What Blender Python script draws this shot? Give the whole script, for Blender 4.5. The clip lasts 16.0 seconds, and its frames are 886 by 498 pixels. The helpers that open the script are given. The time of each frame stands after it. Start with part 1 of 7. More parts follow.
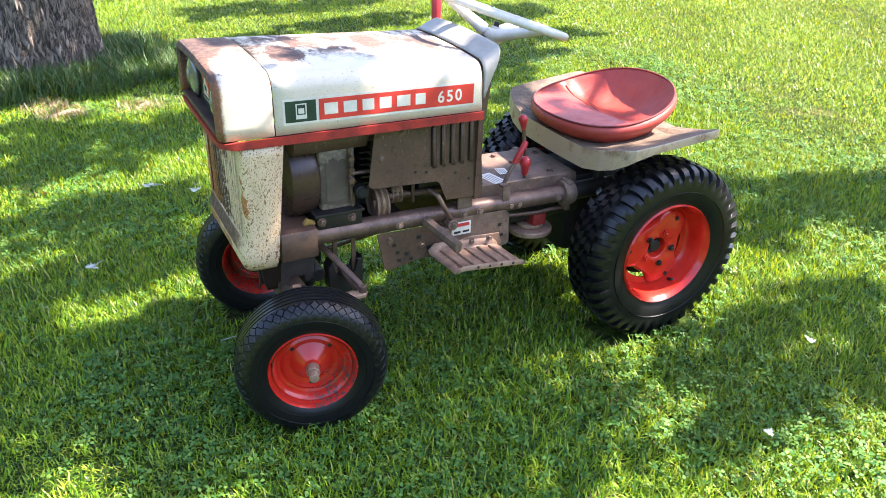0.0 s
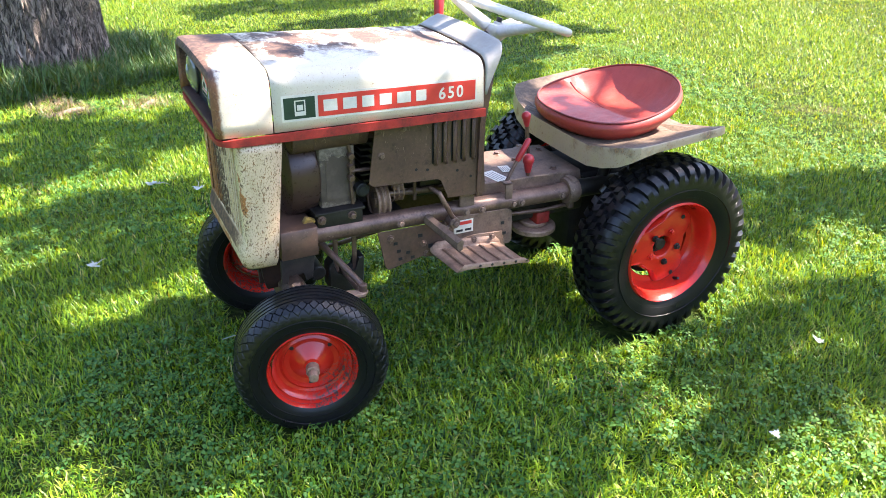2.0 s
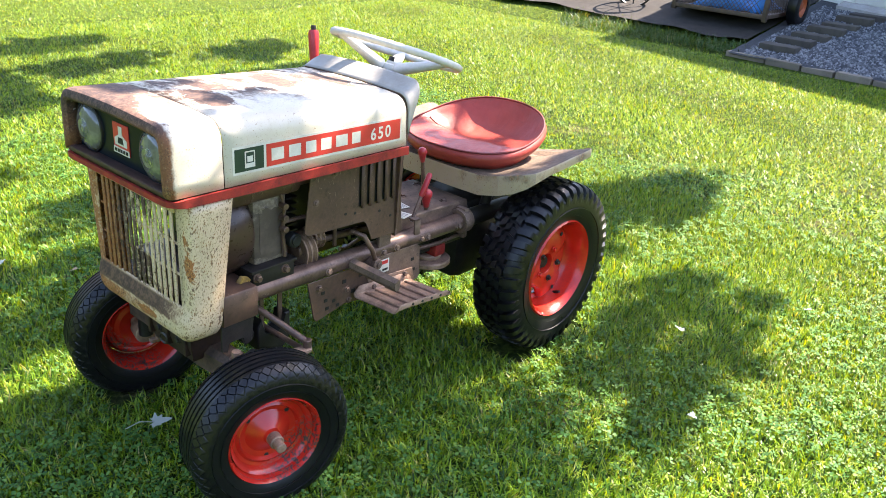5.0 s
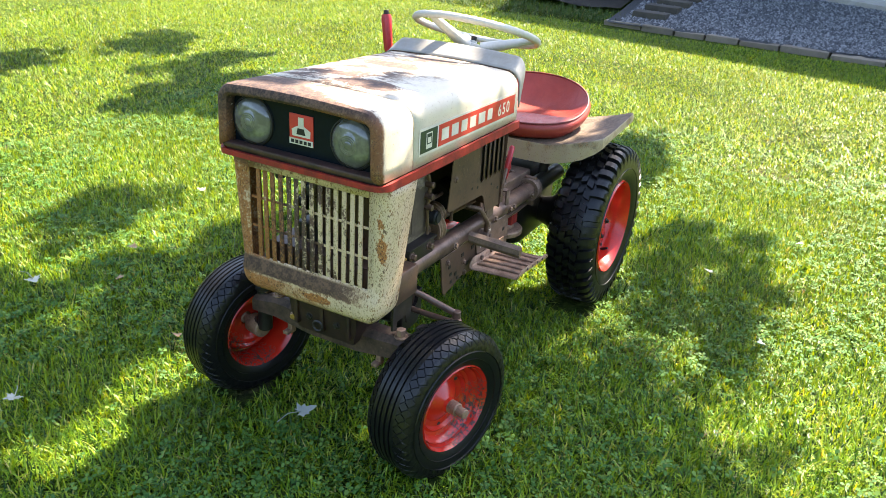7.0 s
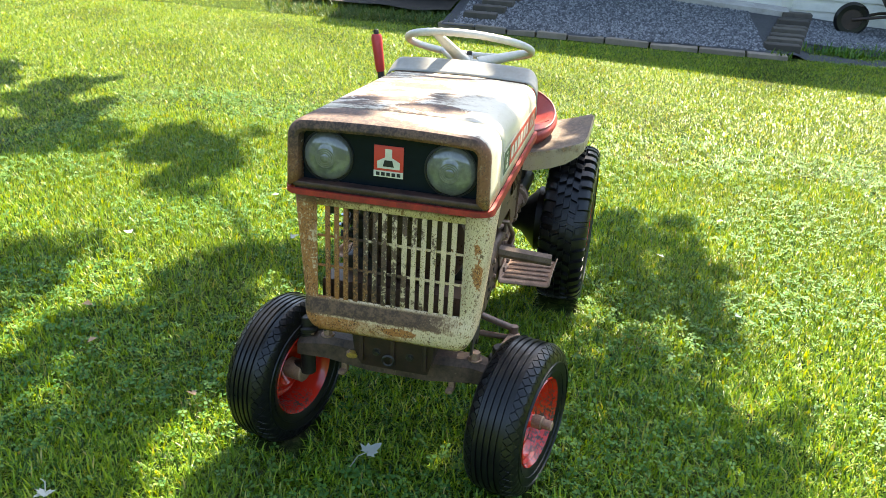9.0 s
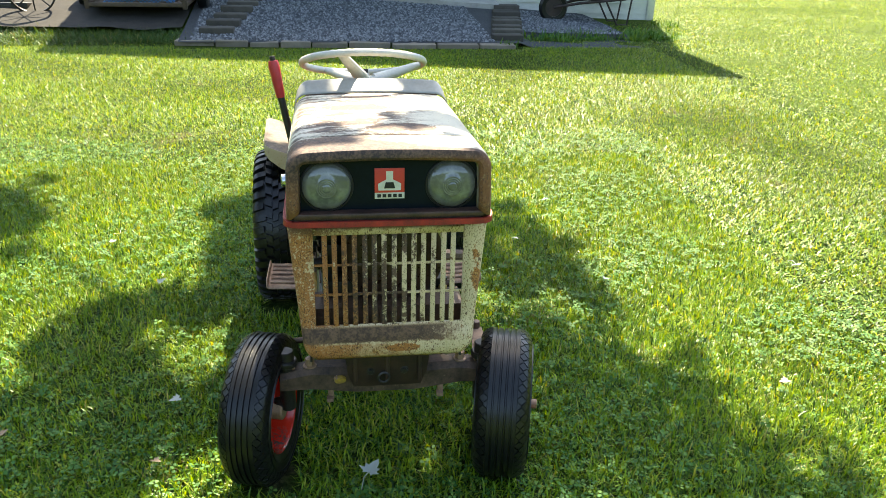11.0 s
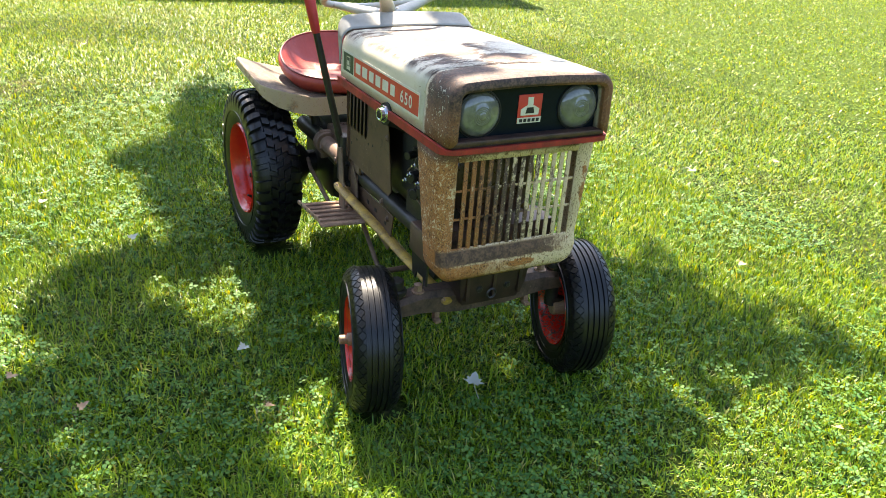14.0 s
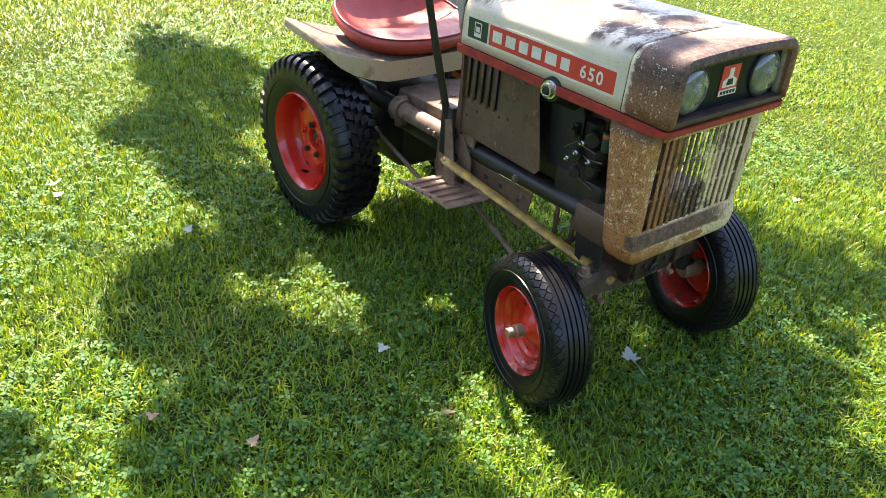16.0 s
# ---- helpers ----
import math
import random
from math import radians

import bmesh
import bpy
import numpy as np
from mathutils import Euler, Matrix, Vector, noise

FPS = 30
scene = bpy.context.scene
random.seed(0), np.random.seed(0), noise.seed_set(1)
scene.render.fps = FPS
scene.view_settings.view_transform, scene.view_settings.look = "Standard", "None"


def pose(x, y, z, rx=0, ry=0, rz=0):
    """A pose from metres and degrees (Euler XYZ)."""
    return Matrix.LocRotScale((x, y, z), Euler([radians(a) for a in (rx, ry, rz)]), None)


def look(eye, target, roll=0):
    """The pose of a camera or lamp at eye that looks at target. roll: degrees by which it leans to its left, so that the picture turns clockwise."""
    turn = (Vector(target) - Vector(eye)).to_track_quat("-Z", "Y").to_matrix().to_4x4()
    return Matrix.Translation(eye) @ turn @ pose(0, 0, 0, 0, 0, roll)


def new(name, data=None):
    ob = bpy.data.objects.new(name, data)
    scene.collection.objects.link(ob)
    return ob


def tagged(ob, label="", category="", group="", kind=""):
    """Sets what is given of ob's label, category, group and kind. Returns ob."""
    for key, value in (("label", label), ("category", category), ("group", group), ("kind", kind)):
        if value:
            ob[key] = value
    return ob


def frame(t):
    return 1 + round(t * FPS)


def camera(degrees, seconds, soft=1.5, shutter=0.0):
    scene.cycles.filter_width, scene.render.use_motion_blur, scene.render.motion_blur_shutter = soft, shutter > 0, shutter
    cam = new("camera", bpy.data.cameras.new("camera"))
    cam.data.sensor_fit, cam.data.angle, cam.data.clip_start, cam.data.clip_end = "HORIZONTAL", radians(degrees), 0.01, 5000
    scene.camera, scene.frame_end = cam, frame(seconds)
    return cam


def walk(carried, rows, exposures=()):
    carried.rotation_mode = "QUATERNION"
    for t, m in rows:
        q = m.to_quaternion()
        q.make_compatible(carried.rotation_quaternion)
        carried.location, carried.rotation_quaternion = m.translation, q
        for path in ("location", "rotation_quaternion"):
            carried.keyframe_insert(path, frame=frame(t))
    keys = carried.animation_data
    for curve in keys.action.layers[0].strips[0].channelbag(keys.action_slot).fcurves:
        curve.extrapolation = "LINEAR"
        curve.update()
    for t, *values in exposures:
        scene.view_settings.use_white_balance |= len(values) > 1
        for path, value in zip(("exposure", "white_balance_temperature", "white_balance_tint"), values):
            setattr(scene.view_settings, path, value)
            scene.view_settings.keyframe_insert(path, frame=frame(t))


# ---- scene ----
cam = camera(56.6, 16.0, 0.4)
PATH = [
    (0, (-0.022, 0.052, 1.495), (0.788, 1.633, 0.575), 1.2),
    (0.5, (-0.022, 0.051, 1.494), (0.786, 1.637, 0.582), 1.2),
    (1, (-0.021, 0.057, 1.487), (0.778, 1.649, 0.578), 1.3),
    (1.5, (-0.01, 0.059, 1.485), (0.775, 1.652, 0.563), 1.2),
    (2, (0.009, 0.064, 1.482), (0.798, 1.653, 0.559), 0.9),
    (2.5, (0.028, 0.066, 1.486), (0.831, 1.649, 0.565), 0.3),
    (3, (0.032, 0.071, 1.487), (0.846, 1.647, 0.563), -0.5),
    (3.5, (-0.041, 0.122, 1.485), (0.804, 1.676, 0.553), -0.0),
    (4, (-0.231, 0.227, 1.499), (0.823, 1.688, 0.631), 2.2),
    (4.2, (-0.307, 0.274, 1.491), (0.841, 1.661, 0.621), 2.5),
    (6.3, (-0.908, 0.887, 1.448), (0.678, 1.833, 0.681), 3.5),
    (6.5, (-1.002, 0.947, 1.453), (0.597, 1.844, 0.653), 2.8),
    (7, (-1.095, 1.076, 1.431), (0.516, 1.917, 0.595), 3.6),
    (7.5, (-1.097, 1.269, 1.418), (0.601, 1.928, 0.592), 4.6),
    (8, (-1.18, 1.406, 1.433), (0.543, 1.981, 0.596), 4.7),
    (8.2, (-1.241, 1.473, 1.432), (0.501, 2.02, 0.615), 4.9),
    (10.3, (-1.342, 2.111, 1.435), (0.465, 2.214, 0.585), 1.5),
    (10.5, (-1.353, 2.177, 1.433), (0.475, 2.204, 0.621), 2.9),
    (11, (-1.427, 2.377, 1.46), (0.398, 2.107, 0.687), 1.5),
    (11.5, (-1.469, 2.524, 1.453), (0.34, 2.174, 0.674), 2.0),
    (12, (-1.408, 2.651, 1.424), (0.393, 2.215, 0.671), 1.6),
    (12.5, (-1.341, 2.783, 1.439), (0.428, 2.265, 0.665), 0.6),
    (13, (-1.325, 2.94, 1.424), (0.4, 2.357, 0.597), 3.8),
    (13.5, (-1.31, 3.195, 1.46), (0.302, 2.39, 0.593), 2.4),
    (14, (-1.29, 3.357, 1.432), (0.291, 2.502, 0.556), 4.4),
    (14.5, (-1.18, 3.45, 1.388), (0.443, 2.719, 0.476), 7.8),
    (15, (-0.937, 3.506, 1.411), (0.664, 2.694, 0.527), 4.6),
    (15.5, (-0.772, 3.684, 1.416), (0.733, 2.755, 0.482), 5.9),
    (16, (-0.651, 3.954, 1.467), (0.655, 2.842, 0.438), 5.2),
]
walk(cam, [(t, look(eye, target, roll)) for t, eye, target, roll in PATH],
     [(0.0, 2.58, 6400, 20), (3.5, 2.58, 6400, 20), (6.5, 2.40, 7050, 15), (7.5, 2.48, 7050, 13), (11.0, 2.26, 7400, 5), (13.0, 2.28, 7400, 9), (14.5, 2.34, 7050, 14), (16.0, 2.44, 6950, 17)])


# ---------------------------------------------------------------- world and sun
C = 2.238            # the tractor's centre line
SOIL = -0.045        # bare soil under the grass
SUN_EL = radians(52)
SUN_TO = Vector((0.967 * math.cos(SUN_EL), -0.254 * math.cos(SUN_EL), math.sin(SUN_EL))).normalized()
world = bpy.data.worlds.new("sky")
scene.world = world
world.use_nodes = True
wn = world.node_tree.nodes
sky = wn.new("ShaderNodeTexSky")
sky.sky_type = 'NISHITA'
sky.sun_disc = False
sky.sun_elevation = SUN_EL
sky.sun_rotation = math.atan2(0.967, -0.254)
wn["Background"].inputs["Strength"].default_value = 0.125
world.node_tree.links.new(sky.outputs["Color"], wn["Background"].inputs["Color"])
sun = new("sun", bpy.data.lights.new("sun", 'SUN'))
sun.data.energy = 5.0
sun.data.angle = radians(0.53)
sun.data.color = (1.0, 0.925, 0.79)
sun.matrix_world = look(tuple(SUN_TO * 40), (0, 0, 0))


# ---------------------------------------------------------------- materials
def rgb(c):
    return (c[0], c[1], c[2], 1.0)


class Mat:
    """A small builder for node materials in object space."""

    def __init__(self, name, rough=0.6, metal=0.0, coords="Object"):
        self.m = bpy.data.materials.new(name)
        self.m.use_nodes = True
        self.t = self.m.node_tree
        self.b = self.t.nodes["Principled BSDF"]
        self.b.inputs["Roughness"].default_value = rough
        self.b.inputs["Metallic"].default_value = metal
        self.co = self.t.nodes.new("ShaderNodeTexCoord").outputs[coords]

    def link(self, a, b):
        self.t.links.new(a, b)
        return b

    def noise(self, scale, detail=4.0, rough=0.55, vec=None, dist=0.0):
        n = self.t.nodes.new("ShaderNodeTexNoise")
        n.inputs["Scale"].default_value = scale
        n.inputs["Detail"].default_value = detail
        n.inputs["Roughness"].default_value = rough
        n.inputs["Distortion"].default_value = dist
        self.link(vec or self.co, n.inputs["Vector"])
        return n.outputs["Fac"]

    def stretch(self, sx, sy, sz):
        n = self.t.nodes.new("ShaderNodeMapping")
        n.inputs["Scale"].default_value = (sx, sy, sz)
        self.link(self.co, n.inputs["Vector"])
        return n.outputs["Vector"]

    def ramp(self, fac, stops):
        n = self.t.nodes.new("ShaderNodeValToRGB")
        e = n.color_ramp.elements
        while len(e) < len(stops):
            e.new(0.5)
        for k, (p, c) in zip(e, stops):
            k.position = p
            k.color = rgb(c) if isinstance(c, tuple) else (c, c, c, 1)
        self.link(fac, n.inputs["Fac"])
        return n.outputs["Color"]

    def math(self, op, a, b=None, clamp=False):
        n = self.t.nodes.new("ShaderNodeMath")
        n.operation = op
        n.use_clamp = clamp
        for s, v in zip(n.inputs, (a, b)):
            if v is None:
                continue
            if isinstance(v, (int, float)):
                s.default_value = v
            else:
                self.link(v, s)
        return n.outputs[0]

    def mix(self, fac, a, b, kind='MIX'):
        n = self.t.nodes.new("ShaderNodeMix")
        n.data_type = 'RGBA'
        n.blend_type = kind
        if isinstance(fac, (int, float)):
            n.inputs[0].default_value = fac
        else:
            self.link(fac, n.inputs[0])
        for s, v in ((n.inputs[6], a), (n.inputs[7], b)):
            if isinstance(v, tuple):
                s.default_value = rgb(v)
            else:
                self.link(v, s)
        return n.outputs[2]

    def xyz(self):
        n = self.t.nodes.new("ShaderNodeSeparateXYZ")
        self.link(self.co, n.inputs[0])
        return n.outputs

    def range(self, v, a, b):
        n = self.t.nodes.new("ShaderNodeMapRange")
        n.interpolation_type = 'SMOOTHSTEP'
        n.inputs[1].default_value, n.inputs[2].default_value = a, b
        self.link(v, n.inputs[0])
        return n.outputs[0]

    def colour(self, c):
        if isinstance(c, tuple):
            self.b.inputs["Base Color"].default_value = rgb(c)
        else:
            self.link(c, self.b.inputs["Base Color"])
        return self

    def rough(self, v):
        self.link(v, self.b.inputs["Roughness"])
        return self

    def bump(self, h, strength=0.3, dist=0.002):
        n = self.t.nodes.new("ShaderNodeBump")
        n.inputs["Strength"].default_value = strength
        n.inputs["Distance"].default_value = dist
        self.link(h, n.inputs["Height"])
        self.link(n.outputs[0], self.b.inputs["Normal"])
        return self


def simple(name, base, dark, rough=0.6, metal=0.0, scale=14.0, bump=0.15, coat=0.0, chips=0.0, chip=(0.36, 0.25, 0.17)):
    """Paint or metal with blotches at two scales, a fine grain, and chips where asked."""
    m = Mat(name, rough, metal)
    n1 = m.noise(scale, 6, 0.65)
    n2 = m.noise(scale * 9, 3, 0.6)
    f = m.ramp(m.math('ADD', m.math('MULTIPLY', n1, 0.7), m.math('MULTIPLY', n2, 0.3)), [(0.36, 0.0), (0.62, 1.0)])
    c = m.mix(f, dark, base)
    if chips:
        n3 = m.noise(130, 4, 0.7, m.stretch(1.0, 1.0, 0.45), 1.2)
        worn = m.math('MULTIPLY', m.range(n3, 0.60, 0.68), m.math('MULTIPLY', m.range(m.noise(9, 4, 0.6), 0.46, 0.62), chips))
        c = m.mix(worn, c, chip)
        c = m.mix(m.math('MULTIPLY', m.range(m.noise(38, 6, 0.7), 0.56, 0.68), 0.55), c, tuple(0.4 * k for k in dark))
    m.colour(c)
    m.rough(m.math('ADD', m.math('MULTIPLY', n2, 0.2), rough - 0.1))
    m.bump(n2, bump, 0.0015)
    m.b.inputs["Coat Weight"].default_value = coat
    m.b.inputs["Coat Roughness"].default_value = 0.25
    return m.m


RUST_D, RUST_L = (0.042, 0.024, 0.020), (0.140, 0.078, 0.052)
ORANGE_L, ORANGE_D, FLECK = (0.42, 0.155, 0.042), (0.070, 0.024, 0.013), (0.62, 0.38, 0.16)
CREAM = (0.64, 0.565, 0.44)


def rusted_cream(name, zones, spots=0.62, stain=0.5, streak=False, cream=CREAM, scabs=0.6, bare=(RUST_D, RUST_L)):
    """Cream enamel with rust; zones gives where the paint has gone, and where that rust is orange and speckled."""
    m = Mat(name, 0.42)
    big = m.noise(7.0, 7, 0.62)
    fine = m.noise(170.0, 3, 0.6)
    mid = m.noise(46.0, 5, 0.7)
    gone, orange = zones(m, big, mid, fine)
    # rust pits of two sizes
    pits = m.noise(320.0, 3, 0.55, m.stretch(1, 1, 0.55) if streak else None)
    speck = m.math('MULTIPLY', m.range(pits, spots, spots + 0.05), m.range(mid, 0.36, 0.54))
    scab = m.math('MULTIPLY', m.range(m.noise(75.0, 3, 0.6, m.stretch(1, 1, 0.6)), spots + 0.05, spots + 0.09), scabs)
    brown = m.mix(m.range(m.math('ADD', m.math('MULTIPLY', mid, 0.6), m.math('MULTIPLY', fine, 0.4)), 0.42, 0.60), bare[0], bare[1])
    grit = m.noise(560.0, 3, 0.6, m.stretch(1, 1, 0.7))
    ochre = m.mix(m.range(m.math('ADD', m.math('MULTIPLY', m.math('ADD', pits, grit), 0.35), m.math('MULTIPLY', mid, 0.3)), 0.50, 0.58), m.mix(m.range(m.math('ADD', m.math('MULTIPLY', fine, 0.5), m.math('MULTIPLY', mid, 0.5)), 0.52, 0.64), ORANGE_L, FLECK), ORANGE_D)
    rustc = m.mix(orange, brown, ochre)
    dirt = m.noise(20.0, 6, 0.7, m.stretch(1, 1, 0.3) if streak else None)
    paint = m.mix(m.math('MULTIPLY', m.range(dirt, 0.48, 0.70), stain), cream, (0.42, 0.33, 0.19))
    halo = m.mix(m.math('MULTIPLY', m.range(pits, spots - 0.10, spots), 0.35), paint, (0.50, 0.35, 0.18))
    pit = m.math('MAXIMUM', speck, scab)
    f = m.math('MAXIMUM', gone, pit)
    m.colour(m.mix(gone, m.mix(pit, halo, m.mix(m.range(mid, 0.45, 0.6), (0.105, 0.048, 0.024), (0.30, 0.150, 0.055))), rustc))
    m.rough(m.math('ADD', m.math('MULTIPLY', f, 0.36), 0.38))
    m.bump(m.math('ADD', m.math('MULTIPLY', f, -0.5), m.math('MULTIPLY', pits, 0.4)), 0.4, 0.0014)
    return m.m


def wobble(m, big, mid, fine, a=0.5, b=0.4, c=0.25):
    """An uneven edge at three scales, about zero."""
    k = m.math('MULTIPLY', m.math('SUBTRACT', big, 0.5), a)
    k = m.math('ADD', k, m.math('MULTIPLY', m.math('SUBTRACT', mid, 0.5), b))
    return m.math('ADD', k, m.math('MULTIPLY', m.math('SUBTRACT', fine, 0.5), c))


def blob(m, x, y, cx, cy, rx, ry, w, k=1.6):
    """An oval bare patch with a ragged edge."""
    dx = m.math('MULTIPLY', m.math('SUBTRACT', x, cx), 1 / rx)
    dy = m.math('MULTIPLY', m.math('SUBTRACT', y, cy), 1 / ry)
    d = m.math('SQRT', m.math('ADD', m.math('MULTIPLY', dx, dx), m.math('MULTIPLY', dy, dy)))
    return m.range(m.math('ADD', m.math('SUBTRACT', 1.0, d), m.math('MULTIPLY', w, k)), -0.02, 0.16)


def hood_zones(m, big, mid, fine):
    x, y, z = m.xyz()
    top = m.range(m.math('ADD', z, m.math('MULTIPLY', x, 0.046)), 0.936, 0.958)
    w = wobble(m, big, mid, fine)
    # worn through over the nose, more on one side
    nose = m.range(m.math('ADD', m.math('SUBTRACT', 0.386, x), m.math('ADD', m.math('MULTIPLY', m.range(y, -0.16, 0.12), 0.112), m.math('MULTIPLY', w, 0.24))), 0.0, 0.035)
    # a bare patch behind the seam, and thin paint over the middle
    patch = m.math('MAXIMUM', blob(m, x, y, 0.585, -0.035, 0.062, 0.105, w, 2.4), blob(m, x, y, 0.64, 0.10, 0.035, 0.10, w, 2.8))
    patch = m.math('MAXIMUM', patch, m.math('MULTIPLY', blob(m, x, y, 0.86, 0.06, 0.05, 0.12, w, 4.0), 0.97))
    patch = m.math('MAXIMUM', patch, m.math('MULTIPLY', blob(m, x, y, 1.02, 0.0, 0.04, 0.10, w, 4.5), 0.97))
    thin = m.noise(15.0, 7, 0.72, m.stretch(1.6, 0.8, 1))
    thin = m.math('MULTIPLY', m.range(thin, 0.41, 0.56), m.math('MULTIPLY', m.range(m.math('ADD', y, m.math('MULTIPLY', w, 0.5)), -0.19, -0.03), 0.97))
    a = m.math('MULTIPLY', top, m.math('MAXIMUM', nose, m.math('MAXIMUM', patch, thin)))
    # the front rim and the cheek on one side are rust all over
    rim = m.range(m.math('ADD', m.math('SUBTRACT', 0.372, x), m.math('MULTIPLY', w, 0.035)), -0.005, 0.005)
    cheek = m.math('MULTIPLY', m.range(y, 0.12, 0.18), m.range(m.math('ADD', m.math('SUBTRACT', 0.488, x), m.math('MULTIPLY', w, 0.07)), -0.003, 0.008))
    cheek = m.math('MULTIPLY', cheek, m.range(m.math('ADD', mid, fine), 0.74, 0.90))
    side = m.math('MULTIPLY', m.math('SUBTRACT', 1.0, top), m.range(m.math('ADD', z, m.math('MULTIPLY', w, -0.12)), 0.90, 0.83))
    orange = m.math('MULTIPLY', m.math('MAXIMUM', side, m.range(y, 0.02, -0.10)), m.math('MULTIPLY', m.range(x, 0.52, 0.49), 0.38))
    orange = m.math('MULTIPLY', orange, m.math('SUBTRACT', 1.0, m.math('MULTIPLY', top, 0.85)))
    return m.math('MAXIMUM', a, m.math('MAXIMUM', rim, cheek)), orange


def shell_zones(m, big, mid, fine):
    x, y, z = m.xyz()
    w = wobble(m, big, mid, fine, 0.6, 0.7, 0.5)
    side = m.range(m.math('ADD', m.math('SUBTRACT', y, 0.13), m.math('MULTIPLY', w, 0.34)), -0.05, 0.05)
    side = m.math('MULTIPLY', side, m.range(m.math('ADD', mid, fine), 0.78, 0.98))
    chin = m.math('MULTIPLY', m.range(z, 0.445, 0.435), m.range(m.math('ADD', y, m.math('MULTIPLY', w, 0.6)), -0.12, 0.16))
    ledge = m.math('MULTIPLY', m.range(m.math('ADD', z, m.math('MULTIPLY', w, 0.02)), 0.437, 0.446), m.range(z, 0.490, 0.478))
    ledge = m.math('MULTIPLY', ledge, m.range(m.math('ADD', y, m.math('MULTIPLY', w, 0.25)), -0.19, -0.10))
    front = m.range(x, 0.425, 0.412)
    scab = m.math('MAXIMUM', blob(m, y, z, -0.213, 0.672, 0.010, 0.022, w, 3.2), m.math('MAXIMUM', blob(m, y, z, -0.218, 0.612, 0.014, 0.045, w, 2.8), blob(m, y, z, -0.035, 0.424, 0.050, 0.012, w, 1.4)))
    rim = m.math('MULTIPLY', m.range(m.math('ADD', z, m.math('MULTIPLY', w, 0.02)), 0.740, 0.750), m.range(y, -0.20, -0.10))
    bare = m.math('MAXIMUM', m.math('MAXIMUM', side, ledge), m.math('MAXIMUM', m.math('MULTIPLY', scab, front), m.math('MAXIMUM', chin, rim)))
    orange = m.math('MULTIPLY', m.math('SUBTRACT', 1.0, m.math('MAXIMUM', m.math('MULTIPLY', ledge, front), m.math('MULTIPLY', m.range(z, 0.72, 0.745), 0.8))), 0.92)
    return bare, orange


def slat_zones(m, big, mid, fine):
    x, y, z = m.xyz()
    w = wobble(m, big, mid, fine, 0.9, 1.1, 0.5)
    long = m.noise(30.0, 4, 0.6, m.stretch(1, 1, 0.22))
    k = m.math('ADD', m.math('ADD', y, 0.045), m.math('MULTIPLY', m.math('ADD', w, m.math('SUBTRACT', long, 0.5)), 0.45))
    return m.range(k, -0.03, 0.05), m.math('MULTIPLY', m.range(m.math('ADD', y, m.math('MULTIPLY', w, 0.2)), 0.04, 0.12), 0.8)


def pan_zones(m, big, mid, fine):
    # dust and worn paint lie on the upper faces, rust along the folds
    x, y, z = m.xyz()
    w = wobble(m, big, mid, fine)
    up = m.t.nodes.new("ShaderNodeSeparateXYZ")
    m.link(m.t.nodes.new("ShaderNodeNewGeometry").outputs["Normal"], up.inputs[0])
    top = m.range(m.math('ADD', up.outputs[2], m.math('MULTIPLY', w, 0.3)), 0.55, 0.75)
    edge = m.math('MULTIPLY', m.range(m.math('ADD', big, m.math('MULTIPLY', w, 0.6)), 0.50, 0.66), 0.75)
    return m.math('MAXIMUM', edge, m.math('MULTIPLY', top, 0.95)), m.math('MULTIPLY', m.range(mid, 0.45, 0.65), m.math('SUBTRACT', 1.0, m.math('MULTIPLY', top, 0.9)))


CREAM_HOOD = rusted_cream("cream_enamel_hood", hood_zones, 0.66, 0.2)
CREAM_SHELL = rusted_cream("cream_enamel_grille", shell_zones, 0.558, 0.6, True, (0.68, 0.515, 0.345), 0.9, ((0.060, 0.031, 0.022), (0.160, 0.086, 0.052)))
CREAM_SLAT = rusted_cream("cream_enamel_slats", slat_zones, 0.60, 0.6, False, (0.66, 0.49, 0.33), 1.0)
CREAM_PAN = rusted_cream("cream_enamel_pan", pan_zones, 0.625, 1.0, True, (0.42, 0.315, 0.210), 0.85, ((0.070, 0.046, 0.030), (0.148, 0.105, 0.070)))

RIM_RUST = simple("purple_brown_rust", (0.085, 0.040, 0.030), (0.022, 0.012, 0.010), 0.5, 0.1, 26)
CAST = simple("dirty_cast_iron", (0.052, 0.025, 0.017), (0.016, 0.009, 0.007), 0.6, 0.1, 16)
AXLE = simple("axle_brown_dirt", (0.130, 0.078, 0.054), (0.028, 0.016, 0.012), 0.65, 0.1, 14, chips=0.5)
BROWN = simple("brown_paint_dusty", (0.135, 0.073, 0.048), (0.066, 0.036, 0.025), 0.52, 0.1, 11, chips=0.8)
BROWN_DUST = simple("brown_frame_dust", (0.225, 0.142, 0.098), (0.090, 0.055, 0.038), 0.62, 0.1, 16, chips=0.8)
TUBE = simple("tube_worn_steel", (0.190, 0.115, 0.082), (0.080, 0.047, 0.036), 0.40, 0.35, 18, chips=0.8)
STEP = simple("step_rusty_tan", (0.40, 0.250, 0.165), (0.17, 0.095, 0.060), 0.6, 0.15, 22, chips=0.8)
OIL = simple("greasy_black_iron", (0.035, 0.030, 0.027), (0.015, 0.013, 0.012), 0.45, 0.3, 20)
DRUM = simple("blower_housing_brown", (0.080, 0.042, 0.030), (0.038, 0.022, 0.017), 0.30, 0.1, 10)
GREY = simple("grey_dash_paint", (0.34, 0.325, 0.29), (0.25, 0.235, 0.205), 0.45, 0.0, 9)
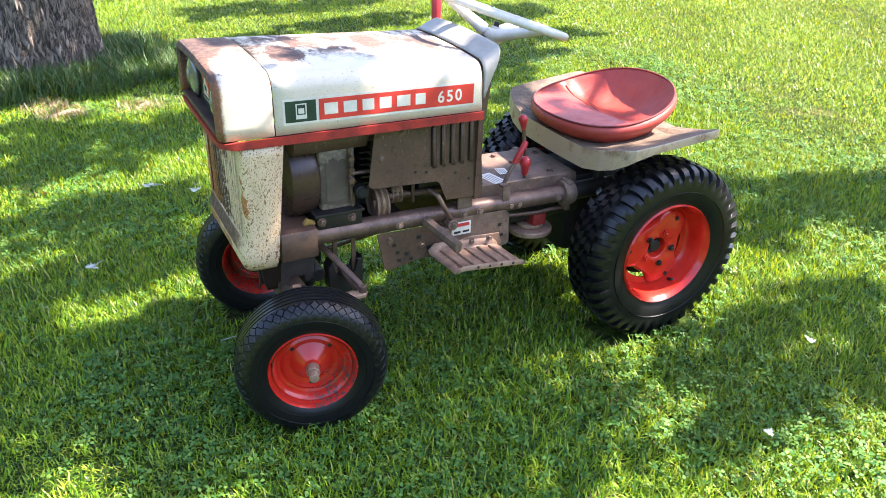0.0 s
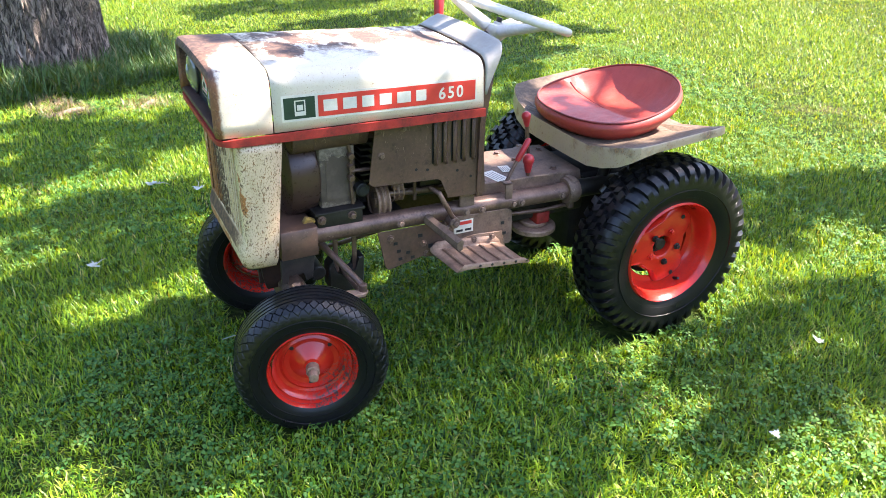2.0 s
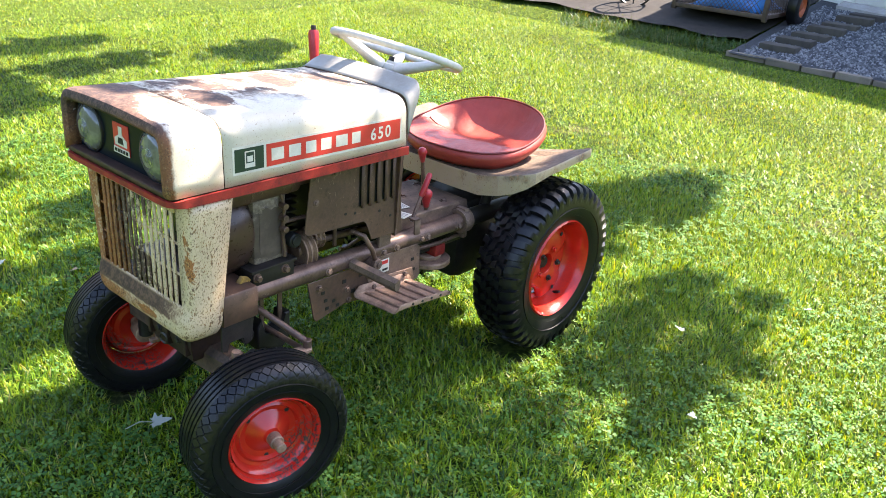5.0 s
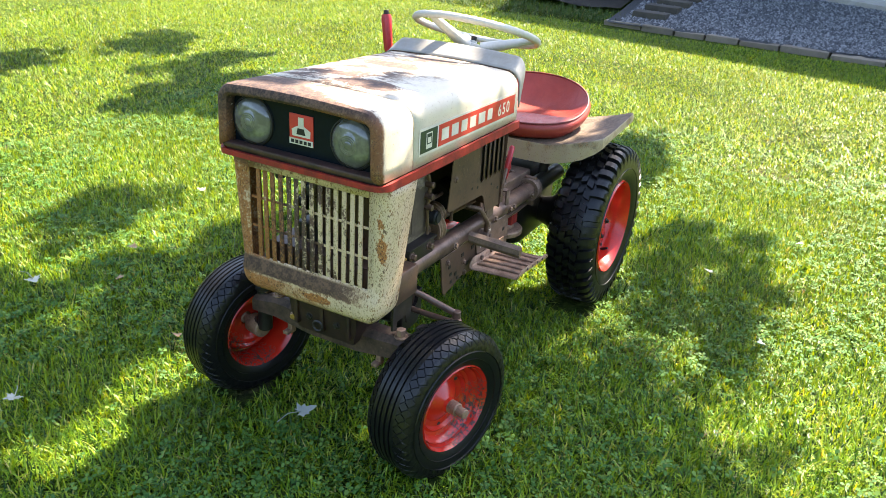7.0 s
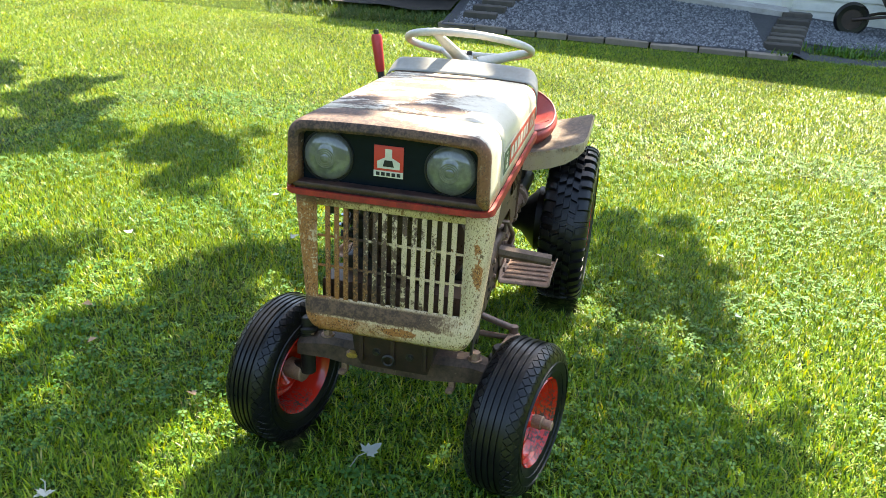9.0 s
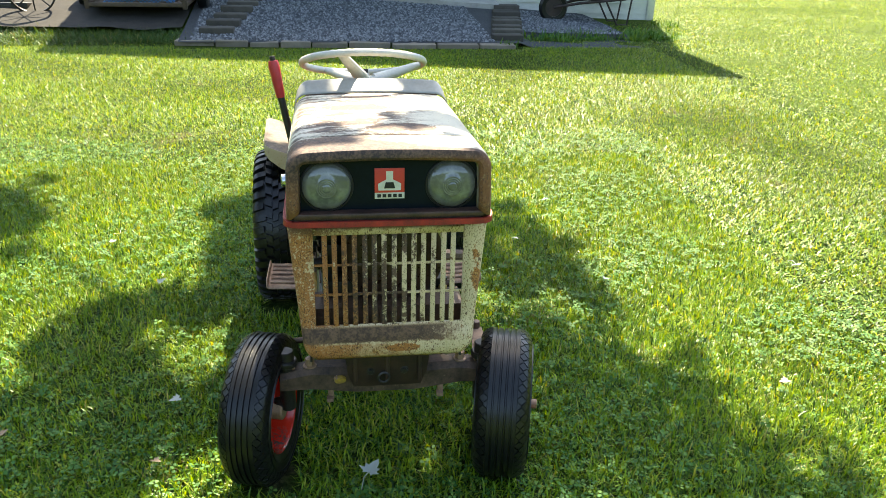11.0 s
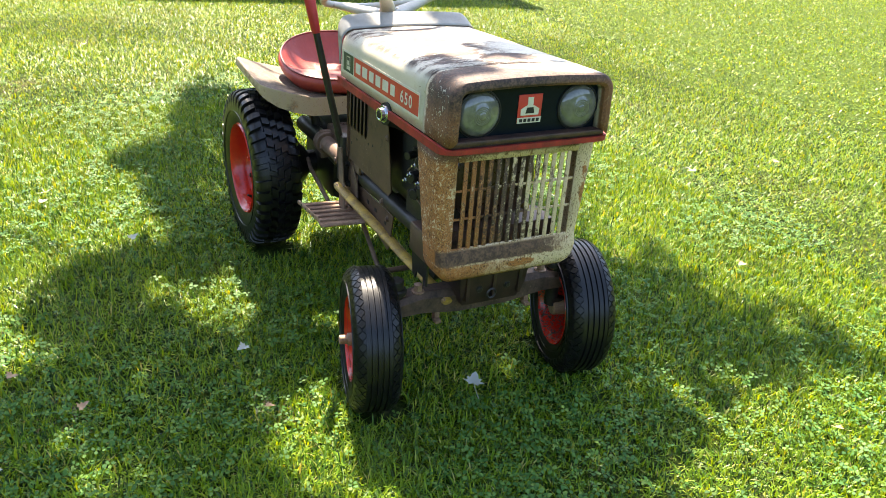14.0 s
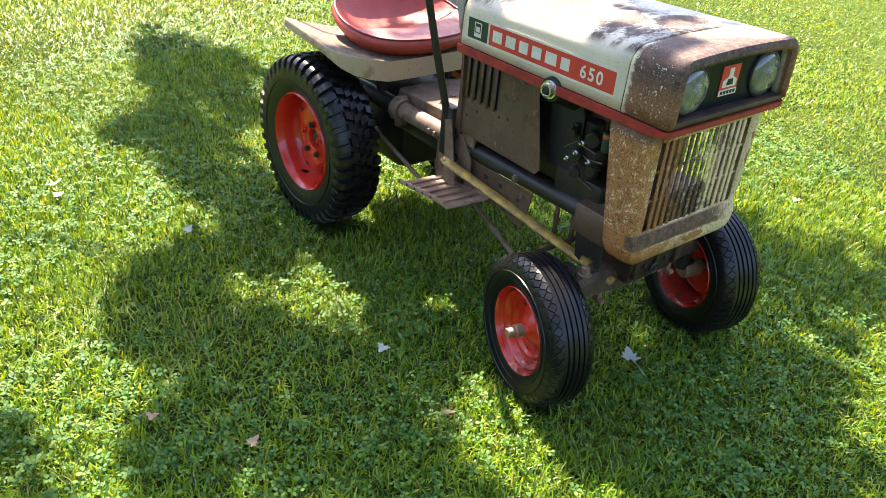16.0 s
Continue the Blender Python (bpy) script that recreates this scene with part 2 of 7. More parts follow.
WHEEL_W = simple("ivory_plastic", (0.62, 0.59, 0.53), (0.47, 0.44, 0.38), 0.45, 0.0, 12, 0.08)
RED_TRIM = simple("red_trim_paint", (0.40, 0.026, 0.017), (0.16, 0.014, 0.012), 0.60, 0.0, 30)
RED_GRIP = simple("red_grip_plastic", (0.50, 0.03, 0.035), (0.36, 0.02, 0.025), 0.35, 0.0, 20, 0.05)
YELLOW = simple("yellow_rod_worn", (0.56, 0.35, 0.06), (0.20, 0.115, 0.05), 0.5, 0.1, 30, chips=0.9, chip=(0.10, 0.06, 0.04))
CHROME = simple("zinc_plated_steel", (0.62, 0.64, 0.66), (0.42, 0.43, 0.44), 0.22, 0.95, 20, 0.05)
BLACK = simple("matt_black", (0.012, 0.012, 0.012), (0.006, 0.006, 0.006), 0.6, 0.0, 20)
PANEL = simple("blue_black_panel", (0.004, 0.009, 0.015), (0.002, 0.005, 0.008), 0.32, 0.0, 8, 0.05)
PANEL.node_tree.nodes["Principled BSDF"].inputs["Specular IOR Level"].default_value = 0.12
DEC_RED = simple("decal_red", (0.62, 0.045, 0.035), (0.52, 0.04, 0.03), 0.4, 0.0, 30, 0.05)
DEC_GREEN = simple("decal_dark_green", (0.018, 0.045, 0.030), (0.010, 0.03, 0.02), 0.4, 0.0, 30, 0.05)
DEC_WHITE = simple("decal_white", (0.66, 0.63, 0.55), (0.56, 0.52, 0.43), 0.45, 0.0, 40, 0.05)


def block_paint():
    """Grey-brown paint that flakes to pale metal along its top and foot."""
    m = Mat("engine_block_grey_brown", 0.6, 0.0)
    x, y, z = m.xyz()
    n, d = m.noise(16, 6, 0.65), m.noise(120, 3, 0.6)
    c = m.mix(m.range(n, 0.40, 0.62), (0.075, 0.053, 0.041), (0.115, 0.083, 0.063))
    edge = m.math('MAXIMUM', m.range(m.math('ADD', z, m.math('MULTIPLY', m.math('SUBTRACT', n, 0.5), 0.16)), 0.652, 0.658), m.range(m.math('ADD', z, m.math('MULTIPLY', m.math('SUBTRACT', n, 0.5), 0.10)), 0.530, 0.526))
    m.colour(m.mix(m.math('MULTIPLY', edge, 0.8), c, m.mix(m.range(d, 0.42, 0.6), (0.15, 0.115, 0.085), (0.26, 0.205, 0.15))))
    m.bump(m.math('ADD', d, m.math('MULTIPLY', edge, -0.8)), 0.3, 0.0015)
    return m.m


BLOCK = block_paint()


def rim_red(mud=1.0):
    """Bright enamel; mud is how much dirt dried on below."""
    m = Mat("rim_orange_red_enamel", 0.22)
    n = m.noise(9, 5, 0.6)
    d = m.noise(130, 5, 0.7)
    x, y, z = m.xyz()
    dirt = m.math('MULTIPLY', m.range(d, 0.47, 0.56), m.range(m.math('ADD', m.math('MULTIPLY', z, -1.0), m.math('ADD', x, m.math('MULTIPLY', m.math('SUBTRACT', n, 0.5), 0.16))), 0.06, 0.115))
    dirt = m.math('MULTIPLY', dirt, mud)
    c = m.mix(m.range(n, 0.35, 0.65), (0.53, 0.018, 0.010), (0.63, 0.030, 0.013))
    m.colour(m.mix(dirt, c, (0.05, 0.03, 0.024)))
    m.rough(m.math('ADD', 0.2, m.math('MULTIPLY', dirt, 0.5)))
    m.bump(d, 0.08, 0.001)
    m.b.inputs["Coat Weight"].default_value = 0.25
    m.b.inputs["Coat Roughness"].default_value = 0.12
    return m.m


def rubber():
    m = Mat("black_dressed_rubber", 0.34)
    n = m.noise(26, 5, 0.65)
    d = m.noise(140, 3, 0.6)
    m.colour(m.mix(m.range(n, 0.62, 0.80), (0.0065, 0.0065, 0.0075), (0.022, 0.020, 0.018)))
    m.rough(m.math('ADD', 0.20, m.math('MULTIPLY', n, 0.25)))
    m.b.inputs["Specular IOR Level"].default_value = 0.40
    m.bump(d, 0.2, 0.0012)
    return m.m


def vinyl():
    m = Mat("red_seat_vinyl", 0.36)
    n = m.noise(6, 5, 0.6)
    w = m.noise(24, 6, 0.62, m.stretch(0.6, 1.6, 1.0), 0.8)
    d = m.noise(420, 2, 0.5)
    c = m.mix(m.range(n, 0.36, 0.66), (0.32, 0.038, 0.024), (0.42, 0.064, 0.040))
    m.colour(m.mix(m.math('MULTIPLY', m.range(w, 0.56, 0.72), 0.35), c, (0.16, 0.032, 0.038)))
    m.rough(m.math('ADD', 0.24, m.math('MULTIPLY', w, 0.40)))
    m.bump(m.math('ADD', m.math('MULTIPLY', w, 1.0), m.math('MULTIPLY', d, 0.12)), 0.32, 0.006)
    return m.m


def lens_glass():
    m = Mat("headlight_lens_grey", 0.12)
    n = m.noise(30, 4, 0.6)
    m.colour(m.mix(m.range(n, 0.4, 0.65), (0.105, 0.108, 0.100), (0.165, 0.168, 0.156)))
    m.b.inputs["Metallic"].default_value = 0.1
    m.b.inputs["Coat Weight"].default_value = 0.8
    m.b.inputs["Coat Roughness"].default_value = 0.06
    return m.m


PIPING = simple("dark_red_piping", (0.20, 0.022, 0.016), (0.11, 0.014, 0.012), 0.5, 0.0, 30, 0.05)
RIM, RIM_CLEAN, RUBBER, VINYL, LENS = rim_red(), rim_red(0.12), rubber(), vinyl(), lens_glass()


def foliage(name, stops, trans=0.4, rough=0.45, patch_scale=1.1, gloss=0.4):
    """Leaves and blades: a tint for each one, patches over metres, and light that comes through."""
    m = Mat(name, rough)
    geo = m.t.nodes.new("ShaderNodeNewGeometry")
    tint = m.ramp(geo.outputs["Random Per Island"], stops)
    n = m.noise(patch_scale, 4, 0.6)
    k = m.noise(patch_scale * 7, 3, 0.6)
    c = m.mix(m.math('MULTIPLY', m.range(n, 0.42, 0.66), 0.55), tint, m.mix(0.5, tint, (0.080, 0.130, 0.016)))
    c = m.mix(m.math('MULTIPLY', m.range(k, 0.58, 0.74), 0.35), c, (0.100, 0.135, 0.040))
    m.colour(c)
    m.b.inputs["Specular IOR Level"].default_value = gloss
    tr = m.t.nodes.new("ShaderNodeBsdfTranslucent")
    m.link(m.mix(1.0, c, (2.15, 1.42, 0.09), 'MULTIPLY'), tr.inputs["Color"])
    mx = m.t.nodes.new("ShaderNodeMixShader")
    mx.inputs[0].default_value = trans
    out = m.t.nodes["Material Output"]
    m.link(m.b.outputs[0], mx.inputs[1])
    m.link(tr.outputs[0], mx.inputs[2])
    m.link(mx.outputs[0], out.inputs["Surface"])
    return m.m


GRASS = foliage("lawn_grass", [(0.0, (0.005, 0.032, 0.004)), (0.15, (0.025, 0.090, 0.007)), (0.35, (0.088, 0.205, 0.011)), (0.7, (0.190, 0.335, 0.015)), (0.94, (0.295, 0.415, 0.026)), (0.98, (0.36, 0.39, 0.09)), (1.0, (0.46, 0.42, 0.20))], 0.33, 0.38, 1.1, 0.36)
CLOVER = foliage("clover_leaf", [(0.0, (0.026, 0.100, 0.018)), (0.6, (0.068, 0.185, 0.036)), (1.0, (0.155, 0.270, 0.055))], 0.30, 0.60, 1.1, 0.25)
TUFT = foliage("long_grass", [(0.0, (0.018, 0.062, 0.014)), (0.6, (0.048, 0.125, 0.030)), (0.9, (0.095, 0.165, 0.045)), (1.0, (0.24, 0.21, 0.11))], 0.3)
MAPLE = foliage("maple_leaf", [(0.0, (0.045, 0.10, 0.02)), (1.0, (0.09, 0.16, 0.03))], 0.4)
FALLEN = foliage("fallen_leaf_pale", [(0.0, (0.34, 0.37, 0.33)), (1.0, (0.50, 0.52, 0.47))], 0.15)
STRAW = foliage("dry_straw", [(0.0, (0.16, 0.12, 0.06)), (1.0, (0.34, 0.27, 0.15))], 0.2)
DRYLEAF = foliage("fallen_leaf_brown", [(0.0, (0.28, 0.16, 0.09)), (1.0, (0.42, 0.30, 0.18))], 0.15)


def soil():
    m = Mat("lawn_soil", 0.95)
    m.b.inputs["Specular IOR Level"].default_value = 0.05
    n = m.noise(2.2, 6, 0.65)
    d = m.noise(34, 5, 0.7)
    g = m.mix(m.range(d, 0.40, 0.62), (0.014, 0.026, 0.005), (0.045, 0.066, 0.012))
    x, y, _ = m.xyz()
    past = m.math('MAXIMUM', m.math('SUBTRACT', m.math('ABSOLUTE', m.math('SUBTRACT', x, 3.4)), 4.6), m.math('SUBTRACT', m.math('ABSOLUTE', m.math('SUBTRACT', y, 3.5)), 4.9))
    past = m.range(m.math('ADD', past, m.math('MULTIPLY', m.math('SUBTRACT', n, 0.5), 2.0)), -0.6, 0.6)
    turf = m.mix(m.range(d, 0.36, 0.64), (0.030, 0.052, 0.007), (0.080, 0.112, 0.020))
    soil_c = m.mix(m.math('MULTIPLY', m.range(n, 0.52, 0.70), 0.6), g, m.mix(m.range(d, 0.4, 0.6), (0.05, 0.038, 0.022), (0.15, 0.115, 0.062)))
    m.colour(m.mix(past, soil_c, turf))
    m.bump(d, 0.9, 0.02)
    return m.m


def bark():
    m = Mat("maple_bark", 0.9)
    n = m.noise(1.0, 5, 0.62, m.stretch(24, 24, 7.0), 2.2)
    big = m.noise(1.0, 4, 0.6, m.stretch(8, 8, 2.0))
    d = m.noise(60, 4, 0.7)
    c = m.mix(m.range(n, 0.40, 0.56), (0.060, 0.044, 0.035), (0.40, 0.315, 0.255))
    c = m.mix(m.math('MULTIPLY', m.range(big, 0.45, 0.65), 0.5), c, (0.17, 0.13, 0.10))
    m.colour(m.mix(m.math('MULTIPLY', m.range(d, 0.5, 0.7), 0.4), c, (0.30, 0.25, 0.20)))
    m.bump(m.math('ADD', m.range(n, 0.36, 0.60), m.math('MULTIPLY', d, 0.35)), 1.0, 0.03)
    return m.m


def varied(name, lo, hi, rough=0.8, scale=8.0, bump=0.4):
    """A tint for each piece, and its own stains."""
    m = Mat(name, rough)
    info = m.t.nodes.new("ShaderNodeObjectInfo")
    n = m.noise(scale, 6, 0.65)
    base = m.mix(info.outputs["Random"], lo, hi)
    m.colour(m.mix(m.math('MULTIPLY', m.range(n, 0.42, 0.68), 0.6), base, tuple(0.55 * (a + b) / 2 for a, b in zip(lo, hi))))
    m.bump(n, bump, 0.006)
    return m.m


SOIL_M, BARK = soil(), bark()
TIE = varied("railway_tie_grey", (0.042, 0.036, 0.030), (0.090, 0.078, 0.064), 0.85)
SLAB = varied("border_stone", (0.16, 0.130, 0.100), (0.26, 0.215, 0.165), 0.85)
SIDING = varied("cream_siding", (0.62, 0.61, 0.56), (0.68, 0.67, 0.61), 0.5, 3.0, 0.05)
DOOR_M = simple("garage_door_white", (0.64, 0.63, 0.60), (0.56, 0.55, 0.51), 0.5, 0, 2)
CONC = simple("concrete_sill", (0.42, 0.40, 0.37), (0.30, 0.28, 0.26), 0.85, 0, 5)
ROOF = simple("roof_shingle_grey", (0.09, 0.09, 0.095), (0.06, 0.06, 0.06), 0.9, 0, 4)
RUSTY = simple("rusty_trailer_steel", (0.13, 0.085, 0.06), (0.06, 0.042, 0.033), 0.7, 0.2, 12)
TARP = simple("blue_tarpaulin", (0.02, 0.20, 0.52), (0.012, 0.13, 0.38), 0.4, 0, 6, 0.3)
TEAL = simple("teal_bag", (0.02, 0.40, 0.36), (0.015, 0.28, 0.25), 0.45, 0, 6, 0.3)
BARROW = simple("barrow_brown_steel", (0.055, 0.035, 0.03), (0.03, 0.022, 0.02), 0.6, 0.2, 10)
ORANGE = simple("orange_rim", (0.48, 0.11, 0.03), (0.36, 0.08, 0.025), 0.5, 0, 12)


def gravel_mat():
    m = Mat("grey_gravel", 0.85)
    geo = m.t.nodes.new("ShaderNodeNewGeometry")
    m.colour(m.ramp(geo.outputs["Random Per Island"], [(0.0, (0.030, 0.035, 0.042)), (0.5, (0.095, 0.105, 0.118)), (1.0, (0.27, 0.28, 0.29))]))
    return m.m


GRAVEL = gravel_mat()
# dark green for the unseen ring that dims low sky and reflections
RING_GREEN = simple("unseen_ring_green", (0.045, 0.085, 0.025), (0.012, 0.025, 0.010), 0.9, 0, 0.5, 0.8)
# bare earth with the trailer's deep shade put into its colour
SHADED_EARTH = simple("earth_shade_in_colour", (0.026, 0.021, 0.016), (0.010, 0.008, 0.006), 0.95, 0, 9, 0.8)
ROOT = simple("root_brown_worn", (0.20, 0.145, 0.10), (0.085, 0.06, 0.042), 0.85, 0, 16, 0.8)
GRAVEL_BED = simple("gravel_bed", (0.055, 0.059, 0.065), (0.024, 0.026, 0.030), 0.95, 0, 40, 0.6)

# ---------------------------------------------------------------- mesh helpers


def part(name, bm, material, parent=None, label="", smooth=True):
    """Links a bmesh as one mesh object, under a thing or a part if one is given."""
    me = bpy.data.meshes.new(name)
    bmesh.ops.recalc_face_normals(bm, faces=bm.faces[:])
    bm.to_mesh(me)
    bm.free()
    for k in (material if isinstance(material, (list, tuple)) else [material]):
        me.materials.append(k)
    if smooth:
        me.shade_smooth()
        me.set_sharp_from_angle(angle=radians(38))
    ob = new(name, me)
    if parent is not None:
        ob.parent = parent
        if parent.type == 'EMPTY' and "origin" in parent:
            ob.location = [-a for a in parent["origin"]]
    if label:
        tagged(ob, label)
    return ob


def thing(name, at, label, category, group="", kind=""):
    """An Empty at the base of a thing; its parts are built in the thing's own coordinates with 'at' as offset."""
    e = new(name)
    e.location = at
    e.empty_display_size = 0.1
    return tagged(e, label, category, group, kind)


def box(bm, lo, hi, bevel=0.0, m=None, mat=0):
    v = [bm.verts.new((x, y, z)) for x in (lo[0], hi[0]) for y in (lo[1], hi[1]) for z in (lo[2], hi[2])]
    fs = [bm.faces.new([v[i] for i in q]) for q in ((0, 1, 3, 2), (4, 6, 7, 5), (0, 4, 5, 1), (2, 3, 7, 6), (0, 2, 6, 4), (1, 5, 7, 3))]
    if bevel:
        es = list({e for f in fs for e in f.edges})
        r = bmesh.ops.bevel(bm, geom=es, offset=bevel, segments=2, affect='EDGES', profile=0.5)
        v = list({x for f in r["faces"] for x in f.verts} | {x for x in v if x.is_valid})
        fs = list({f for x in v for f in x.link_faces})
    for f in fs:
        f.material_index = mat
    if m is not None:
        bmesh.ops.transform(bm, matrix=m, verts=[x for x in v if x.is_valid])
    return bm


def frame_of(d):
    d = Vector(d).normalized()
    a = Vector((0, 0, 1)) if abs(d.z) < 0.9 else Vector((1, 0, 0))
    u = d.cross(a).normalized()
    return d, u, d.cross(u)


def sweep(bm, pts, radii, seg=12, caps=True, mat=0, flat=1.0):
    """A round bar along points; radii one number or one a point; flat squeezes it."""
    pts = [Vector(p) for p in pts]
    if isinstance(radii, (int, float)):
        radii = [radii] * len(pts)
    rings = []
    u = None
    for i, p in enumerate(pts):
        d = (pts[min(i + 1, len(pts) - 1)] - pts[max(i - 1, 0)]).normalized()
        if u is None:
            _, u, w = frame_of(d)
        u = (u - d * u.dot(d)).normalized()
        w = d.cross(u)
        rings.append([bm.verts.new(p + (u * math.cos(a) + w * math.sin(a) * flat) * radii[i]) for a in [2 * math.pi * k / seg for k in range(seg)]])
    for a, b in zip(rings, rings[1:]):
        for k in range(seg):
            bm.faces.new((a[k], a[(k + 1) % seg], b[(k + 1) % seg], b[k])).material_index = mat
    if caps:
        bm.faces.new(rings[0]).material_index = mat
        bm.faces.new(rings[-1]).material_index = mat
    return bm


def cyl(bm, a, b, r, seg=16, r2=None, mat=0):
    """A cylinder with a small chamfer at both ends."""
    a, b = Vector(a), Vector(b)
    r2 = r if r2 is None else r2
    d = (b - a).normalized()
    c = min(0.12 * min(r, r2), (b - a).length * 0.2)
    return sweep(bm, [a, a + d * c, b - d * c, b], [r - c, r, r2, r2 - c], seg, True, mat)


def lathe(bm, prof, origin, axis, seg=48, closed=False, mat=0):
    """Turns (radius, along) round an axis."""
    d, u, w = frame_of(axis)
    o = Vector(origin)
    rings = []
    for r, s in prof:
        if r < 1e-6:
            rings.append([bm.verts.new(o + d * s)])
        else:
            rings.append([bm.verts.new(o + d * s + (u * math.cos(t) + w * math.sin(t)) * r) for t in [2 * math.pi * k / seg for k in range(seg)]])
    pairs = list(zip(rings, rings[1:])) + ([(rings[-1], rings[0])] if closed else [])
    for a, b in pairs:
        for k in range(seg):
            n = (k + 1) % seg
            if len(a) == 1:
                bm.faces.new((a[0], b[n], b[k])).material_index = mat
            elif len(b) == 1:
                bm.faces.new((a[k], a[n], b[0])).material_index = mat
            else:
                bm.faces.new((a[k], a[n], b[n], b[k])).material_index = mat
    return bm


def plate(bm, outline, axis, a, b, bevel=0.0, mat=0):
    """An outline in the two other axes, extruded along axis from a to b."""
    def put(p, s):
        q = list(p)
        q.insert("xyz".index(axis), s)
        return bm.verts.new(q)
    lo, hi = [put(p, a) for p in outline], [put(p, b) for p in outline]
    fs = [bm.faces.new(lo), bm.faces.new(hi)]
    n = len(outline)
    for k in range(n):
        fs.append(bm.faces.new((lo[k], lo[(k + 1) % n], hi[(k + 1) % n], hi[k])))
    for f in fs:
        f.material_index = mat
    if bevel:
        es = list({e for f in fs[:2] for e in f.edges})
        bmesh.ops.bevel(bm, geom=es, offset=bevel, segments=1, affect='EDGES')
    return bm


def bolt(bm, at, axis, r=0.009, h=0.007):
    """A hexagon head on a washer."""
    d = Vector(axis).normalized()
    a = Vector(at)
    cyl(bm, a - d * 0.002, a + d * 0.002, r * 1.45, 14)
    sweep(bm, [a + d * 0.002, a + d * h, a + d * (h + 0.0015)], [r, r, r * 0.8], 6)
    return bm


def rounded(w, h, r, n=5, cx=0.0, cy=0.0):
    """A rectangle with round corners, as an outline."""
    out = []
    for sx, sy, a0 in ((1, 1, 0), (-1, 1, 90), (-1, -1, 180), (1, -1, 270)):
        for k in range(n + 1):
            a = radians(a0 + 90 * k / n)
            out.append((cx + sx * (w / 2 - r) + r * math.cos(a), cy + sy * (h / 2 - r) + r * math.sin(a)))
    return out


def loft(bm, rings, closed=False, cap=False, mat=0):
    vs = [[bm.verts.new(p) for p in r] for r in rings]
    for a, b in zip(vs, vs[1:]):
        n = len(a)
        for k in range(n if closed else n - 1):
            bm.faces.new((a[k], a[(k + 1) % n], b[(k + 1) % n], b[k])).material_index = mat
    if cap:
        bm.faces.new(vs[0]).material_index = mat
        bm.faces.new(vs[-1]).material_index = mat
    return vs


def solid(ob, t, offset=-1.0):
    """Gives a sheet its thickness."""
    s = ob.modifiers.new("thickness", 'SOLIDIFY')
    s.thickness, s.offset = t, offset
    return ob


def bulk_mesh(name, verts, faces_n, counts, material, smooth=False):
    """A mesh from arrays: verts (n,3), vertex indices in a row, and corners a face."""
    me = bpy.data.meshes.new(name)
    me.vertices.add(len(verts))
    me.vertices.foreach_set("co", np.asarray(verts, np.float32).ravel())
    me.loops.add(len(faces_n))
    me.loops.foreach_set("vertex_index", np.asarray(faces_n, np.int32))
    me.polygons.add(len(counts))
    counts = np.asarray(counts, np.int32)
    me.polygons.foreach_set("loop_start", np.concatenate(([0], np.cumsum(counts)[:-1])).astype(np.int32))
    me.update(calc_edges=True)
    me.materials.append(material)
    if smooth:
        me.shade_smooth()
    return me

# ---------------------------------------------------------------- ground
rng = np.random.default_rng(11)


def rise(x, y):
    """The lawn is level round the tractor and climbs gently towards the garage."""
    return SOIL + 0.027 * np.maximum(0.0, np.minimum(x, 11.5) - 8.0) * np.clip(y - C + 4.0, 0, 8)


def ground():
    xs = np.concatenate((-np.geomspace(400, 3, 12), np.arange(-2, 8.0, 0.5), np.arange(8.0, 16.1, 0.5), np.geomspace(18, 600, 14)))
    ys = np.concatenate((-np.geomspace(400, 6, 12), np.arange(-5, 12.1, 0.5), np.geomspace(14, 600, 14)))
    bm = bmesh.new()
    g = [[bm.verts.new((x, y, float(rise(x, y)) + 0.012 * noise.noise((x * 0.8, y * 0.8, 0)))) for y in ys] for x in xs]
    for i in range(len(xs) - 1):
        for j in range(len(ys) - 1):
            bm.faces.new((g[i][j], g[i + 1][j], g[i + 1][j + 1], g[i][j + 1]))
    tagged(part("ground", bm, SOIL_M), "lawn soil under short mown grass", "ground", kind="structure")


ground()
# where tyres, tree, pad and border leave no room for grass
KEEP_OUT = [(0.41, 0.66, C - 0.40, C - 0.25), (0.41, 0.66, C + 0.25, C + 0.40), (1.50, 1.93, C - 0.42, C - 0.25), (1.50, 1.93, C + 0.25, C + 0.42), (7.84, 20.0, C - 2.1, C + 1.75), (8.5, 20.0, C - 3.6, C - 1.7), (8.5, 20.0, C + 1.7, C + 7.0), (10.2, 30.0, C - 4.7, C + 2.6)]


def lumps(x, y, s, seed):
    """A cheap smooth noise over the plan, 0 to 1."""
    r = np.random.default_rng(seed)
    out = np.zeros_like(x)
    for k in range(7):
        a, p, f = r.uniform(0, 6.28), r.uniform(0, 6.28), s * r.uniform(0.6, 1.9)
        out += np.sin(f * (x * math.cos(a) + y * math.sin(a)) + p)
    return 0.5 + out / 9.0


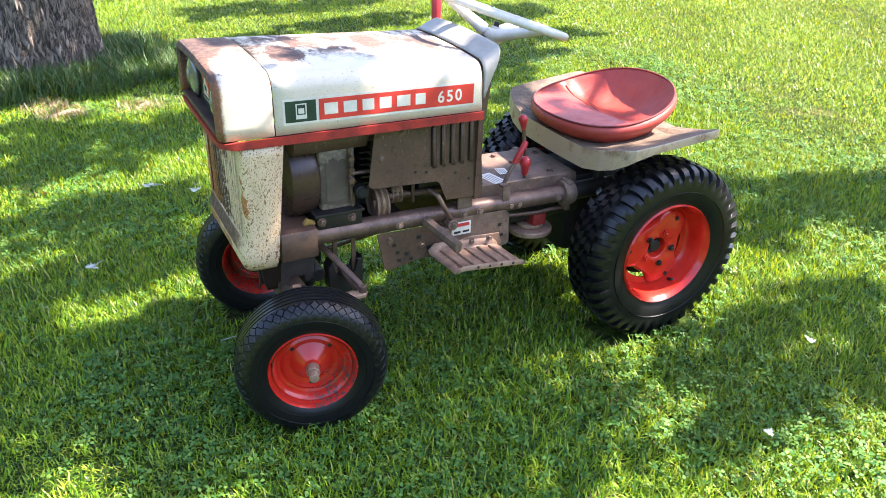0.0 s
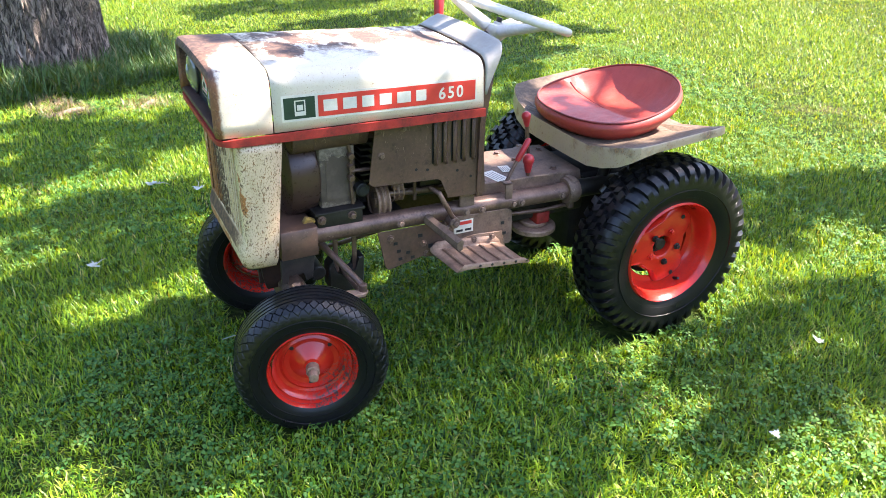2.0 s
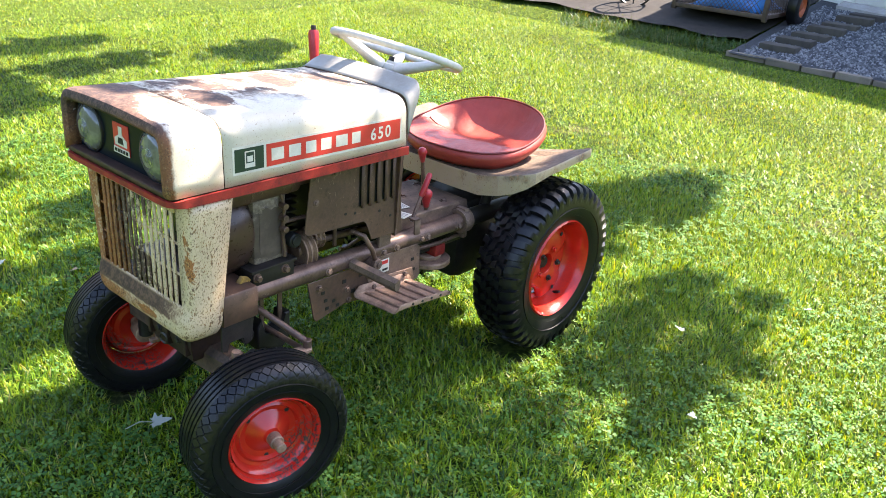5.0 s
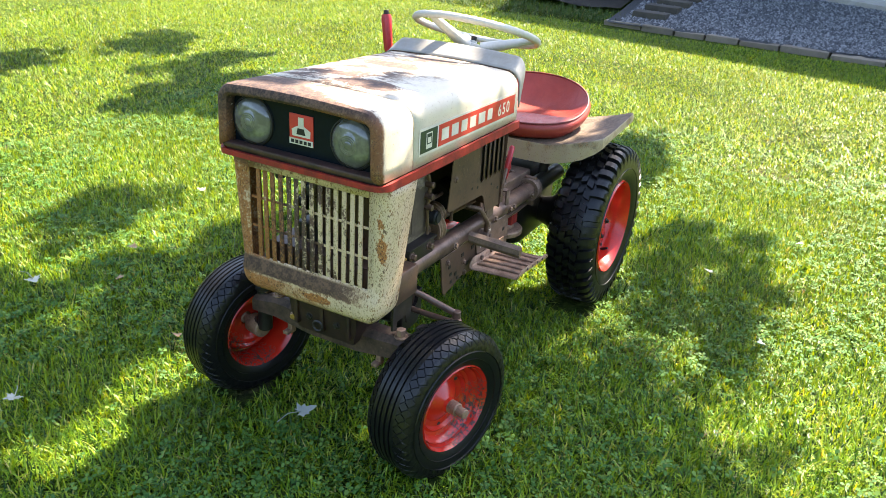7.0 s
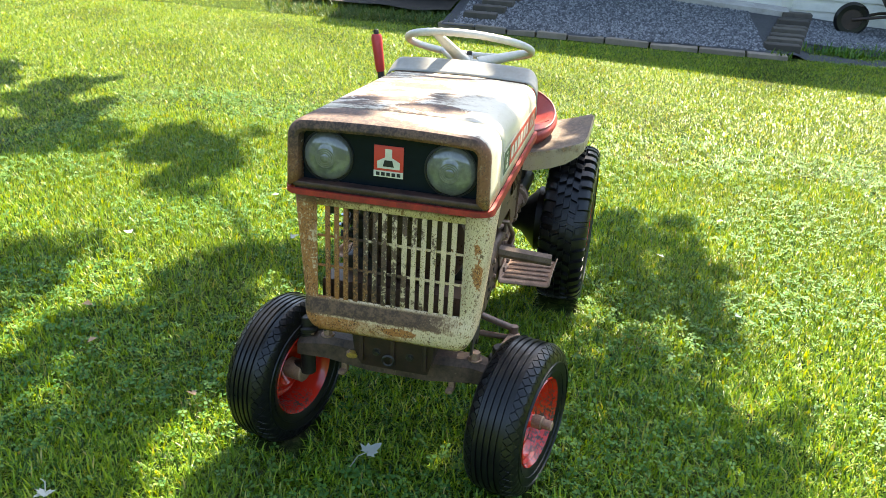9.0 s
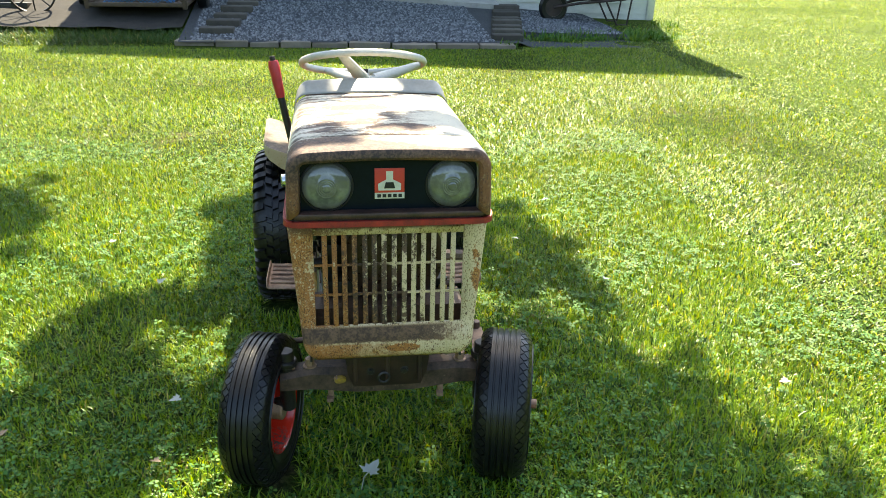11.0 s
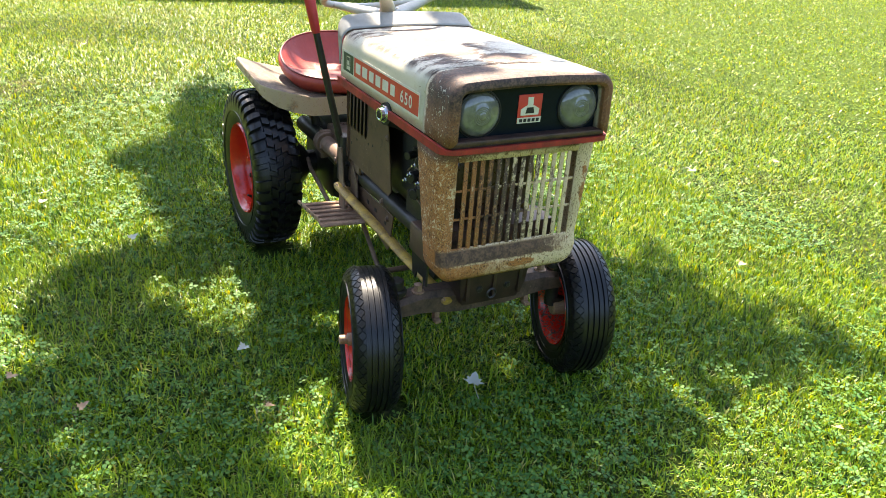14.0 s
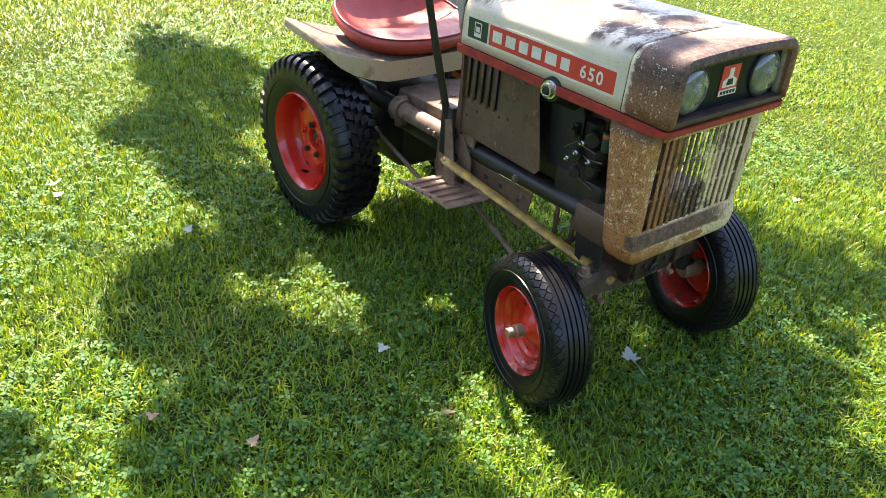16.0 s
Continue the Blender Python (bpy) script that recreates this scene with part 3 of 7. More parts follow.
def scatter(n, x0, x1, y0, y1, inner=None):
    x, y = rng.uniform(x0, x1, n), rng.uniform(y0, y1, n)
    keep = np.ones(n, bool)
    for a, b, c, d in KEEP_OUT:
        keep &= ~((x > a) & (x < b) & (y > c) & (y < d))
    keep &= (x - 0.01) ** 2 + (y - 6.36) ** 2 > 0.43 ** 2
    if inner:
        a, b, c, d = inner
        keep &= ~((x > a) & (x < b) & (y > c) & (y < d))
    # thin, worn spots
    bare = lumps(x, y, 2.6, 5)
    keep &= rng.uniform(0, 1, n) > np.clip((bare - 0.84) * 5, 0, 0.35)
    return x[keep], y[keep]


def blades(x, y, h, w, bend, fine, least=0.4):
    """Tapered blades: two segments near, a single one far."""
    n = len(x)
    a = rng.uniform(0, 2 * np.pi, n)
    ca, sa = np.cos(a), np.sin(a)
    z = rise(x, y)
    lean = np.abs(rng.normal(0, bend, n)) + least
    hx, hz = h * np.sin(np.minimum(lean, 1.3)), h * np.cos(np.minimum(lean, 1.3))
    b = np.stack((x, y, z), 1)
    side = np.stack((-sa, ca, np.zeros(n)), 1) * (w / 2)[:, None]
    mid = b + np.stack((ca * hx * 0.38, sa * hx * 0.38, hz * 0.62), 1)
    tip = b + np.stack((ca * hx, sa * hx, hz), 1)
    i = np.arange(n)[:, None]
    if fine:
        v = np.stack((b - side * 0.8, b + side * 0.8, mid + side, mid - side, tip), 1).reshape(-1, 3)
        f = np.concatenate((i * 5 + np.array([[0, 1, 2, 3]]), i * 5 + np.array([[3, 2, 4]])), 1).ravel()
        return v, f, np.tile([4, 3], n)
    v = np.stack((b - side, b + side, tip), 1).reshape(-1, 3)
    return v, (i * 3 + np.array([[0, 1, 2]])).ravel(), np.full(n, 3)


def lawn(name, area, per_m2, h, w, bend, fine, inner=None, least=0.4, label="short green mown lawn grass"):
    x0, x1, y0, y1 = area
    x, y = scatter(int((x1 - x0) * (y1 - y0) * per_m2), x0, x1, y0, y1, inner)
    n = len(x)
    hh = h * (0.75 + 0.5 * lumps(x, y, 3.0, 8)) * rng.uniform(0.6, 1.15, n)
    ww = w * rng.uniform(0.6, 1.4, n)
    me = bulk_mesh(name, *blades(x, y, hh, ww, bend, fine, least), GRASS)
    tagged(new(name, me), label, "grass", kind="stuff")


NEAR, MID, FAR = (-1.0, 3.6, 0.4, 5.0), (-1.2, 8.0, -1.4, 8.4), (-1.2, 21.0, -9.0, 10.5)
lawn("lawn_grass", NEAR, 22000, 0.045, 0.0037, 1.05, True, None, 0.30)
lawn("lawn_grass", MID, 9500, 0.036, 0.0064, 1.2, False, NEAR)
lawn("lawn_grass", FAR, 1900, 0.030, 0.0090, 1.3, False, MID)


def clover():
    """White clover: three round leaflets on each short stalk, in drifts."""
    n = 85000
    x, y = scatter(n, -0.9, 4.2, 0.2, 5.2)
    k = lumps(x, y, 4.2, 21) + 0.25 * lumps(x, y, 11, 22)
    keep = rng.uniform(0, 1, len(x)) < np.clip((k - 0.46) * 1.3, 0.05, 0.40)
    x, y = x[keep], y[keep]
    n = len(x)
    z = rise(x, y) + rng.uniform(0.018, 0.044, n)
    r = rng.uniform(0.0065, 0.0115, n)
    a0 = rng.uniform(0, 6.28, n)
    tx, ty = rng.normal(0, 0.25, n), rng.normal(0, 0.25, n)
    vs = []
    for leaf in range(3):
        a = a0 + leaf * 2.094
        for s, t in ((0.12, 0.0), (0.75, -0.48), (1.25, -0.50), (1.55, 0.0), (1.25, 0.50), (0.75, 0.48)):
            px = r * (s * np.cos(a) - t * np.sin(a))
            py = r * (s * np.sin(a) + t * np.cos(a))
            vs.append(np.stack((x + px, y + py, z + px * tx + py * ty - (0.15 * r if t == 0.0 else 0)), 1))
    v = np.stack(vs, 1).reshape(-1, 3)
    f = (np.arange(n * 3)[:, None] * 6 + np.arange(6)[None]).ravel()
    tagged(new("clover", bulk_mesh("clover", v, f, np.full(n * 3, 6), CLOVER)), "drifts of low clover leaves among the grass", "clover", kind="stuff")


clover()


def tufts(name, spots, h, w, label, per=260, mat=None, bend=0.75):
    """Long uncut grass in clumps."""
    xs, ys, hs = [], [], []
    for cx, cy, r, k in spots:
        m = int(per * k)
        a, d = rng.uniform(0, 6.28, m), r * np.sqrt(rng.uniform(0, 1, m))
        xs.append(cx + d * np.cos(a)), ys.append(cy + d * np.sin(a)), hs.append(h * rng.uniform(0.4, 1.2, m))
    x, y, hh = map(np.concatenate, (xs, ys, hs))
    me = bulk_mesh(name, *blades(x, y, hh, w * rng.uniform(0.6, 1.4, len(x)), bend, True), mat or TUFT)
    tagged(new(name, me), label, "grass", kind="stuff")


tufts("long_grass", [(0.01 + 0.56 * math.cos(a) + 0.1 * math.sin(5 * a), 6.33 + 0.54 * math.sin(a), 0.24, 1.6 + math.sin(3 * a)) for a in [0.42 * k for k in range(15)]] + [(0.75, 6.2, 0.25, 2), (0.62, 5.85, 0.28, 2), (0.3, 5.7, 0.3, 2.0), (-0.2, 5.65, 0.3, 2.4), (0.9, 5.75, 0.2, 1)], 0.15, 0.0056, "long uncut grass round the foot of the tree", 620, None, 0.95)
tufts("straw", [(0.09, 5.12, 0.16, 1), (0.51, 5.08, 0.14, 1), (0.0, 5.3, 0.14, 0.7), (0.95, 5.15, 0.22, 0.7)], 0.06, 0.004, "dry straw round bare roots in the lawn", 520, STRAW, 1.3)
tufts("weeds", [(8.25 + 0.2 * math.sin(3.1 * k), C + 1.75 + 0.14 * k, 0.2, 1) for k in range(16)], 0.10, 0.0055, "dry weeds along the edge of the lawn", 240, None, 1.0)
tufts("weeds", [(8.55 + 0.15 * math.sin(2 * k) + 0.02 * k, C - 2.4 - 0.14 * k, 0.18, 1) for k in range(13)] + [(8.0, C - 1.95, 0.12, 1), (9.0, C - 4.1, 0.4, 2), (9.9, C - 4.6, 0.2, 1)], 0.11, 0.011, "low green weeds beside the garage wall", 170, CLOVER, 1.1)


# ---------------------------------------------------------------- the maple and its shade
def maple():
    at = Vector((0.01, 6.36, SOIL))
    tree = thing("maple_tree", at, "large old maple with thick grey furrowed trunk standing in the lawn", "tree")
    seg, rows = 240, 96
    bm = bmesh.new()
    rings = []
    for j in range(rows):
        z = 3.6 * (j / (rows - 1)) ** 1.5
        base = 0.432 - 0.012 * min(z, 2) + 0.022 * math.exp(-z * 6)
        ring = []
        for i in range(seg):
            a = 2 * math.pi * i / seg
            flare = 0.035 * math.exp(-z * 5) * max(0, math.cos(4 * a + 0.8)) ** 2
            tw = a + 0.10 * math.sin(z * 2.3)
            ridge = noise.fractal((math.cos(tw) * 6.5, math.sin(tw) * 6.5, z * 1.7), 1.0, 2.0, 4) * 0.020
            crack = -0.022 * max(0.0, 1 - abs(noise.noise((math.cos(tw) * 5 + 3, math.sin(tw) * 5, z * 1.1))) * 7)
            plate_k = noise.fractal((math.cos(tw) * 13 + 2, math.sin(tw) * 13, z * 3.2), 1.0, 2.0, 3)
            crack -= 0.016 * max(0.0, 1 - abs(plate_k) * 4.5)
            r = base + flare + ridge + crack
            ring.append((r * math.cos(a), r * math.sin(a), z - 0.03))
        rings.append(ring)
    loft(bm, rings, True)
    part("trunk", bm, BARK, tree, "furrowed grey-brown bark")

    # boughs over the lawn, named by where their shade falls: from (x, v) to (x, v), half-width, fullness
    right_bough = [(0.25, -0.56, 1.00, -0.62, 0.24, 0.5), (0.30, -0.98, 1.02, -0.95, 0.25, 0.42), (0.20, -1.22, 0.50, -1.18, 0.14, 0.5),
                   (1.62, -0.60, 2.50, -0.52, 0.16, 0.8), (1.55, -0.90, 2.30, -0.90, 0.12, 0.7), (2.30, -0.78, 2.62, -0.72, 0.14, 0.6)]
    right_bough += [(0.15, -0.29, 0.95, -0.28, 0.14, 0.9), (-0.10, -0.05, 0.05, 0.0, 0.12, 0.7)]
    right_bough += [(1.05, -0.62, 1.50, -0.60, 0.20, 0.22), (1.10, -0.90, 1.45, -0.92, 0.18, 0.15), (0.95, -0.30, 1.45, -0.40, 0.13, 0.7), (0.50, -0.04, 0.50, 0.42, 0.04, 1.6), (0.66, -0.05, 0.66, 0.42, 0.10, 1.3), (0.76, -0.04, 1.16, 0.06, 0.10, 0.8), (1.10, 0.10, 1.30, 0.15, 0.14, 0.25)]
    rear_bough = [(2.55, 0.02, 3.55, 0.05, 0.20, 1.0), (3.45, 0.10, 4.15, 0.05, 0.17, 0.7), (2.35, 0.58, 2.92, 0.52, 0.20, 1.0), (1.80, 0.50, 2.30, 0.50, 0.17, 0.9), (3.05, 0.32, 3.45, 0.28, 0.18, 0.7)]
    left_bough = [(-0.24, 0.35, -0.16, 1.00, 0.13, 1.0), (0.52, 0.98, 0.66, 0.86, 0.13, 1.0), (0.70, 0.96, 1.42, 1.02, 0.20, 1.0), (0.30, 1.18, 0.95, 1.20, 0.13, 1.0), (1.46, 0.98, 1.78, 0.82, 0.15, 0.9), (0.80, 0.66, 1.06, 0.64, 0.13, 0.9), (1.55, 0.66, 1.72, 0.56, 0.14, 0.9),
                  (0.98, 1.70, 1.36, 1.74, 0.22, 1.0), (2.20, 1.66, 3.25, 1.88, 0.17, 1.0), (2.45, 2.00, 3.20, 2.12, 0.17, 0.7), (-0.12, 1.72, 0.05, 2.05, 0.18, 0.6), (0.35, 1.90, 0.70, 2.30, 0.18, 0.6)]
    left_bough += [(0.12, 0.93, 0.40, 0.96, 0.09, 0.8), (0.58, 0.72, 0.76, 0.66, 0.07, 1.0), (0.05, 0.62, 0.40, 0.78, 0.09, 0.6), (-0.10, 1.25, 0.50, 1.45, 0.22, 0.6), (0.20, 0.86, 0.52, 0.86, 0.12, 0.9), (0.72, 0.45, 1.08, 0.45, 0.10, 1.0), (-0.20, 2.05, 0.50, 2.20, 0.22, 0.6)]
    left_bough += [(0.62, 0.50, 1.00, 0.55, 0.09, 1.0), (0.40, 0.80, 0.95, 0.80, 0.12, 1.0), (-0.28, -0.16, -0.05, -0.15, 0.08, 0.9), (-0.25, 0.52, -0.05, 0.95, 0.12, 1.0), (0.0, 0.85, 0.12, 0.95, 0.10, 0.9), (0.28, 0.36, 0.34, 0.43, 0.06, 1.0)]
    left_bough += [(0.36, -0.21, 0.12, -0.36, 0.10, 1.0), (0.30, -0.14, 0.05, -0.17, 0.06, 0.8), (-0.35, 1.45, 0.10, 1.35, 0.15, 0.7), (-0.20, 2.65, 0.20, 2.65, 0.15, 0.7), (0.05, -0.42, 0.22, -0.46, 0.09, 0.8)]
    far_bough = [(2.35, 2.80, 3.55, 3.20, 0.28, 1.0), (3.20, 3.55, 4.30, 3.52, 0.18, 0.9), (2.72, 2.50, 3.00, 2.66, 0.17, 0.8), (0.55, 3.30, 1.20, 3.25, 0.22, 0.9), (1.35, 3.55, 1.75, 3.80, 0.22, 0.8),
                 (2.00, 4.35, 3.00, 4.60, 0.26, 1.0), (1.00, 4.00, 1.70, 4.25, 0.28, 0.9), (1.30, 5.40, 3.00, 5.35, 0.30, 0.8), (3.55, 4.15, 4.25, 4.50, 0.30, 0.9)]
    foot_bough = [(-0.35, 2.35, 0.90, 2.45, 0.19, 0.9), (-0.10, 3.40, 0.30, 3.40, 0.26, 0.9), (-0.80, 4.30, 0.20, 4.00, 0.36, 1.0), (0.45, 3.75, 0.75, 4.60, 0.26, 0.9), (-0.40, 3.16, 0.90, 3.20, 0.14, 0.9)]
    shade = right_bough + rear_bough + left_bough + far_bough + foot_bough
    near = shade.index(foot_bough[1])
    bw = bmesh.new()
    fork = Vector((0, 0, 3.1))
    leaf = ((0, -0.5), (0.42, -0.3), (0.5, 0.1), (0.22, 0.2), (0, 0.6), (-0.22, 0.2), (-0.5, 0.1), (-0.42, -0.3))
    vs, fs = [], []
    r = random.Random(4)

    def clump(c, rad, n, size):
        for _ in range(n):
            d = Vector((r.gauss(0, 1), r.gauss(0, 1), r.gauss(0, 0.55)))
            d = d * (rad * 0.62 * r.uniform(0.35, 1.0) / max(0.6, d.length * 0.75))
            u, w = Vector((r.gauss(0, 1), r.gauss(0, 1), r.gauss(0, 0.45))).normalized(), None
            w = u.cross(Vector((r.gauss(0, 0.5), r.gauss(0, 0.5), 1))).normalized()
            s, k = size * r.uniform(0.7, 1.3), len(vs)
            vs.extend(c + d + (u * a + w * b) * s for a, b in leaf)
            fs.extend(range(k, k + 8))

    tops = []
    for xa, va, xb, vb, rad, full in shade:
        long = math.hypot(xb - xa, vb - va)
        for _ in range(int((long * 2 * rad + 3.2 * rad * rad) * 70)):
            k, a, q = r.uniform(0, 1), r.uniform(0, 6.28), rad * math.sqrt(r.uniform(0, 1))
            x, v = xa + (xb - xa) * k + q * math.cos(a), va + (vb - va) * k + q * math.sin(a)
            h = 4.3 + 0.9 * noise.noise((x * 0.8, v * 0.8, 3.0))
            p = Vector((x, v + C, 0)) + SUN_TO * (h / SUN_TO.z) - at
            clump(p, 0.13 * r.uniform(0.6, 1.3), int(26 * full), 0.07)
        x, v = (xa + xb) / 2, (va + vb) / 2
        h = 4.3 + 0.9 * noise.noise((x * 0.8, v * 0.8, 3.0))
        tops.append(Vector((x, v + C, 0)) + SUN_TO * (h / SUN_TO.z) - at)
    # boughs run from drift to drift, the nearest first
    done, todo = [near], [k for k in range(len(shade)) if k != near]
    while todo:
        i, j = min(((i, j) for i in done for j in todo), key=lambda q: (shade[q[0]][0] - shade[q[1]][0]) ** 2 + (shade[q[0]][1] - shade[q[1]][1]) ** 2)
        A, B = tops[i], tops[j]
        sweep(bw, [A, A.lerp(B, 0.5) + Vector((0, 0, 0.08)), B], [0.022, 0.018, 0.012], 6)
        done.append(j)
        todo.remove(j)
    A = tops[near]
    sweep(bw, [fork, fork.lerp(A, 0.4) + Vector((0, 0, 0.5)), A], [0.11, 0.07, 0.03], 8)
    for k in range(60):
        a = r.uniform(0, 6.28)
        clump(Vector((1.8 * math.cos(a) - 1.5, 1.8 * math.sin(a) + 1.6, r.uniform(4.5, 8.5))), 0.8, 220, 0.12)
    for k in range(7):
        a = 0.9 * k
        q = Vector((1.5 * math.cos(a) - 0.9, 1.5 * math.sin(a) + 1.0, 6.2))
        sweep(bw, [Vector((0, 0, 2.7)), Vector((0.3 * math.cos(a), 0.3 * math.sin(a), 3.6)), q.lerp(Vector((0, 0, 4)), 0.5), q], [0.24, 0.2, 0.12, 0.04], 10)
    part("limb", bw, BARK, tree)
    me = bulk_mesh("crown", np.array([tuple(q) for q in vs]), np.array(fs), np.full(len(fs) // 8, 8), MAPLE)
    ob = new("crown", me)
    ob.parent = tree
    tagged(ob, "loose crown of green lobed leaves")


maple()


def unseen_ring():
    """A far, uneven unseen ring right round the lawn, added to block low sky."""
    bm = bmesh.new()
    n = 120
    rows = []
    for z in (0.0, 0.35, 0.7, 0.9, 1.0):
        row = []
        for k in range(n):
            a = 2 * math.pi * k / n
            h = 8.5 + 2.5 * noise.noise((math.cos(a) * 5, math.sin(a) * 5, 0)) + 1.2 * noise.noise((math.cos(a) * 17, math.sin(a) * 17, 4))
            r = 34 + 2.0 * noise.noise((math.cos(a) * 9, math.sin(a) * 9, z * 4)) + 2.5 * z * z
            row.append((r * math.cos(a) + 2, r * math.sin(a) + 2, SOIL + h * z))
        rows.append(row)
    loft(bm, rows, True)
    tagged(part("backdrop", bm, RING_GREEN), "unseen dark green ring round the lawn, added to block low sky light", "trees", kind="structure")


unseen_ring()


tufts("straw", [(1.35, C - 0.62, 0.10, 1), (1.42, C - 0.70, 0.08, 0.6), (1.05, C - 1.0, 0.09, 0.6), (-0.1, C + 1.75, 0.10, 1), (0.02, C + 1.32, 0.07, 0.6), (2.3, C - 1.1, 0.12, 0.8), (0.75, C + 1.15, 0.09, 0.6), (1.9, C + 1.6, 0.12, 0.7), (0.55, C + 0.62, 0.07, 0.6)], 0.032, 0.0036, "dead straw-coloured patches in the lawn", 210, STRAW, 1.35)


def root(x, y, r, a):
    """A worn surface root."""
    bm = bmesh.new()
    d = Vector((math.cos(a), math.sin(a), 0))
    p = Vector((x, y, SOIL - 0.004))
    sweep(bm, [p - d * 0.22 + Vector((0, 0, -0.05)), p - d * 0.1 + Vector((0, 0, 0.005)), p + Vector((0.02, 0, 0.02)), p + d * 0.12 + Vector((0, 0.02, 0.0)), p + d * 0.26 + Vector((0, 0.04, -0.06))], [r * 0.4, r * 0.8, r, r * 0.8, r * 0.4], 10)
    tagged(part("surface_root", bm, ROOT), "worn grey tree root breaking through the lawn", "root")


root(0.09, 5.10, 0.017, 0.4), root(0.51, 5.07, 0.015, 0.9)


def fallen_leaf(x, y, size, turn, mat, label, stem=True):
    """A dry maple leaf, lobed and curled, with its stalk."""
    bm = bmesh.new()
    lobes = [(-90, 0.12), (-50, 0.5), (-35, 0.38), (-8, 0.75), (12, 0.42), (35, 0.62), (52, 0.45), (72, 0.7), (90, 1.0), (108, 0.7), (128, 0.45), (145, 0.62), (168, 0.42), (188, 0.75), (215, 0.38), (230, 0.5)]
    ring = []
    for a, d in lobes:
        a = radians(a)
        px, py = d * math.cos(a) * size, d * math.sin(a) * size
        ring.append(bm.verts.new((px, py, 0.35 * px * px / size + 0.22 * abs(py) * (1 if py > 0 else 0.4))))
    c = bm.verts.new((0, 0, 0.0))
    for k in range(len(ring)):
        bm.faces.new((c, ring[k], ring[(k + 1) % len(ring)]))
    if stem:
        sweep(bm, [(0, -0.05 * size, 0.002), (0.15 * size, -0.9 * size, 0.012), (0.5 * size, -1.7 * size, 0.004)], 0.0016, 5)
    ob = part("fallen_leaf", bm, mat)
    ob.matrix_basis = pose(x, y, SOIL + 0.062, random.Random(x * 77 + y).uniform(-14, 14), random.Random(y * 31 + x).uniform(-14, 14), turn)
    tagged(ob, label, "leaf", group="fallen leaves on the lawn")


PALE, TAN = "pale silvery fallen maple leaf lying on the grass", "brown curled fallen leaf lying on the grass"
for x, y, s, turn in ((0.43, 2.290, 0.046, 235), (0.348, 3.689, 0.04, 40), (0.041, 2.998, 0.035, 120), (2.079, 1.507, 0.03, 10), (1.675, 0.326, 0.035, 80), (2.183, 3.351, 0.03, 300), (0.85, 2.864, 0.03, 30), (0.53, 3.57, 0.042, 160), (0.37, 3.69, 0.042, 20), (1.61, 1.23, 0.024, 50), (0.04, 3.0, 0.03, 75), (2.62, 1.24, 0.028, 140), (2.28, 3.34, 0.045, 90), (1.73, 3.07, 0.03, 210), (1.54, 3.73, 0.03, 10)):
    fallen_leaf(x, y, s, turn, FALLEN, PALE, s > 0.034)
for x, y, s, turn in ((0.76, 0.88, 0.03, 10), (-0.14, 1.41, 0.03, 80), (0.54, 2.88, 0.026, 140), (1.65, -0.25, 0.03, 250), (0.93, 3.50, 0.028, 60), (0.71, 3.34, 0.026, 200)):
    fallen_leaf(x, y, s, turn, DRYLEAF, TAN, False)


# ---------------------------------------------------------------- garage, pad and what stands there
def pt(x, v, dz=0.0):
    return Vector((x, C + v, float(rise(np.float64(x), np.float64(C + v))) + 0.04 + dz))


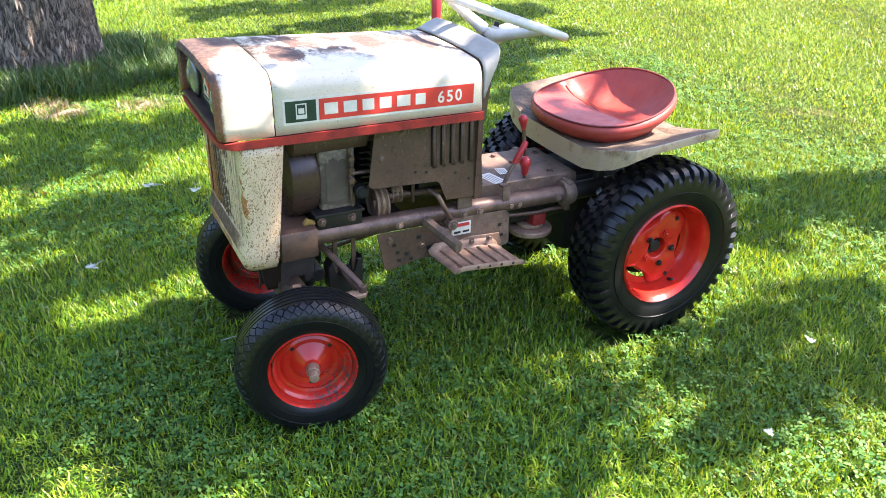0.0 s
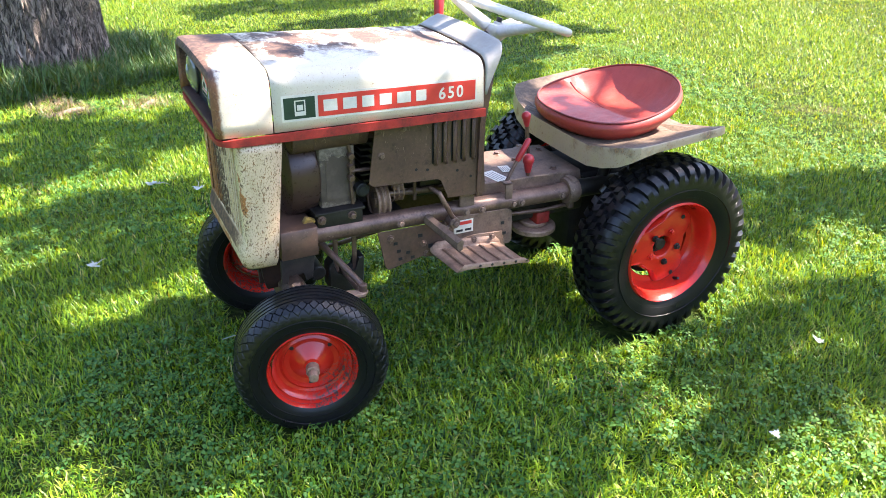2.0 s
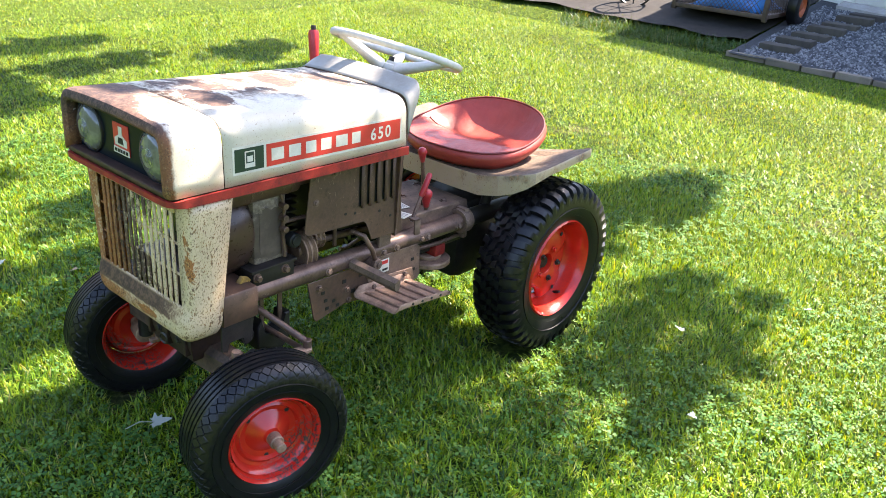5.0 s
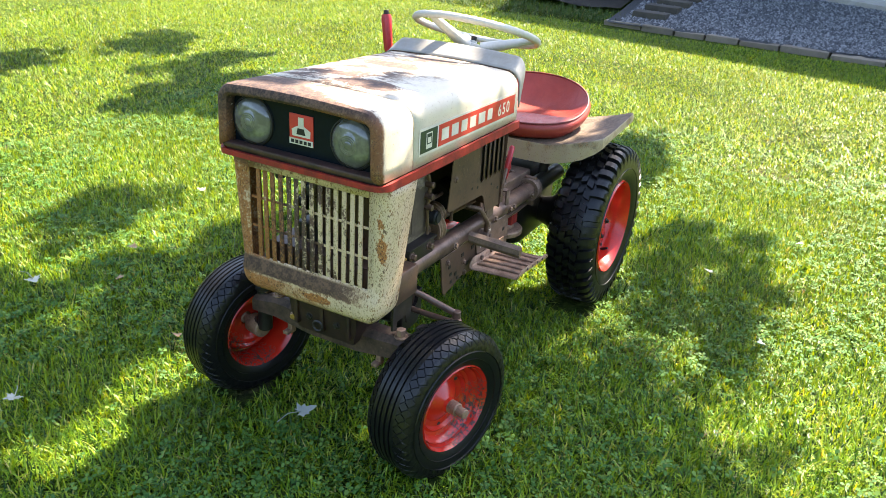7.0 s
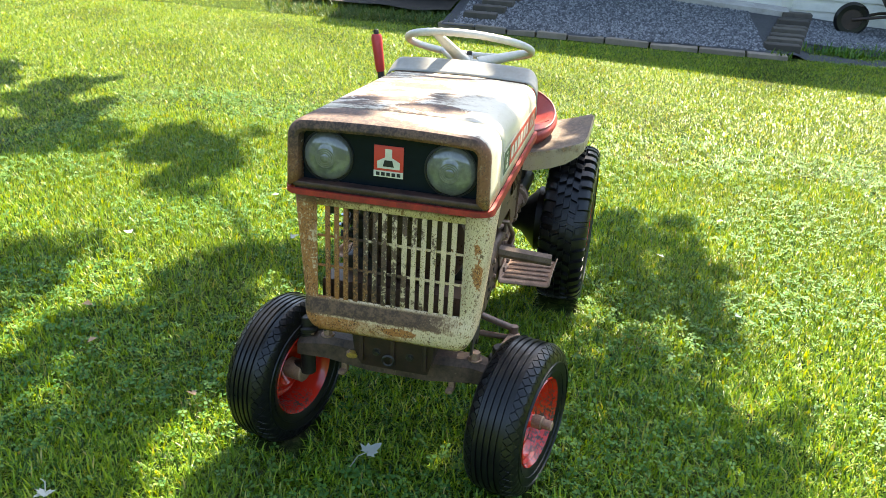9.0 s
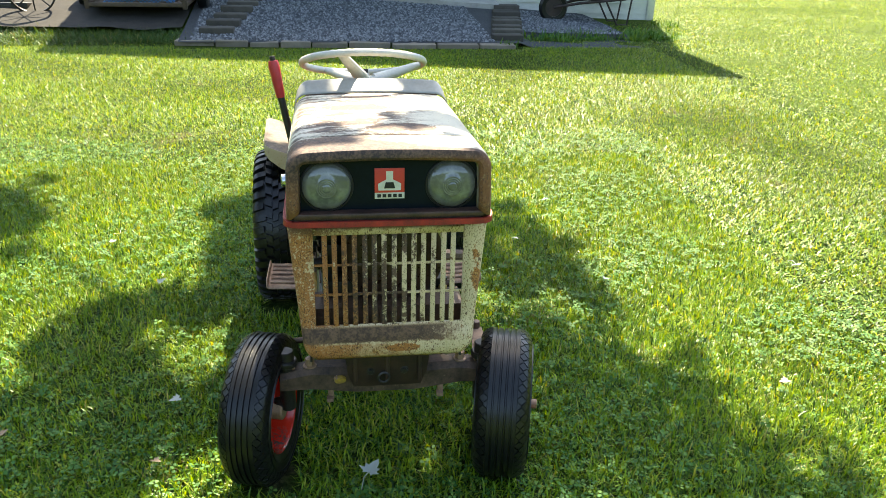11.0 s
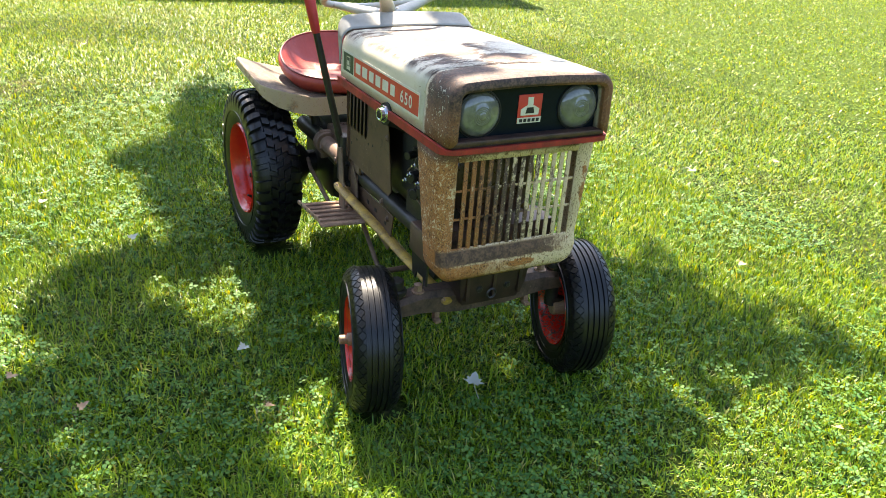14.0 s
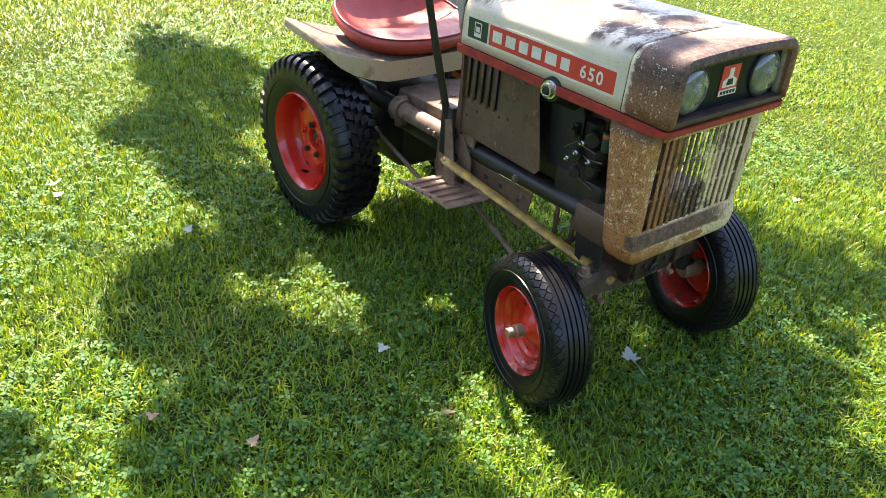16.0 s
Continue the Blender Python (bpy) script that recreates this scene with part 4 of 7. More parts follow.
def garage():
    z0, eave, xf = -0.1, 5.2, 10.55
    y0, y1 = C - 4.65, C + 2.1
    bm = bmesh.new()
    plate(bm, [(y0 + 0.02, z0), (y1, z0), (y1, eave - 1.72), (y0 + 0.02, eave)], "x", xf + 0.03, xf + 8)
    wall = tagged(part("wall_garage", bm, SIDING), "cream lap-sided garage wall", "wall", kind="structure")
    # lap boards either side of the door
    bb = bmesh.new()
    plate(bb, [(0.0, 0.0), (0.028, 0.0), (0.012, 0.15), (0.0, 0.15)], "y", 0.0, 1.0)
    me = bpy.data.meshes.new("siding_board")
    bb.to_mesh(me)
    bb.free()
    me.materials.append(SIDING)
    for a, b in ((y0, C - 2.35), (C + 1.46, y1)):
        for k in range(22):
            ob = new("siding_board", me)
            ob.parent = wall
            ob.matrix_basis = Matrix.Translation((xf + 0.03, a, z0 + 0.145 * k)) @ Matrix.Diagonal((-1, b - a, 1, 1))
    bm = bmesh.new()
    box(bm, (xf - 0.03, y0 - 0.02, z0), (xf + 0.09, y0 + 0.09, eave), 0.006)
    part("corner_board", bm, SIDING, wall)
    for v in (-2.35, 1.33):
        bm = bmesh.new()
        box(bm, (xf - 0.02, C + v, z0), (xf + 0.03, C + v + 0.13, 2.6), 0.006)
        part("door_casing", bm, SIDING, wall)
    bm = bmesh.new()
    plate(bm, [(y0 - 0.35, eave - 0.02), (y1 + 0.3, eave - 1.87), (y1 + 0.3, eave - 1.74), (y0 - 0.35, eave + 0.11)], "x", xf - 0.35, xf + 8.3)
    tagged(part("roof_garage", bm, ROOF), "grey shingled garage roof", "roof", kind="structure")
    # overhead door with its four leaves
    bm = bmesh.new()
    box(bm, (xf - 0.005, C - 2.22, z0), (xf + 0.03, C + 1.33, 2.45))
    door = tagged(part("door_garage", bm, DOOR_M), "white panelled overhead garage door", "door", kind="structure")
    for k in range(4):
        for j in range(5):
            bm = bmesh.new()
            box(bm, (xf - 0.018, C - 2.17 + 0.70 * j, 0.42 + 0.52 * k), (xf - 0.004, C - 1.57 + 0.70 * j, 0.82 + 0.52 * k), 0.006)
            part("panel", bm, DOOR_M, door)
    bm = bmesh.new()
    a, b = pt(10.3, -2.3), pt(10.3, 1.45)
    loft(bm, [[(10.28, a.y, a.z - 0.1), (10.28, a.y, a.z + 0.08), (10.56, a.y, a.z + 0.12), (10.56, a.y, a.z - 0.1)], [(10.28, b.y, b.z - 0.1), (10.28, b.y, b.z + 0.06), (10.56, b.y, b.z + 0.1), (10.56, b.y, b.z - 0.1)]], True, True)
    tagged(part("door_sill", bm, CONC), "pale concrete sill under the garage door", "sill", kind="structure")


garage()


def pad():
    bm = bmesh.new()
    rows = [[pt(x, v, 0.012 + 0.012 * noise.noise((x * 3, v * 3, 1))) for v in np.linspace(-3.6, 1.72, 40)] for x in np.linspace(8.0, 10.6, 24)]
    # the strip past the timbers starts further back
    loft(bm, [[p if (p.y - C > -2.1 or p.x > 8.6) else p + Vector((0, 0, -0.05)) for p in r] for r in rows])
    tagged(part("gravel_pad", bm, GRAVEL_BED), "grey gravel drive in front of the garage", "gravel", kind="structure")
    n = 26000
    x, v = rng.uniform(8.05, 10.3, n), rng.uniform(-3.55, 1.6, n)
    keep = (v > -1.8) | ((x > 8.65) & (v < -2.3))
    x, v = x[keep], v[keep]
    n = len(x)
    r = rng.uniform(0.012, 0.028, n)
    z = rise(x, v + C) + 0.054
    base = np.array([(1, 0, 0), (-0.5, 0.85, 0), (-0.5, -0.85, 0), (0.1, 0.05, 0.8)])
    a = rng.uniform(0, 6.28, n)
    vs = np.stack([np.stack((x + r * (b[0] * np.cos(a) - b[1] * np.sin(a)), v + C + r * (b[0] * np.sin(a) + b[1] * np.cos(a)), z + r * b[2]), 1) for b in base], 1).reshape(-1, 3)
    f = (np.arange(n)[:, None] * 4 + np.array([[0, 1, 3, 1, 2, 3, 2, 0, 3]])).ravel()
    tagged(new("gravel", bulk_mesh("gravel", vs, f, np.full(3 * n, 3), GRAVEL)), "loose grey crushed stone", "gravel", kind="stuff")


pad()


def border():
    first = None
    e = thing("stone_border", tuple(pt(7.95, -0.2)), "row of flat tan stone slabs edging the gravel", "edging", kind="structure")
    v = -2.02
    k = 0
    while v < 1.6:
        w = 0.42 + 0.09 * math.sin(7.1 * k)
        bm = bmesh.new()
        box(bm, (-0.11, 0.008, -0.10), (0.11, w - 0.012, 0.010), 0.010)
        ob = part("slab", bm, SLAB, e)
        x = 7.96 + 0.05 * (v + 2.02) + 0.012 * math.sin(5 * k)
        ob.matrix_basis = Matrix.Translation(-Vector(e.location)) @ Matrix.Translation(pt(x, v, 0)) @ pose(0, 0, 0, 1.5 * math.sin(3 * k), 2 * math.sin(9 * k), -2.9 + 1.5 * math.sin(4 * k))
        v += w
        k += 1


border()


def bare_soil():
    """Trodden earth where the trailer stands, coloured darker for the deep shade there."""
    bm = bmesh.new()
    loft(bm, [[pt(x + 0.12 * noise.noise((v * 1.5, 0, 7)) * (x < 9), v, 0.018 + 0.02 * noise.noise((x * 3, v * 3, 5))) for v in np.linspace(1.74, 7.5, 40)] for x in np.linspace(8.45, 12.0, 24)])
    tagged(part("bare_soil", bm, SHADED_EARTH), "bare earth under the trailer, deep shade put into its colour", "soil", kind="structure")


bare_soil()


def timbers(v0, x0, n, dv, w):
    e = thing("timber_edging", tuple(pt(x0, v0)), "stacked weathered grey railway timbers beside the gravel", "edging", group="timber edgings", kind="structure")
    for k in range(n):
        x, v = x0 + 0.30 * k, v0 + dv * k
        bm = bmesh.new()
        box(bm, (-0.095, -w / 2, -0.16), (0.095, w / 2, 0.05), 0.012)
        ob = part("timber", bm, TIE, e)
        ob.matrix_basis = Matrix.Translation(pt(x, v, 0.02 + 0.02 * math.sin(3 * k)) - Vector(e.location)) @ pose(0, 0, 0, 0, 0, 3 * math.sin(5 * k))


timbers(1.34, 8.38, 7, -0.05, 0.38)
timbers(-1.98, 8.22, 8, -0.06, 0.36)


def cart():
    """A low trailer with expanded-metal sides, a blue sheet in it."""
    p = pt(9.40, 2.27, -0.02)
    root_e = thing("utility_trailer", tuple(p), "rusty low trailer with mesh sides parked by the gravel", "trailer")
    x0, x1, y0, y1, z0, z1 = -0.55, 0.52, -0.53, 0.56, 0.09, 0.36
    bm = bmesh.new()
    box(bm, (x0, y0, z0 - 0.03), (x1, y1, z0), 0.004)
    part("bed", bm, RUSTY, root_e)
    for a, b in (((x0, y0), (x0, y1)), ((x0, y1), (x1, y1)), ((x1, y1), (x1, y0)), ((x1, y0), (x0, y0))):
        for z in (z0, z1):
            bm = bmesh.new()
            box(bm, (min(a[0], b[0]) - 0.022, min(a[1], b[1]) - 0.022, z - 0.022), (max(a[0], b[0]) + 0.022, max(a[1], b[1]) + 0.022, z + 0.022), 0.003)
            part("rail", bm, RUSTY, root_e)
        bm = bmesh.new()
        d = Vector((b[0] - a[0], b[1] - a[1], 0))
        n = 22
        for k in range(-5, n):
            for s in (1, -1):
                q0, q1 = (k if s > 0 else k + 5) / n, (k + 5 if s > 0 else k) / n
                A, B = Vector((a[0], a[1], z0)) + d * q0, Vector((a[0], a[1], z1)) + d * q1
                if min(q0, q1) < 0 or max(q0, q1) > 1:
                    continue
                sweep(bm, [A, B], 0.004, 4, False)
        part("mesh_side", bm, RUSTY, root_e)
    for q in ((x0, y0), (x0, y1), (x1, y0), (x1, y1)):
        bm = bmesh.new()
        box(bm, (q[0] - 0.025, q[1] - 0.025, z0 - 0.05), (q[0] + 0.025, q[1] + 0.025, z1 + 0.03), 0.003)
        part("corner_post", bm, RUSTY, root_e)
    for y in (y0 - 0.14, y1 + 0.14):
        w = new("wheel")
        w.parent = root_e
        w.location = (0.02, y, 0.20)
        bm = bmesh.new()
        lathe(bm, [(0.12, -0.06), (0.18, -0.065), (0.215, -0.05), (0.225, 0), (0.215, 0.05), (0.18, 0.065), (0.12, 0.06)], (0, 0, 0), (0, 1, 0), 32, True)
        part("tyre", bm, RUBBER, w)
        bm = bmesh.new()
        lathe(bm, [(0.0, -0.03), (0.05, -0.035), (0.09, -0.01), (0.125, -0.055), (0.125, 0.055), (0.09, 0.01), (0.05, 0.035), (0, 0.03)], (0, 0, 0), (0, 1, 0), 24)
        part("rim", bm, ORANGE, w, "faded orange steel rim")
    bm = bmesh.new()
    n = 18
    g = [[(x0 + 0.1 + 0.85 * i / n, y0 + 0.15 + 0.8 * j / n, z0 + 0.06 + 0.34 * math.sin(math.pi * i / n) ** 0.7 * math.sin(math.pi * j / n) ** 0.7 + 0.05 * noise.noise((i * 0.6, j * 0.6, 0))) for j in range(n + 1)] for i in range(n + 1)]
    loft(bm, g)
    ob = part("tarpaulin", bm, TARP)
    ob.matrix_basis = Matrix.Translation(p + Vector((0, 0, -0.045)))
    tagged(solid(ob, 0.01), "crumpled bright blue tarpaulin lying in the trailer", "tarpaulin")
    # junk beside it
    q = pt(8.95, 3.45)
    e = thing("old_spoked_wheel", tuple(q), "dark old iron wheel leaning among junk by the trailer", "wheel")
    bm = bmesh.new()
    lathe(bm, [(0.24, -0.02), (0.26, -0.02), (0.26, 0.02), (0.24, 0.02)], (0, 0, 0.24), (1, 0.15, 0.2), 36, True)
    part("rim", bm, OIL, e)
    for k in range(8):
        a = math.pi * k / 4
        bm = bmesh.new()
        sweep(bm, [(0, 0, 0.24), (-0.05 * math.sin(a), 0.25 * math.cos(a), 0.24 + 0.24 * math.sin(a))], 0.008, 6)
        part("spoke", bm, OIL, e)
    bm = bmesh.new()
    for k in range(7):
        box(bm, (-0.15, -0.5, 0.0), (0.15, 0.5, 0.09), 0.01, pose(0.25 + 0.12 * math.sin(k * 2), 0.6 + 0.22 * k, 0.05 * (k % 3), 4 * math.sin(k), 5, 20 * math.sin(k * 3)))
    ob = part("scrap_pile", bm, OIL)
    ob.location = q
    tagged(ob, "dark heap of scrap lumber beside the trailer", "scrap", kind="stuff")


cart()


def wheelbarrow():
    p = pt(9.75, -3.55)
    e = thing("wheelbarrow", tuple(p), "old brown wheelbarrow standing against the garage wall", "wheelbarrow")
    bm = bmesh.new()
    tiers = []
    for z, k in ((0.30, 0.55), (0.36, 0.75), (0.52, 1.0), (0.54, 1.03)):
        tiers.append([(0.28 * k * q[0] * 2, 0.42 * k * q[1] * 2 - 0.05, z) for q in rounded(1, 1, 0.3, 5)])
    loft(bm, tiers, True)
    bm.faces.new([bm.verts.new(q) for q in tiers[0]])
    part("tray", bm, BARROW, e)
    for s in (-1, 1):
        bm = bmesh.new()
        sweep(bm, [(0.05 * s, 0.62, 0.2), (0.16 * s, 0.3, 0.27), (0.2 * s, -0.3, 0.33), (0.26 * s, -0.95, 0.52)], 0.018, 8)
        part("handle", bm, BARROW, e)
        bm = bmesh.new()
        sweep(bm, [(0.19 * s, -0.05, 0.3), (0.2 * s, -0.22, 0.0), (0.2 * s, -0.36, 0.0), (0.2 * s, -0.4, 0.34)], 0.013, 8)
        part("leg", bm, BARROW, e)
    w = new("wheel")
    w.parent = e
    w.location = (0, 0.62, 0.2)
    bm = bmesh.new()
    lathe(bm, [(0.12, -0.04), (0.17, -0.045), (0.2, 0), (0.17, 0.045), (0.12, 0.04)], (0, 0, 0), (1, 0, 0), 28, True)
    part("tyre", bm, RUBBER, w)
    bm = bmesh.new()
    lathe(bm, [(0, -0.03), (0.05, -0.03), (0.125, -0.03), (0.125, 0.03), (0.05, 0.03), (0, 0.03)], (0, 0, 0), (1, 0, 0), 20)
    part("rim", bm, BARROW, w)
    bm = bmesh.new()
    n = 12
    loft(bm, [[(-0.2 + 0.4 * i / n, -0.42 + 0.5 * j / n, 0.50 + 0.12 * math.sin(math.pi * i / n) * math.sin(math.pi * j / n) + 0.03 * noise.noise((i * 0.7, j * 0.7, 4))) for j in range(n + 1)] for i in range(n + 1)])
    ob = part("plastic_bag", bm, TEAL)
    ob.location = p
    tagged(solid(ob, 0.01), "teal plastic bag lying in the wheelbarrow", "bag")


wheelbarrow()
# ---------------------------------------------------------------- the garden tractor
BASE = (1.1, 0.0, SOIL)
tractor = thing("garden_tractor", (1.1, C, SOIL), "vintage garden tractor, rusty cream hood, brown frame, red wheels, on grass", "tractor")
tractor["origin"] = BASE


def lug(bm, theta, path, half, high, foot=0.006):
    """A tread block that follows (along, radius, turn) over the tyre; half its width in turn, one or one a row."""
    rings = []
    for i, (s, r, dt) in enumerate(path):
        ring = []
        hw = half[i] if isinstance(half, tuple) else half
        for rr, k in ((r - foot, 1.12), (r + high, 0.90)):
            for e in ((-1, 1) if k > 1 else (1, -1)):
                t = theta + dt + e * hw * k
                ring.append((rr * math.cos(t), s, rr * math.sin(t)))
        rings.append(ring)
    loft(bm, rings, True, True)


def wheel_empty(name, m, label):
    e = new(name)
    e.parent = tractor
    e.matrix_basis = Matrix.Translation([-a for a in BASE]) @ m
    e.empty_display_size = 0.1
    return tagged(e, label)


def front_wheel(m):
    w = wheel_empty("front_wheel", m, "small red steel front wheel with black ribbed tyre")
    bm = bmesh.new()
    half = [(0.108, 0.046), (0.120, 0.055), (0.150, 0.0625), (0.170, 0.0615), (0.184, 0.053), (0.191, 0.041), (0.1945, 0.0335)]
    ribs = []
    for c in (0.0285, 0.0145, 0.0):
        ribs += [(0.1965, c + 0.0045), (0.1965, c - 0.0045)] if c == 0 else [(0.1960, c + 0.0045), (0.1960, c - 0.0045), (0.1915, c - 0.0055), (0.1915, c - 0.0088)]
    left = [(r, -s) for r, s in half] + [(r, -s) for r, s in ribs[:-2]]
    prof = left + [(0.1965, -0.0045), (0.1965, 0.0045)] + [(r, -s) for r, s in reversed(left)]
    lathe(bm, prof, (0, 0, 0), (0, 1, 0), 72, True)
    n = 42
    p = 2 * math.pi / n
    for k in range(n):
        t = p * k
        for s in (-1, 1):
            lug(bm, t + p / 2, [(s * 0.0335, 0.1920, 0.0), (s * 0.0415, 0.1890, 0.0)], (0.38 * p, 0.05 * p), 0.006)
            lug(bm, t, [(s * 0.0335, 0.1920, 0.0), (s * 0.0425, 0.1885, 0.0), (s * 0.0515, 0.1825, 0.0)], (0.05 * p, 0.40 * p, 0.05 * p), 0.006)
            lug(bm, t + p / 2, [(s * 0.0435, 0.1880, 0.0), (s * 0.0525, 0.1815, 0.0), (s * 0.0592, 0.1725, 0.0)], (0.05 * p, 0.40 * p, 0.05 * p), 0.006)
            lug(bm, t, [(s * 0.0535, 0.1805, 0.0), (s * 0.0600, 0.1710, 0.0), (s * 0.0620, 0.1625, 0.0)], (0.05 * p, 0.38 * p, 0.30 * p), 0.0045)
    # raised rings and small moulded marks on the sidewall
    for r0, s in ((0.137, 0.0600), (0.1585, 0.0640)):
        for e in (-1, 1):
            lathe(bm, [(r0 - 0.0012, e * (s - 0.003)), (r0, e * (s + 0.001)), (r0 + 0.0012, e * (s - 0.003))], (0, 0, 0), (0, 1, 0), 72)
    part("tyre", bm, RUBBER, w, "black glossy rubber tyre with ribbed tread")
    bm = bmesh.new()
    K = 0.925
    lathe(bm, [(r * K, y) for r, y in [(0.119, 0.045), (0.128, 0.050), (0.124, 0.055), (0.117, 0.049), (0.110, 0.030), (0.106, 0.0), (0.110, -0.026), (0.117, -0.046), (0.1235, -0.0555), (0.128, -0.050), (0.119, -0.045)]], (0, 0, 0), (0, 1, 0), 64)
    part("rim", bm, RIM, w, "orange-red enamelled steel rim")
    bm = bmesh.new()
    disc = [(0.111, -0.030), (0.103, -0.024), (0.098, -0.012), (0.090, -0.009), (0.082, -0.013), (0.076, -0.004), (0.062, -0.001), (0.050, -0.008), (0.034, -0.018), (0.0225, -0.024), (0.0195, -0.031), (0.0165, -0.0315)]
    disc = [(r * K, y - 0.006) for r, y in disc]
    lathe(bm, disc, (0, 0, 0), (0, 1, 0), 64)
    lathe(bm, [(r, s + 0.004) for r, s in disc], (0, 0, 0), (0, 1, 0), 64)
    part("wheel_disc", bm, RIM, w)
    bm = bmesh.new()
    cyl(bm, (0, -0.082, 0), (0, 0.05, 0), 0.0125, 20)
    cyl(bm, (0, -0.060, 0), (0, -0.028, 0), 0.0175, 20)
    cyl(bm, (0, 0.0, 0), (0, 0.055, 0), 0.028, 20)
    part("hub", bm, STEP, w, "rusty steel spindle end")
    for a in (40, 140, 265):
        bm = bmesh.new()
        x, z = 0.064 * math.cos(radians(a)), 0.069 * math.sin(radians(a))
        cyl(bm, (x, -0.010, z), (x, -0.0075, z), 0.006, 12)
        part("bolt_hole", bm, BLACK, w)
    return w


def rear_wheel(m):
    w = wheel_empty("rear_wheel", m, "large red steel rear wheel with deep black lugged tyre")
    bm = bmesh.new()
    half = [(0.166, 0.060), (0.181, 0.069), (0.215, 0.0785), (0.240, 0.082), (0.262, 0.079), (0.278, 0.068), (0.286, 0.050), (0.289, 0.028), (0.290, 0.0)]
    prof = [(r, -s) for r, s in half] + [(r, s) for r, s in reversed(half[:-1])]
    lathe(bm, prof, (0, 0, 0), (0, 1, 0), 96, True)
    n = 42
    p = 2 * math.pi / n
    for k in range(n):
        t = p * k
        for s in (-1, 1):
            o = 0.0 if s < 0 else p / 2
            # shoulder bars, every second one running further in
            deep = 0.034 if k % 2 else 0.042
            lug(bm, t + o, [(s * 0.0815, 0.245, 0.0), (s * 0.0805, 0.262, 0.0), (s * 0.072, 0.277, 0.004), (s * 0.056, 0.2855, 0.012), (s * deep, 0.288, 0.026)], (0.20 * p, 0.26 * p, 0.29 * p, 0.29 * p, 0.27 * p), 0.017)
            # two rows of slanted blocks in the middle
            lug(bm, t + o + 0.40 * p, [(s * 0.0345, 0.2878, 0.016), (s * 0.0125, 0.289, -0.014)], 0.30 * p, 0.0165)
        lug(bm, t + 0.12 * p, [(-0.0095, 0.290, -0.012), (0.0095, 0.290, 0.012)], 0.27 * p, 0.016)
    for r0, s in ((0.198, 0.0725), (0.226, 0.0815)):
        for e in (-1, 1):
            lathe(bm, [(r0 - 0.0016, e * (s - 0.003)), (r0, e * (s + 0.0015)), (r0 + 0.0016, e * (s - 0.003))], (0, 0, 0), (0, 1, 0), 96)
    part("tyre", bm, RUBBER, w, "black glossy rubber tyre with deep bar tread")
    bm = bmesh.new()
    K = 0.95
    lathe(bm, [(r * K, y) for r, y in [(0.175, 0.062), (0.187, 0.066), (0.184, 0.073), (0.174, 0.066), (0.164, 0.048), (0.161, 0.014), (0.150, 0.012), (0.128, 0.012), (0.128, 0.008), (0.150, 0.006), (0.160, -0.004), (0.163, -0.024), (0.167, -0.046), (0.174, -0.064), (0.183, -0.0735), (0.188, -0.067), (0.175, -0.062)]], (0, 0, 0), (0, 1, 0), 80)
    part("rim", bm, RIM_CLEAN, w, "orange-red enamelled steel rim")
    # the pressed centre plate reaches the barrel with three broad lobes and leaves deep bays between
    bm = bmesh.new()
    rings = []
    n = 96
    for f, s in ((0.0, 0.020), (0.25, 0.012), (0.29, -0.014), (0.36, -0.019), (0.55, -0.020), (0.72, -0.019), (0.86, -0.016), (0.93, -0.010), (0.975, 0.000), (1.0, 0.006)):
        ring = []
        for k in range(n):
            a = 2 * math.pi * k / n
            lobe = 0.5 + 0.5 * math.tanh(2.6 * (math.cos(3 * (a - 1.40)) + 0.10))
            R = 0.098 + 0.053 * lobe
            q = f * 0.125 if f < 0.37 else 0.045 + (R - 0.045) * (f - 0.36) / 0.64
            dish = 0.008 * math.exp(-((f - 0.62) / 0.16) ** 2) * (1 - lobe)
            ring.append((max(q, 0.016) * math.cos(a), s + dish, max(q, 0.016) * math.sin(a)))
        rings.append(ring)
    loft(bm, rings, True)
    ob = solid(part("wheel_disc", bm, RIM_CLEAN, w), 0.006)
    bm = bmesh.new()
    cyl(bm, (0, 0.008, 0), (0, 0.13, 0), 0.034, 24)
    cyl(bm, (0, -0.004, 0), (0, 0.02, 0), 0.016, 16)
    cyl(bm, (0.018, -0.002, 0.012), (0.018, 0.02, 0.012), 0.006, 8)
    part("hub", bm, OIL, w, "dark greasy axle end")
    for k in range(5):
        a = 2 * math.pi * k / 5 + 0.3
        bm = bmesh.new()
        bolt(bm, (0.056 * math.cos(a), -0.024, 0.056 * math.sin(a)), (0, -1, 0), 0.008, 0.008)
        part("wheel_bolt", bm, RIM_CLEAN if k % 2 else OIL, w)
    for k in range(3):
        a = 1.40 + 2.094 * k
        bm = bmesh.new()
        cyl(bm, (0.118 * math.cos(a), -0.0215, 0.118 * math.sin(a)), (0.118 * math.cos(a), -0.0195, 0.118 * math.sin(a)), 0.0075, 12)
        part("disc_hole", bm, BLACK, w)
    bm = bmesh.new()
    sweep(bm, [(0.128, -0.012, -0.095), (0.118, -0.030, -0.088), (0.112, -0.042, -0.083)], [0.006, 0.005, 0.004], 10)
    part("valve", bm, BLACK, w)
    return w


STEER = 14
front_wheel(pose(0.522, -0.333, 0.158, 0, 0, -STEER) @ Matrix.Diagonal((1.06, 1.17, 1.06, 1)))
front_wheel(pose(0.558, 0.336, 0.158, 0, 0, 180 - STEER) @ Matrix.Scale(1.06, 4))
rear_wheel(pose(1.711, -0.335, 0.262, 0, 25, 0) @ Matrix.Diagonal((0.985, 1.05, 0.985, 1)))
